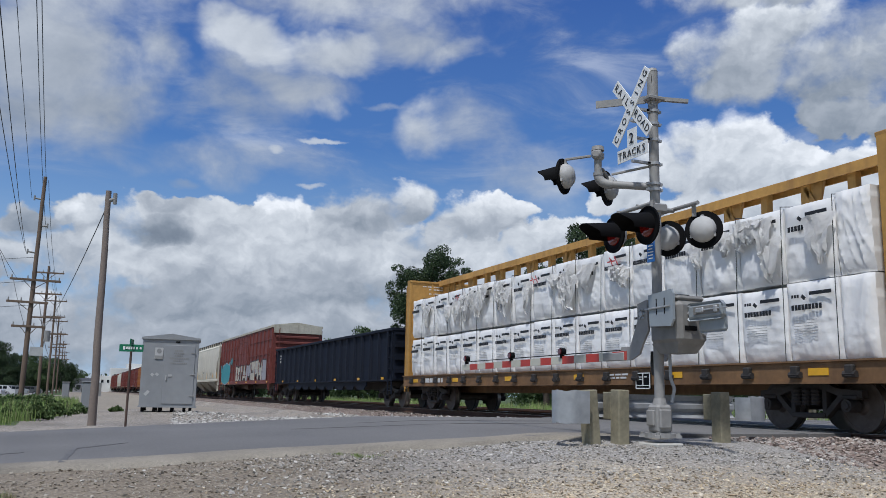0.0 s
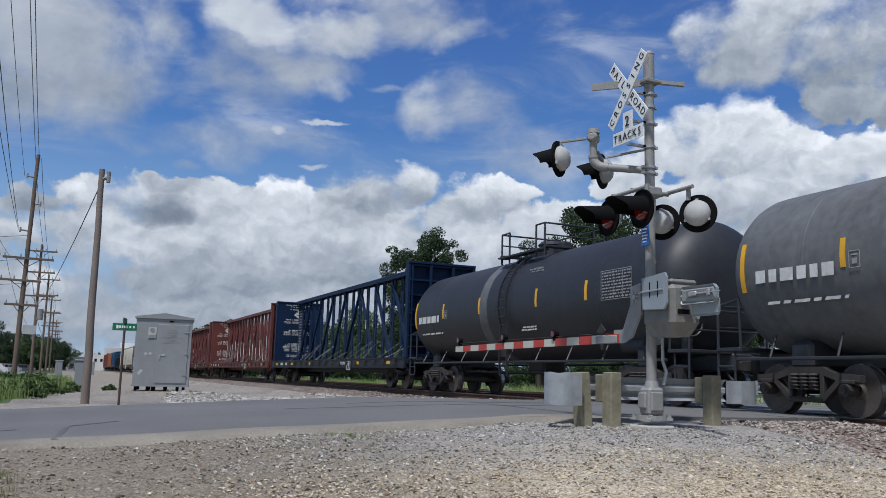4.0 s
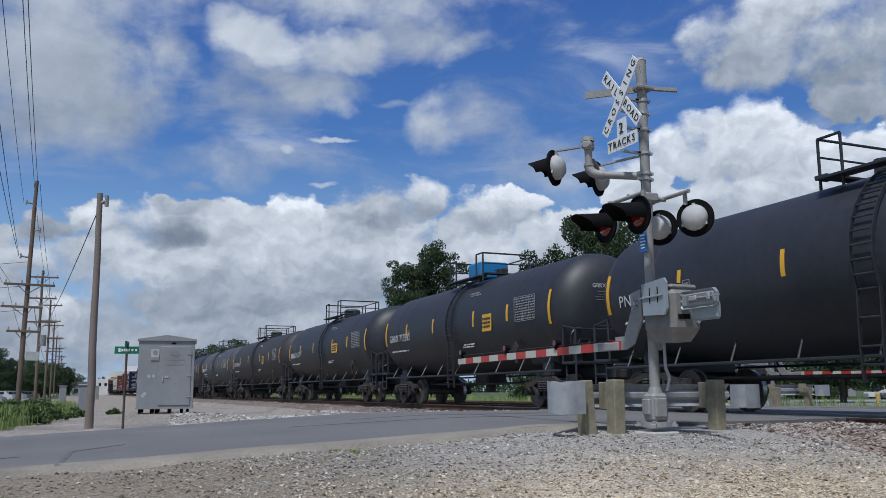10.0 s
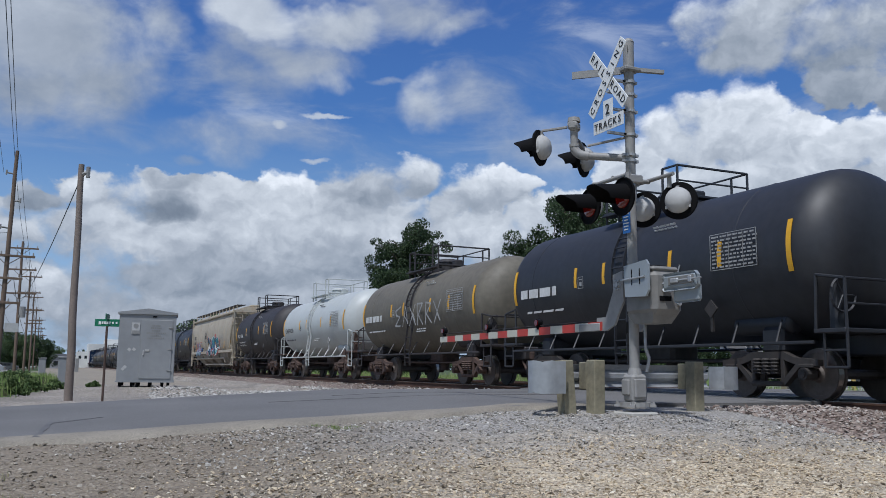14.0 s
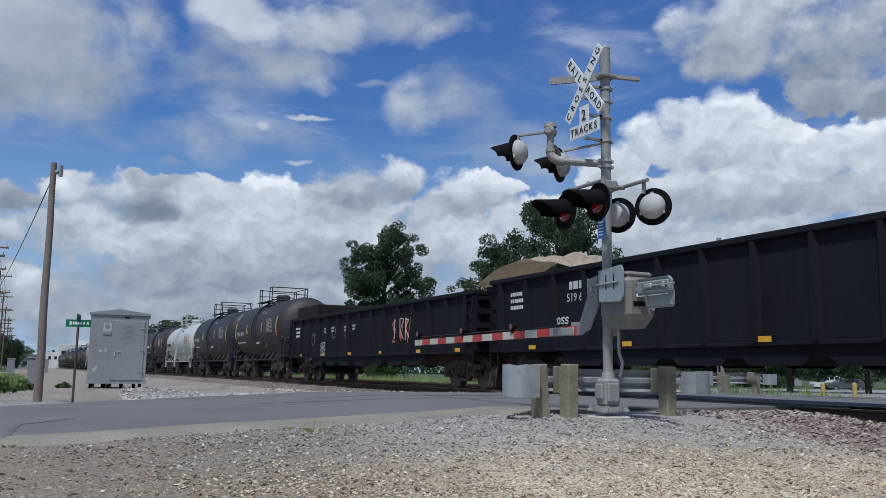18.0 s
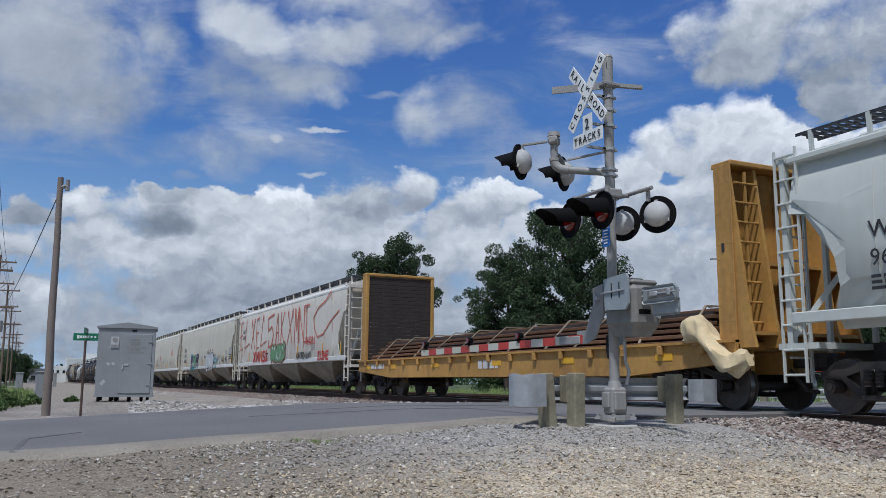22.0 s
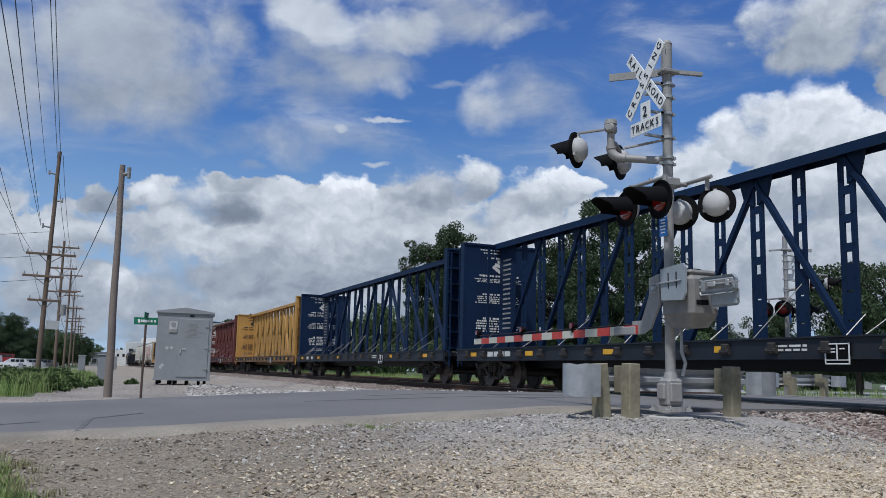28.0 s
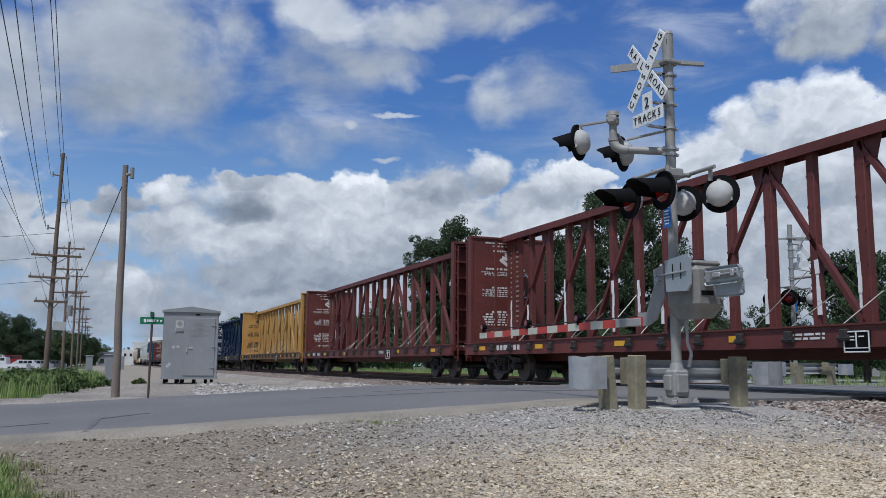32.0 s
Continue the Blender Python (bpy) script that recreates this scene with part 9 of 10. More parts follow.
        for a, b in zip(grid, grid[1:]):
            for j in range(ys):
                bm.faces.new((a[j], b[j], b[j + 1], a[j + 1]))
        part("scrap_load", bm, heap[0], car, "dark heap of scrap", smooth=True)
    return car


car_posts = {}


def box_car(q0, length, m, label, gear=STEEL, top=4.65, seed=1, roof_m=None, end_m=None, ribs=True):
    car = start_car("box_car", label, "box cars of the train", q0, length)
    half = length / 2
    body = half - 0.6
    bm = bmesh.new()
    prism(bm, [(-1.5, 1.05), (1.5, 1.05), (1.5, top - 0.3), (-1.5, top - 0.3)], -body, body)
    part("car_body", bm, m, car)
    bm = bmesh.new()
    prism(bm, [(-1.56, top - 0.32), (1.56, top - 0.32), (1.56, top - 0.2), (0.0, top), (-1.56, top - 0.2)], -body - 0.05, body + 0.05)
    for i in range(int(2 * body / 1.2)):
        prism(bm, [(-1.57, top - 0.22), (1.57, top - 0.22), (1.57, top - 0.17), (0.0, top + 0.03), (-1.57, top - 0.17)], -body + 0.3 + i * 1.2, -body + 0.38 + i * 1.2)
    part("roof", bm, roof_m or m, car)
    bm = bmesh.new()
    box(bm, (1.53, 0, (1.2 + top - 0.4) / 2), (0.09, 0.12, top - 1.65), bevel=0.015)
    pm = mesh_of(bm, "side_post", m)
    post_ys = [y for y in [-body + 0.15 + i * (2 * body - 0.3) / 16 for i in range(17)] if abs(y) > 1.9]
    for y in post_ys:
        put("side_post", pm, car, Matrix.Translation((0, y, 0)))
        put("side_post", pm, car, Matrix.Translation((0, y, 0)) @ Matrix.Rotation(math.pi, 4, "Z"))
    for sx in (-1, 1):
        bm = bmesh.new()
        box(bm, (sx * 1.53, 0, 1.12), (0.08, 2 * body, 0.24), bevel=0.01)
        part("side_sill", bm, m, car)
        for zz in ((2.0, 2.85, 3.72) if ribs else ()):
            for s in (-1, 1):
                bm = bmesh.new()
                box(bm, (sx * 1.52, s * (body + 1.95) / 2, zz), (0.05, body - 2.05, 0.06), bevel=0.012)
                part("side_stringer", bm, m, car)
    for sx in (-1, 1):
        for dy in (-0.95, 0.95):
            door = bmesh.new()
            box(door, (sx * 1.525, dy, (1.3 + top - 0.45) / 2), (0.05, 1.84, top - 1.8), bevel=0.02)
            for k in range(4):
                box(door, (sx * 1.555, dy, 1.6 + k * (top - 2.4) / 3), (0.03, 1.7, 0.08), bevel=0.012)
            for d in (-0.55, 0.55):
                rod(door, [(sx * 1.585, dy + d, 1.35), (sx * 1.585, dy + d, top - 0.5)], 0.02)
            part("sliding_door", door, m, car)
    for s in (-1, 1):
        bm = bmesh.new()
        for k in range(9):
            box(bm, (0, s * (body + 0.03), 1.35 + k * (top - 1.9) / 8), (2.7, 0.1, 0.16), bevel=0.03)
        part("end_corrugation", bm, m, car)
        bm = bmesh.new()
        ladder(bm, -1.2, s * (body + 0.14), 0.6, top - 0.4, 0.4, 0.4)
        ladder(bm, -1.6, s * (body - 0.35), 0.6, top - 1.6, 0.4, 0.4)
        part("ladder", bm, m, car)
        if end_m:
            bm = bmesh.new()
            box(bm, (0, s * (body + 0.06), top - 0.42), (2.98, 0.08, 0.5))
            part("end_top_panel", bm, end_m, car, "faded white top panel")
        truck(car, s * (half - 2.1), gear)
    bm = bmesh.new()
    box(bm, (0, 0, 0.9), (0.5, 2 * half - 1.0, 0.34))
    cyl(bm, (-0.7, 1.0, 0.85), (-0.7, 2.4, 0.85), 0.2, seg=12)
    part("underframe", bm, gear, car)
    coupler(car, half, gear)
    strips(car, [body * k for k in (-0.9, -0.55, -0.2, 0.2, 0.55, 0.9)], -1.575, 1.12, 0.1, 0.35)
    car_posts[car.name] = post_ys
    return car


def bulkhead_flat(q0, length, m, gear, rust, dark, tarp):
    car = start_car("bulkhead_flat_car", "weathered yellow bulkhead flat car loaded with rusty steel bars", "", q0, length)
    half = length / 2
    deck = half - 0.6
    bm = bmesh.new()
    box(bm, (0, 0, 1.12), (2.8, 2 * deck, 0.12), bevel=0.01)
    box(bm, (0, 0, 0.85), (0.6, 2 * deck, 0.4))
    part("deck", bm, m, car)
    for sx in (-1, 1):
        bm = bmesh.new()
        loft(bm, [[(sx * x, y, z) for x, z in ((1.36, 1.24), (1.46, 1.24), (1.46, zb), (1.36, zb))] for y, zb in ((-deck, 0.85), (-deck + 3, 0.62), (deck - 3, 0.62), (deck, 0.85))])
        for i in range(16):
            box(bm, (sx * 1.5, -deck + 0.8 + i * (2 * deck - 1.6) / 15, 1.1), (0.08, 0.14, 0.18), bevel=0.015)
        box(bm, (sx * 1.45, 0, 1.22), (0.16, 2 * deck, 0.05))
        part("side_sill", bm, m, car)
    bm = bmesh.new()
    y = deck - 0.25
    box(bm, (0, y - 0.1, 0), (2.6, 0.07, 0.135), bevel=0.006)
    pl = mesh_of(bm, "bulkhead_plank", dark)
    for k in range(22):
        put("bulkhead_plank", pl, car, Matrix.Translation((0, 0, 1.3 + 0.142 * k)))
    bm = bmesh.new()
    for x in (-1.33, 1.33):
        box(bm, (x, y + 0.02, 2.8), (0.14, 0.4, 3.3), bevel=0.02)
    box(bm, (0, y + 0.02, 4.44), (2.8, 0.42, 0.1), bevel=0.02)
    part("front_bulkhead_frame", bm, m, car)
    bm = bmesh.new()
    y = -deck + 0.25
    box(bm, (0, y + 0.15, 2.8), (2.7, 0.04, 3.2))
    box(bm, (0, y, 4.44), (2.8, 0.5, 0.1), bevel=0.02)
    rb = part("rear_bulkhead", bm, m, car)
    bm = bmesh.new()
    loft(bm, [[(xx, y + 0.15, 1.1), (xx, y - 0.62, 1.1), (xx, y - 0.5, 1.6), (xx, y - 0.14, 4.4), (xx, y + 0.15, 4.4)] for xx in (-0.035, 0.035)])
    pm = mesh_of(bm, "bulkhead_post", m)
    for x in (-1.33, -0.72, 0.05, 0.75, 1.33):
        put("bulkhead_post", pm, rb, Matrix.Translation((x, 0, 0)))
    bm = bmesh.new()
    box(bm, (-1.385, y - 0.02, 2.75), (0.04, 0.42, 3.36), bevel=0.01)
    for k in range(11):
        cyl(bm, (-1.41, y - 0.16, 1.3 + 0.28 * k), (-1.40, y - 0.16, 1.3 + 0.28 * k), 0.022, seg=6)
        cyl(bm, (-1.41, y + 0.12, 1.3 + 0.28 * k), (-1.40, y + 0.12, 1.3 + 0.28 * k), 0.022, seg=6)
    part("bulkhead_flange", bm, m, rb, "riveted edge flange")
    bm = bmesh.new()
    box(bm, (0.3, y - 0.14, 2.62), (2.1, 0.3, 0.06))
    box(bm, (0.0, y - 0.3, 1.35), (2.66, 0.5, 0.06))
    part("bulkhead_rib", bm, m, rb)
    bm = bmesh.new()
    ladder(bm, -1.03, y - 0.2, 0.7, 4.3, 0.02, 0.36, 0.018)
    for k in range(9):
        cyl(bm, (-1.30, y - 0.22, 1.2 + 0.36 * k), (-0.75, y - 0.22, 1.2 + 0.36 * k), 0.02, seg=6)
    part("ladder", bm, m, car)
    bars(car, y - 0.02, 2.9, -1.41, 0.12, 0.3, 1, MARKDARK, seed=3)
    # load of bars, stepped up to the middle
    rng = random.Random(3)
    n = 0
    for row in range(6):
        for sx in (-1, 1):
            bm = bmesh.new()
            x = sx * (1.3 - row * 0.15)
            box(bm, (x, rng.uniform(-0.2, 0.2), 1.24 + row * 0.128), (0.28, 2 * deck - 1.9 - rng.random() * 0.5, 0.075), bevel=0.01)
            part("steel_bar", bm, rust, car)
    bm = bmesh.new()
    box(bm, (0, 0, 1.50), (1.5, 2 * deck - 2.6, 0.72))
    part("load_core", bm, STEEL, car, "dark core of the stacked load")
    for i in range(11):
        bm = bmesh.new()
        y = -deck + 1.6 + i * (2 * deck - 3.2) / 10
        lean = rng.uniform(-0.5, 0.5)
        beam(bm, (-1.45, y + lean, 1.2), (-0.62, y, 1.99), 0.05, 0.03)
        beam(bm, (-0.62, y, 1.99), (0.62, y, 1.99), 0.05, 0.03)
        beam(bm, (0.62, y, 1.99), (1.45, y + lean, 1.2), 0.05, 0.03)
        part("load_binder", bm, BINDER, car, "pale dusty chain binder")
    bm = bmesh.new()
    rings = []
    for k in range(25):
        u = k / 24
        cy, cz = -deck + 1.15 - 1.5 * u, 1.42 - 0.62 * u + 0.16 * math.sin(7 * u)
        rr = 0.05 + (0.27 - 0.07 * u) * math.sin(math.pi * min(0.93, 0.16 + u * 0.8)) ** 0.6
        rings.append([(-1.5 + (rr * 0.8 + 0.05 * noise.noise((k * 0.3, math.cos(a) * 1.6, math.sin(a) * 1.6)) + 0.02 * math.sin(5 * a + k * 0.5)) * math.cos(a), cy + 0.25 * rr * math.sin(a), cz + (rr + 0.09 * noise.noise((k * 0.3, math.cos(a) * 1.8, math.sin(a) * 1.8 + 5)) + 0.02 * math.sin(5 * a + k * 0.5)) * math.sin(a)) for a in [2 * math.pi * j / 22 for j in range(22)]])
    loft(bm, rings)
    part("crumpled_tarpaulin", bm, tarp, car, "crumpled cream tarpaulin hanging at the end", smooth=True)
    strips(car, [deck * k for k in (-0.8, -0.45, -0.1, 0.3, 0.65, 0.9)], -1.466, 0.98, 0.14, 0.5)
    bars(car, -deck * 0.05, 0.95, -1.466, 1.1, 0.24, 1, MARK, "company_mark", seed=5, gap=0.1)
    bars(car, deck * 0.82, 1.0, -1.466, 1.6, 0.18, 1, MARK, "reporting_mark", seed=9, gap=0.1)
    for s in (-1, 1):
        truck(car, s * (half - 2.2), gear)
    coupler(car, half, gear)
    return car


# ---- the train, front to rear; the first number is where a car's front coupler stands at the start ----
BLACKTANK = mat("black tank paint", (0.026, 0.028, 0.034), 0.52, 0.0, 0.3, 6, 0.5, 0.03, 0.25, (0.055, 0.05, 0.046))
GREYTANK = mat("sun-faded charcoal tank paint", (0.064, 0.068, 0.078), 0.6, 0.0, 0.22, 6, 0.4, 0.03, 0.25, (0.10, 0.085, 0.07))
DIRTYTANK = mat("dusty grey tank paint", (0.13, 0.135, 0.14), 0.65, 0.0, 0.3, 6, 0.5, 0.03, 0.4, (0.06, 0.055, 0.05))
WHITETANK = mat("white tank paint", (0.49, 0.515, 0.505), 0.45, 0.0, 0.06, 5, 0.5, 0.02, 0.2, (0.42, 0.39, 0.34))
TANTANK = mat("grimy olive-tan tank paint", (0.15, 0.135, 0.105), 0.6, 0.0, 0.25, 6, 0.5, 0.03, 0.4, (0.09, 0.08, 0.065))
BROWNTANK = mat("brown-black tank paint", (0.034, 0.031, 0.033), 0.6, 0.0, 0.25, 6, 0.5, 0.03, 0.3, (0.07, 0.05, 0.045))
CBRED = mat("oxide red lumber-car paint", (0.125, 0.030, 0.024), 0.6, 0.0, 0.28, 8, 0.6, 0.04, 0.35, (0.06, 0.025, 0.02))
CBBLUE = mat("navy blue lumber-car paint", (0.004, 0.018, 0.055), 0.6, 0.0, 0.25, 8, 0.6, 0.04, 0.25, (0.008, 0.018, 0.04), spec=0.25)
CBYELLOW = mat("ochre yellow lumber-car paint", (0.46, 0.255, 0.066), 0.65, 0.0, 0.22, 8, 0.6, 0.05, 0.55, (0.20, 0.095, 0.04))
CBYDECK = mat("rusty ochre deck", (0.19, 0.105, 0.046), 0.7, 0.0, 0.35, 8, 0.8, 0.05, 0.5, (0.10, 0.055, 0.03))
CBDECK = mat("blackened navy deck", (0.010, 0.014, 0.022), 0.6, 0.0, 0.3, 8, 0.8, 0.05, 0.3, (0.03, 0.028, 0.026))
CHUTE = mat("dirt-caked hopper chute", (0.27, 0.245, 0.205), 0.75, 0.0, 0.25, 6, 0.8, 0.03, 0.45, (0.08, 0.07, 0.06))
CABLE = mat("slack steel cable", (0.24, 0.24, 0.23), 0.5, 0.6, 0.2)
GONBLACK = mat("blue-black gondola paint", (0.010, 0.011, 0.016), 0.8, 0.0, 0.3, 8, 0.6, 0.05, 0.3, (0.035, 0.03, 0.028), spec=0.2)
GONBLUE = mat("dark navy gondola paint", (0.006, 0.010, 0.021), 0.75, 0.0, 0.3, 8, 0.6, 0.05, 0.25, (0.022, 0.02, 0.022), spec=0.25)
HOPGREY = mat("pale grey hopper paint", (0.60, 0.565, 0.475), 0.55, 0.0, 0.08, 5, 0.4, 0.02, 0.22, (0.29, 0.26, 0.22))
HOPCREAM = mat("chalky cream-white hopper paint", (0.66, 0.62, 0.55), 0.6, 0.0, 0.08, 5, 0.4, 0.02, 0.3, (0.36, 0.29, 0.22))
HOPWHITE = mat("off-white hopper paint", (0.545, 0.57, 0.535), 0.5, 0.0, 0.06, 5, 0.4, 0.02, 0.16, (0.36, 0.35, 0.32))
HOPTAN = mat("faded tan hopper paint", (0.45, 0.40, 0.315), 0.6, 0.0, 0.14, 5, 0.4, 0.02, 0.5, (0.34, 0.20, 0.115))
HOPSILL = mat("pale sill paint", (0.66, 0.66, 0.64), 0.5, 0.0, 0.1, 6, 0.6, 0.02, 0.25, (0.34, 0.3, 0.26))
BOXBLUE = mat("bright blue box-car paint", (0.009, 0.055, 0.122), 0.5, 0.0, 0.16, 6, 0.5, 0.02, 0.2, (0.02, 0.05, 0.09))
BOXRED = mat("faded oxide box-car paint", (0.155, 0.036, 0.028), 0.65, 0.0, 0.25, 6, 0.6, 0.03, 0.35, (0.07, 0.03, 0.025))
BOXORANGE = mat("weathered orange paint", (0.30, 0.12, 0.04), 0.65, 0.0, 0.25, 6, 0.6, 0.03, 0.3, (0.1, 0.05, 0.03))
FADEDWHITE = mat("flaking white paint", (0.45, 0.43, 0.36), 0.7, 0.0, 0.2, 9, 1.5, 0.05, 0.5, (0.16, 0.13, 0.09))
GRAFPATCH = mat("grey touch-up paint", (0.36, 0.355, 0.335), 0.6, 0, 0.1)
GRAFWHITE = mat("white spray paint", (0.60, 0.61, 0.62), 0.5, 0, 0.1, bump=0)
GRAFSILVER = mat("silver-grey spray paint", (0.50, 0.51, 0.53), 0.5, 0, 0.12, 3, 1.4, 0.0, 0.2, (0.26, 0.27, 0.29))
GRAFPURPLE = mat("dark purple spray paint", (0.10, 0.03, 0.12), 0.5, 0, 0.1, bump=0)
GRAFMINT = mat("mint spray paint", (0.22, 0.46, 0.40), 0.5, 0, 0.1, bump=0)
GRAFGREY = mat("grey spray paint", (0.30, 0.30, 0.33), 0.5, 0, 0.1, bump=0)
GRAFORANGE = mat("orange spray paint", (0.60, 0.13, 0.03), 0.5, 0, 0.1, bump=0)
GRAFDEEP = mat("deep petrol-blue spray paint", (0.012, 0.075, 0.105), 0.5, 0, 0.3, 3, 1.4, bump=0)
GRAFPALE = mat("pale blue spray paint", (0.26, 0.36, 0.42), 0.55, 0, 0.15, bump=0)
GRAFTEAL = mat("teal spray paint", (0.03, 0.26, 0.30), 0.5, 0, 0.1, bump=0)
GRAFBLUE = mat("blue spray paint", (0.03, 0.12, 0.35), 0.5, 0, 0.1, bump=0)
GRAFGREEN = mat("green spray paint", (0.13, 0.27, 0.13), 0.5, 0, 0.1, bump=0)
GRAFDARKRED = mat("dark red spray paint", (0.22, 0.015, 0.02), 0.5, 0, 0.15, bump=0)
GRAFRED = mat("red spray paint", (0.50, 0.035, 0.03), 0.5, 0, 0.1, bump=0)
GRAFPINK = mat("faded red spray line", (0.50, 0.13, 0.09), 0.6, 0, 0.15, bump=0)
BINDER = mat("pale dusty chain", (0.30, 0.25, 0.18), 0.8, 0.1, 0.3)
RUSTBAR = mat("rusty steel bars", (0.17, 0.085, 0.045), 0.8, 0.1, 0.3, 12, 1.0, 0.1, 0.4, (0.08, 0.045, 0.03), each=0.25)
PLANKS = mat("dark brown planks", (0.030, 0.022, 0.019), 0.8, 0, 0.35, 10, 1.0, 0.1)
TARP = mat("cream tarpaulin", (0.62, 0.50, 0.30), 0.7, 0, 0.15, 8, 2, 0.2)
SCRAPBROWN = mat("rusty dark scrap", (0.028, 0.022, 0.020), 0.85, 0.1, 0.4, 8, 1.2, 0.15, 0.4, (0.06, 0.035, 0.025), spec=0.2)
TARPGREY = mat("soiled white tarpaulin", (0.60, 0.52, 0.41), 0.7, 0, 0.2, 8, 2, 0.2)
SCRAP = mat("dark scrap", (0.035, 0.032, 0.03), 0.8, 0.2, 0.5, 10, 2, 0.4)
BLUEBOX = mat("bright blue housing", (0.02, 0.20, 0.45), 0.5, 0, 0.1)


def build_train():
    # cars already far ahead at the start
    q = 560.0
    kinds = ["h", "r", "h", "g", "o", "r", "r", "h", "r", "r", "h", "r", "r", "r", "o", "b", "g", "h"]
    q = 91.09 + 19.0 * len(kinds)
    for i, k in enumerate(kinds):
        ln = 19.0
        if k == "h":
            hopper_car(q, ln, HOPGREY, "grey covered hopper car", seed=i)
        elif k == "g":
            gondola_car(q, ln, GONBLACK, "black open gondola car", seed=i)
        else:
            box_car(q, ln, {"r": BOXRED, "o": BOXORANGE, "b": BOXBLUE}[k], {"r": "faded oxide-red box car", "o": "weathered orange box car", "b": "dark blue box car"}[k], seed=i)
        q -= ln
    hopper_car(91.09, 18.51, HOPGREY, "dusty grey covered hopper car", seed=31)
    c = box_car(72.58, 20.76, BOXRED, "faded oxide-red box car with pale flaking end and sprayed letters", gear=RUSTY, top=4.75, roof_m=FADEDWHITE, end_m=FADEDWHITE)
    throw_up(c, "O", 9.2, 4.4, 1.15, 2.75, lambda z: 1.56, [GRAFTEAL], GRAFGREY, halo=GRAFTEAL, fat=0.5, seed=3)
    graffiti(c, 2.4, -3.2, 1.15, 2.3, -1.56, [FADEDWHITE, GRAFGREY], MARKDARK, 4, 9)
    graffiti(c, -3.2, -8.4, 1.15, 2.5, -1.56, [FADEDWHITE, GRAFGREY], MARKDARK, 4, 12)
    gondola_car(51.82, 21.34, GONBLUE, "dark navy open gondola car with ribbed sides", top=2.95, seed=4, ribs=19)
    centerbeam_car(30.48, 22.05, CBYELLOW, "yellow centre-beam car loaded with white-wrapped board packs", load=True, seed=2, deck_m=CBYDECK, gear=STEEL)
    centerbeam_car(7.98, 23.28, CBRED, "oxide-red empty centre-beam lumber car", seed=3, sill_mark="873976")
    centerbeam_car(-15.29, 24.19, CBRED, "oxide-red centre-beam lumber car with torn white wrapping", seed=4, style=2)
    centerbeam_car(-39.48, 22.78, CBBLUE, "navy blue empty centre-beam lumber car", seed=5, style=1, deck_m=CBDECK)
    tank_car(-62.26, 15.89, BLACKTANK, "black tank car with a pale dirty stripe", seed=3, band=(0.6, 1.6, DIRTYTANK, "pale dried spill"))
    tank_car(-78.15, 15.14, DIRTYTANK, "dusty grey tank car with a dark middle", seed=4, rail=BLACKTANK, band=(-1.0, 1.1, BLACKTANK, "dark spill round the shell"))
    tank_car(-93.29, 17.04, GREYTANK, "charcoal tank car with long side rail", seed=5, mark="         55379")
    tank_car(-110.32, 17.54, GREYTANK, "charcoal tank car with yellow reflective strips", seed=6, mark="  X 292922", mark_m=MARKDIM, band=(-1.4, -0.1, BROWNTANK, "brownish spill round the shell"), patch=(1.5, 0.7, 0.4))
    tank_car(-127.86, 17.85, BLACKTANK, "dark grey tank car with white stencils", seed=7, mark="CRGX 290968", mark_m=MARK)
    tank_car(-145.70, 16.25, GREYTANK, "charcoal tank car with yellow strips", seed=8, mark="         225036", capacity=("LD LMT 204300 LB 92500 KG", "LT WT   81000 LB 37100 KG"))
    tank_car(-161.95, 17.82, BROWNTANK, "brown-black tank car with an orange panel", seed=9, mark="CRGX 290263", patch=(-3.0, 0.5, 0.5))
    tank_car(-179.77, 15.88, BLACKTANK, "glossy black tank car with white stencils", seed=10, mark="         235377", radius=1.5, mark_m=MARK, patch=(-2.2, 0.9, 0.42))
    tank_car(-195.65, 14.96, BLACKTANK, "glossy black tank car with a bright blue valve housing", seed=11, mark="GBRX 713532", blue_box=BLUEBOX, patch=(-2.6, 0.6, 0.5))
    tank_car(-210.61, 16.50, BLACKTANK, "black tank car with a yellow panel", seed=12, mark="PNWX 703327", patch=(-3.1, 0.8, 0.55))
    tank_car(-227.11, 15.61, BLACKTANK, "black tank car with faint stencils", seed=13, mark="GBRX 706720", mark_m=MARKDIM)
    c = hopper_car(-242.72, 18.95, HOPTAN, "faded tan curved-side covered hopper car with sprayed letters", mark=("CEFX", "77065"), curved=True, seed=6, gear=RUSTY, roof_m=STEEL, bays=4)
    curve = lambda z: 1.578 if z < 1.66 else 1.36 + 0.28 * (z - 1.55) if z < 2.05 else 1.50 + 0.109 * (z - 2.05) if z < 2.6 else 1.56 - 0.033 * (z - 2.6)
    throw_up(c, "RINKS", 0.9, -3.7, 1.36, 2.62, curve, [GRAFDEEP, GRAFDEEP, GRAFTEAL, GRAFDEEP, GRAFTEAL], GRAFWHITE, halo=GRAFRED, glint=GRAFBLUE, fat=0.42, rim=0.05, seed=4)
    scrawl(c, -3.2, -4.3, 1.75, 2.35, -1.56, RUSTY, 3, 31, 0.04)
    scrawl(c, -4.0, -5.6, 2.3, 2.7, -1.56, MARKDIM, 4, 33, 0.02)
    throw_up(c, "WOG", 6.0, 3.7, 1.36, 2.35, curve, [GRAFPALE], GRAFBLUE, glint=GRAFWHITE, fat=0.42, rim=0.03, bounce=0.16, seed=8)
    scrawl(c, 6.2, 3.4, 1.5, 2.4, -1.58, GRAFRED, 5, 12, 0.025)
    badge(c, 1.75, 2.72, 0.42, -1.575)
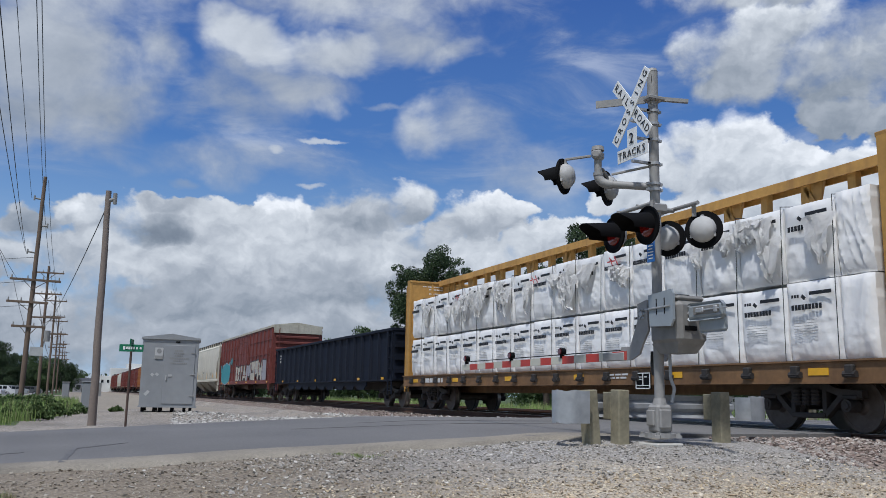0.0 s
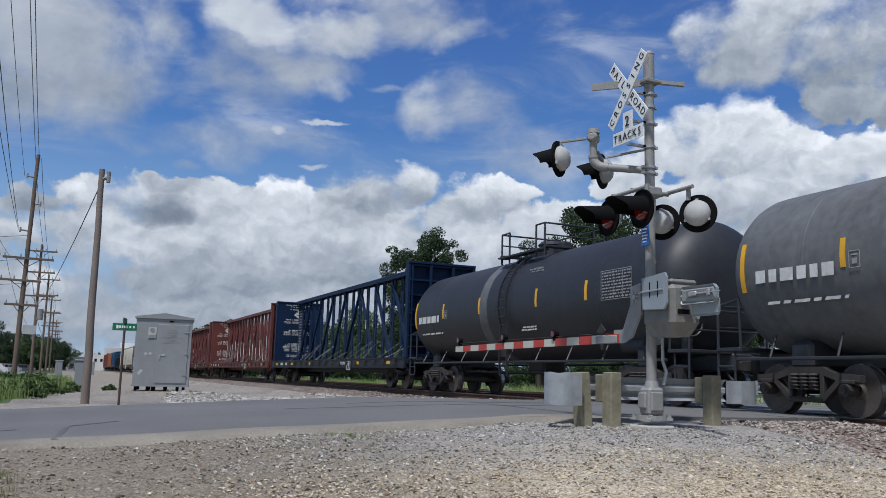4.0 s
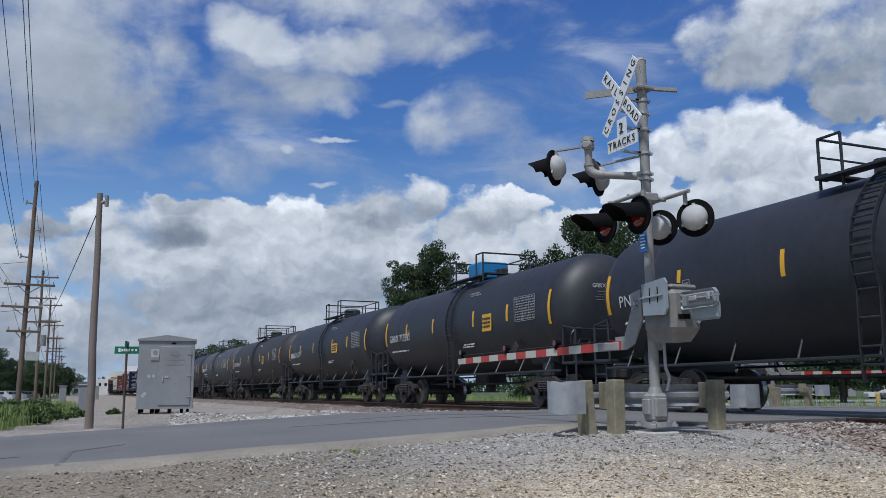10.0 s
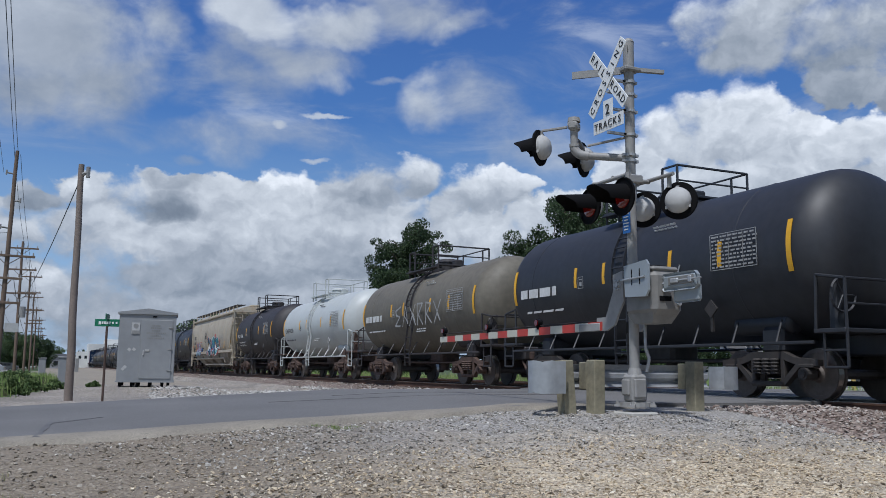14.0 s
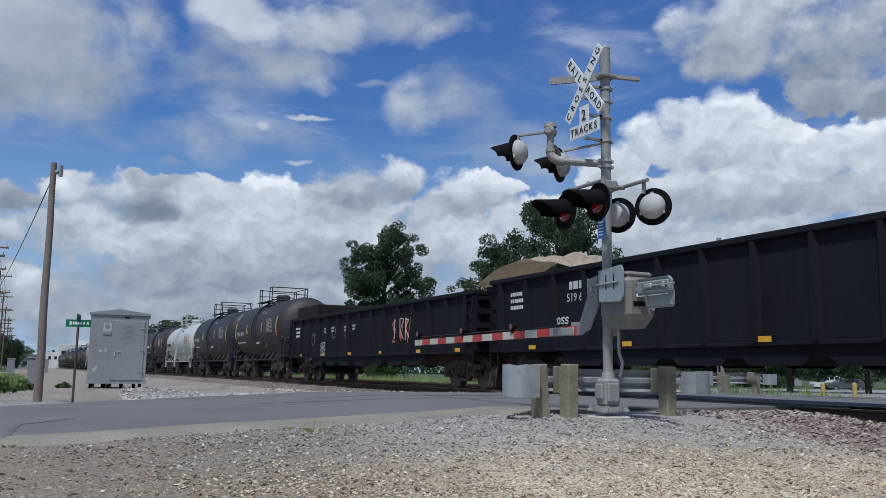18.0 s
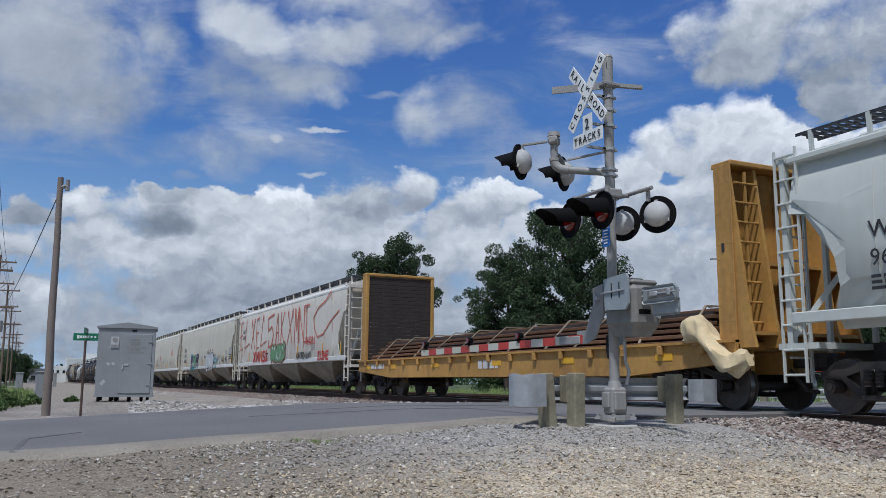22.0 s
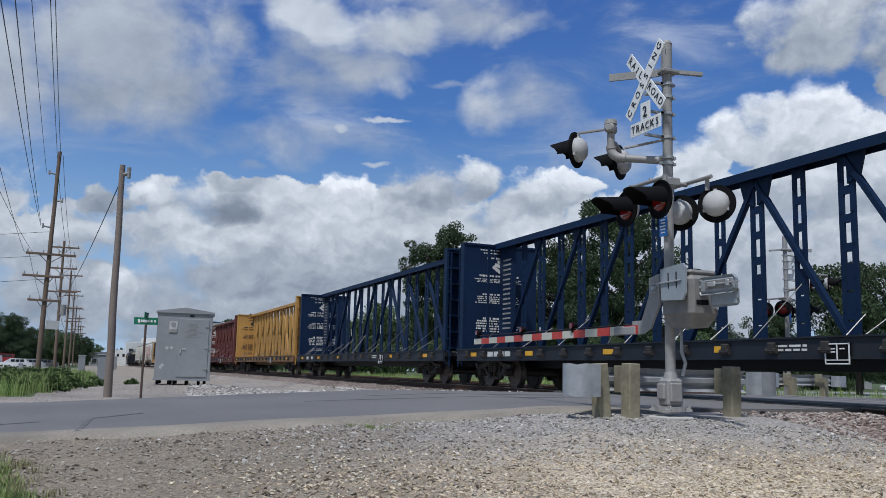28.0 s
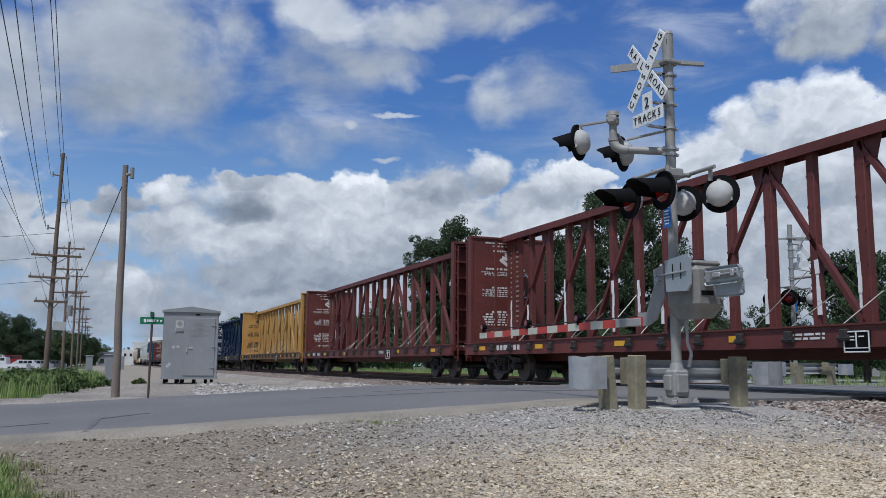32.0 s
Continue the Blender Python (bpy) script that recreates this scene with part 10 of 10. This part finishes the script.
    bars(c, 8.0, 2.05, -1.52, 0.5, 0.22, 2, GRAFORANGE, seed=5)
    bm = bmesh.new()
    rod(bm, [(-1.2, 7.2, 0.62), (-1.32, 7.0, 0.98), (-1.34, 6.6, 1.06), (-1.34, -5.0, 1.06), (-1.34, -5.3, 1.0), (-1.3, -5.5, 0.75)], 0.06, 10)
    rod(bm, [(-1.22, 3.2, 0.62), (-1.22, -6.9, 0.62)], 0.055, 10)
    for y in (6.0, 3.0, 0.0, -3.0):
        box(bm, (-1.3, y, 1.2), (0.05, 0.08, 0.3))
    part("unloading_pipe", bm, HOPTAN, c, "tan unloading pipe along the underside", smooth=True)
    tank_car(-261.68, 12.07, BROWNTANK, "short brown-black tank car", seed=14, mark="PRGX 10748", radius=1.5, gear=RUSTY, capacity=("LD LMT 221100 LB 100250 KG", "LT WT   64900 LB   29450 KG"))
    tank_car(-273.76, 12.65, WHITETANK, "short white tank car with white ladder and rails", seed=15, mark="CRGX 6220", mark_m=MARKDARK, rail=WHITETANK, radius=1.42, gear=RUSTY)
    c = tank_car(-286.41, 12.25, TANTANK, "short grimy olive-tan tank car with pale scrawls", seed=16, mark="", radius=1.42, rail=BROWNTANK, gear=RUSTY)
    scrawl(c, 1.2, -2.8, 1.9, 2.6, -1.53, MARKDIM, 6, 8, 0.05)
    c = tank_car(-298.66, 11.91, BLACKTANK, "short black tank car with pale scrawls", seed=17, mark="", radius=1.5)
    scrawl(c, 0.4, -2.0, 1.9, 2.5, -1.53, MARKDIM, 4, 5, 0.05)
    c = tank_car(-310.56, 12.26, BROWNTANK, "short brown-black tank car with white number", seed=18, mark="PRGX 10228", radius=1.5)
    scrawl(c, 1.0, -2.5, 2.1, 2.7, -1.53, MARKDIM, 5, 15, 0.05)
    tank_car(-322.82, 12.25, BROWNTANK, "short dark brown tank car", seed=19, radius=1.5)
    tank_car(-335.07, 12.73, WHITETANK, "short white tank car with dark rails", seed=20, mark="", mark_m=MARKDARK, radius=1.42, rail=WHITETANK)
    tank_car(-347.80, 13.02, BLACKTANK, "short black tank car with white stencils", seed=21, mark="PRGX 10424", radius=1.5)
    tank_car(-360.83, 11.19, BROWNTANK, "short brown-black tank car with yellow strips", seed=22, mark="PRGX 10291", radius=1.5)
    c = gondola_car(-372.02, 18.63, GONBLACK, "black ribbed gondola car with white scrawls", seed=5, top=2.66, marks=0.45, heap=(SCRAP, 0.4), gear=RUSTY)
    plain = lambda z: 1.452
    throw_up(c, "SGE", 4.5, 3.8, 1.28, 1.60, plain, [GRAFWHITE], BLACK, fat=0.13, rim=0.012, seed=3)
    throw_up(c, "GOS", 4.45, 3.85, 1.02, 1.28, plain, [GRAFWHITE], BLACK, fat=0.14, rim=0.012, seed=13)
    for y, z in ((5.5, 1.75), (2.9, 1.95), (1.4, 1.9)):
        bm = bmesh.new()
        line_of(bm, [(y + 0.2 * math.cos(2 * math.pi * a / 16), z + 0.24 * math.sin(2 * math.pi * a / 16)) for a in range(17)], 0.018, -1.454)
        part("chalk_ring", bm, MARKDIM, c, "faint chalk ring")
    scrawl(c, -3.0, -4.6, 1.4, 2.2, -1.455, GRAFORANGE, 3, 4, 0.05)
    scrawl(c, -3.2, -4.5, 1.5, 2.2, -1.46, MARK, 3, 14, 0.04)
    bm = bmesh.new()
    box(bm, (0.05, 7.3, 2.85), (2.5, 2.9, 0.86), bevel=0.04)
    part("scrap_block", bm, SCRAPBROWN, c, "dark rusty box of scrap standing above the rim")
    c = gondola_car(-390.65, 21.57, GONBLACK, "black ribbed gondola car with a wind-blown pale tarpaulin", seed=8, top=2.82, ribs=17, heap=(SCRAP, 0.1))
    # slanted plain blocks over bars stand in for the owner's initials
    bm = bmesh.new()
    for y in (-2.8, -3.7, -4.65, -5.5):
        box(bm, (-1.455, y, 2.16), (0.006, 0.36, 0.24), rot=(-14, 0, 0))
        box(bm, (-1.455, y + 0.03, 1.95), (0.006, 0.56, 0.07))
    part("owner_initial", bm, MARK, c, "white slanted owner's initials")["kind"] = "stuff"
    for text, y0, y1, z0, z1 in (("WOGS", -1.45, -2.2, 1.56, 1.76), ("TSTI", -1.5, -2.15, 1.34, 1.52), ("RWGS", -5.1, -5.95, 1.64, 1.86), ("ROSS", 7.4, 6.75, 1.58, 1.76)):
        throw_up(c, text, y0, y1, z0, z1, plain, [GRAFWHITE], BLACK, fat=0.22, rim=0.012, seed=int(y0 * 10))
    scrawl(c, -2.45, -3.1, 1.25, 1.68, -1.455, MARKDIM, 4, 6, 0.018)
    scrawl(c, -3.35, -3.95, 1.3, 1.66, -1.455, GRAFGREEN, 4, 7, 0.02)
    scrawl(c, -4.25, -4.9, 1.3, 1.78, -1.455, MARK, 4, 17, 0.016)
    side_text(c, 6.85, 2.18, -1.456, "519 683", 0.27, MARK)
    bars(c, 6.3, 2.46, -1.456, 0.9, 0.2, 1, MARK, "owner_initial", seed=3, gap=0.1)
    bm = bmesh.new()
    grid = []
    for i in range(29):
        u = i / 28
        y = 11.6 - 6.0 * u
        z = 2.62 + 0.95 * math.sin(math.pi * min(1.0, 0.06 + u * 0.94)) ** 0.8 - 0.25 * u
        grid.append([bm.verts.new((-1.25 + 1.5 * j / 14 + 0.2 * u, y + 0.10 * noise.noise((i * 0.3, j * 0.5, 3)), z + (0.16 * noise.noise((i * 0.22, j * 0.55, 7)) + 0.05 * math.sin(j * 1.7 + i * 0.35)) * (0.3 + u) - 0.28 * u * (1 - j / 14) ** 2)) for j in range(15)])
    for p, q in zip(grid, grid[1:]):
        for j in range(14):
            bm.faces.new((p[j], q[j], q[j + 1], p[j + 1]))
    bmesh.ops.solidify(bm, geom=list(bm.faces), thickness=0.012)
    part("tarpaulin", bm, TARPGREY, c, "pale tarpaulin billowing over the front of the load", smooth=True)
    c = hopper_car(-412.22, 19.42, HOPGREY, "pale grey covered hopper car", mark=("CRDX", "15256"), seed=7, roof_m=BLACKTANK, sill_m=HOPSILL)
    scrawl(c, 4.4, 2.9, 1.75, 2.35, -1.56, MARKDARK, 3, 21, 0.02)
    bm = bmesh.new()
    for y, z, rr in ((1.6, 2.45, 0.2), (-5.4, 2.75, 0.26)):
        line_of(bm, [(y + rr * math.cos(2 * math.pi * a / 20), z + rr * math.sin(2 * math.pi * a / 20)) for a in range(21)], 0.045, -1.566)
        dab(bm, (y + rr * 0.7, z + rr * 0.7), (y - rr * 0.7, z - rr * 0.7), 0.04, -1.569)
    part("warning_roundel", bm, GRAFRED, c, "red ring warning mark")
    c = hopper_car(-431.64, 20.48, HOPGREY, "pale grey covered hopper car with sprayed letters", mark=("CRDX", "15257"), seed=8, roof_m=BLACKTANK, sill_m=HOPSILL)
    flat = lambda z: 1.568
    throw_up(c, "DOOT", 4.9, 2.0, 1.42, 2.28, flat, [GRAFPURPLE, GRAFGREEN, GRAFGREEN, GRAFPURPLE], MARKDARK, halo=GRAFTEAL, glint=GRAFMINT, fat=0.40, rim=0.035, seed=5)
    scrawl(c, 5.3, 1.8, 1.45, 1.72, -1.592, GRAFWHITE, 9, 8, 0.022)
    throw_up(c, "END", -1.0, -3.65, 1.30, 2.26, flat, [GRAFSILVER], MARKDARK, halo=GRAFWHITE, glint=GRAFWHITE, fat=0.46, rim=0.04, seed=6, bounce=0.03)
    bm = bmesh.new()
    rng = random.Random(3)
    for k in range(9):
        y, z, q = -1.3 - 0.25 * k, 2.42 + 0.10 * math.sin(k * 1.9), rng.uniform(0.04, 0.085)
        for j in range(3):
            dab(bm, (y + q * math.cos(j * 1.05), z + q * math.sin(j * 1.05)), (y - q * math.cos(j * 1.05), z - q * math.sin(j * 1.05)), 0.03, -1.567 - 0.001 * j)
    part("sprayed_stars", bm, GRAFPURPLE, c, "small purple sprayed stars")["kind"] = "stuff"
    throw_up(c, "SHOT", -3.75, -4.85, 1.68, 1.92, flat, [GRAFWHITE], GRAFTEAL, halo=GRAFTEAL, fat=0.16, rim=0.05, seed=9)
    scrawl(c, -3.5, -4.3, 2.0, 2.2, -1.585, GRAFDEEP, 4, 9, 0.025)
    throw_up(c, "SOSS", -3.8, -4.6, 1.33, 1.47, flat, [GRAFWHITE], GRAFTEAL, fat=0.16, rim=0.03, seed=19)
    scrawl(c, -6.2, -6.85, 1.62, 1.95, -1.575, MARKDARK, 4, 18, 0.028)
    bm = bmesh.new()
    for y, z, w, h in ((-7.45, 2.22, 0.42, 0.3), (-8.6, 2.28, 0.9, 0.42), (-5.55, 1.62, 0.24, 0.18)):
        box(bm, (-1.562, y, z), (0.006, w, h))
    part("paint_patch", bm, GRAFPATCH, c, "grey touch-up paint")["kind"] = "stuff"
    bars(c, -8.6, 1.92, -1.563, 0.8, 0.36, 3, MARKDARK, seed=41, gap=0.6)
    bm = bmesh.new()
    box(bm, (-1.566, -7.42, 1.80), (0.008, 0.46, 0.34))
    part("routing_board", bm, BLACK, c, "black routing board lined in white")
    bm = bmesh.new()
    for a, b, w, h in ((0, 0.17, 0.46, 0.02), (0, -0.17, 0.46, 0.02), (0.22, 0, 0.02, 0.34), (-0.22, 0, 0.02, 0.34), (0.02, 0, 0.015, 0.3), (0, -0.11, 0.42, 0.014)):
        box(bm, (-1.573, -7.42 + a, 1.80 + b), (0.006, w, h))
    part("routing_board_frame", bm, WHITE, c)
    c = hopper_car(-452.13, 19.99, HOPCREAM, "white covered hopper car covered in red scrawls", seed=9, roof_m=BLACKTANK, sill_m=HOPSILL)
    tall_letters(c, "ELXEL5AKXMNIC", [(8.9, 8.2), (8.0, 6.6), (6.3, 5.4), (5.2, 4.5), (4.3, 2.9), (2.8, 1.5), (1.2, 0.4), (0.3, -0.5), (-0.9, -2.0), (-2.1, -3.0), (-2.7, -3.8), (-3.6, -4.6), (-5.0, -7.4)], 2.2, 3.8, -1.566, GRAFPINK, 0.075, 4, drips=5)
    tall_letters(c, "XMNSL", [(5.6, 5.1), (5.0, 4.4), (4.3, 3.7), (3.6, 3.1), (3.0, 2.6)], 1.48, 1.98, -1.57, GRAFRED, 0.12, 5)
    throw_up(c, "GOWSRS", 1.9, -0.7, 1.42, 2.28, lambda z: 1.568, [GRAFGREEN], GRAFDARKRED, glint=GRAFWHITE, fat=0.6, rim=0.05, seed=11)
    scrawl(c, -2.6, -4.9, 1.46, 1.75, -1.575, MARKDARK, 9, 6, 0.045)
    scrawl(c, -4.0, -5.4, 2.05, 2.4, -1.57, GRAFRED, 6, 16, 0.04)
    tall_letters(c, "ELINE", [(-5.85, -6.12), (-6.16, -6.36), (-6.4, -6.6), (-6.64, -6.92), (-6.98, -7.28)], 1.38, 1.70, -1.575, GRAFRED, 0.075, 7)
    side_text(c, 8.3, 3.2, -1.575, "CEFX", 0.26, MARKDARK)
    side_text(c, 8.3, 2.86, -1.575, "637021", 0.26, MARKDARK)
    bulkhead_flat(-472.12, 20.16, CBYELLOW, STEEL, RUSTBAR, PLANKS, TARP)
    c = hopper_car(-492.28, 16.28, HOPWHITE, "clean off-white covered hopper car with a blue company mark", mark=("WRWK", "9698"), seed=10, roof_m=BLACKTANK, sill_m=HOPWHITE, curved=True)
    bm = bmesh.new()
    for k in range(4):
        box(bm, (-1.535, -5.4 - 0.40 * k, 3.34), (0.01, 0.33 - 0.05 * (k % 2), 0.5), rot=(-12, 0, 0))
    part("company_mark", bm, MARKDARK, c, "dark slanted block company mark")
    c = hopper_car(-508.56, 17.67, HOPWHITE, "off-white covered hopper car with a black scrawl", mark=("FURX", "8"), seed=11, roof_m=BLACKTANK, sill_m=HOPSILL)
    scrawl(c, 4.2, 3.0, 1.75, 2.1, -1.565, MARKDARK, 4, 9, 0.02)
    c = box_car(-526.23, 19.72, BOXBLUE, "bright blue box car with huge grey-white sprayed letters", top=5.2, seed=3, end_m=FADEDWHITE)
    sprayed_field(c, 8.9, -8.6, 0.99, 2.85, -1.588, GRAFSILVER, MARKDARK, GRAFORANGE, 10, 12, [y for y in car_posts[c.name] if -8.6 < y < 8.9])
    for y, z, text in ((8.72, 3.62, "LR"), (7.62, 3.62, "S"), (8.72, 3.22, "13"), (7.6, 3.22, "03"), (6.48, 3.22, "08")):
        side_text(c, y, z, -1.512, text, 0.36, MARK)
    for y, z, w, h, k in ((8.2, 4.3, 0.5, 0.2, 4), (2.6, 4.05, 0.9, 0.26, 3), (2.5, 3.05, 0.6, 0.3, 4), (-2.6, 4.05, 0.9, 0.26, 3), (-2.6, 3.05, 0.7, 0.34, 5)):
        bars(c, y, z, -1.512 if abs(y) > 2 else -1.585, w, h, k, MARKDIM, seed=int(z * 10))
    bm = bmesh.new()
    for i in range(4):
        y = -4.9 - i * 1.05
        box(bm, (-1.512, y - 0.1, 4.12), (0.012, 0.5 - 0.08 * (i % 2), 0.56))
    part("company_mark", bm, MARK, c, "white block company mark")
    centerbeam_car(-545.95, 22.94, CBRED, "oxide-red empty centre-beam lumber car", seed=13, style=2)
    centerbeam_car(-568.89, 22.96, CBYELLOW, "ochre-yellow empty centre-beam lumber car", seed=14, deck_m=CBYDECK, text_m=MARKDARK)
    centerbeam_car(-591.85, 23.28, CBBLUE, "navy blue empty centre-beam lumber car", seed=15, style=1, deck_m=CBDECK)
    centerbeam_car(-615.12, 23.48, CBBLUE, "navy blue empty centre-beam lumber car", seed=16, style=1, deck_m=CBDECK)
    centerbeam_car(-638.60, 22.79, CBBLUE, "navy blue empty centre-beam lumber car", seed=17, style=1, deck_m=CBDECK)
    centerbeam_car(-661.39, 23.28, CBYELLOW, "ochre-yellow empty centre-beam lumber car", seed=18, deck_m=CBYDECK, text_m=MARKDARK)
    centerbeam_car(-684.67, 23.53, CBRED, "oxide-red empty centre-beam lumber car", seed=19, style=2)
    centerbeam_car(-708.19, 23.55, CBRED, "oxide-red centre-beam lumber car with torn white wrapping", seed=20, style=2)
    centerbeam_car(-731.74, 23.55, CBRED, "oxide-red empty centre-beam lumber car", seed=21)


build_train()


def motions():
    """The train rolls away at a little over 22 m/s, gaining slightly; the clouds drift."""
    for car, mid in CARS:
        walk(car, [(t, pose(TRACK_X, mid + 22.66 * t + 0.00928 * t * t, 0)) for t in (0, 4, 8, 12, 16, 20, 24, 28, 32)])
    walk(SKY, [(t, pose(0, 0, 0, 0, 0, -0.125 * (t - 13))) for t in (0, 8, 16, 24, 32)])


motions()
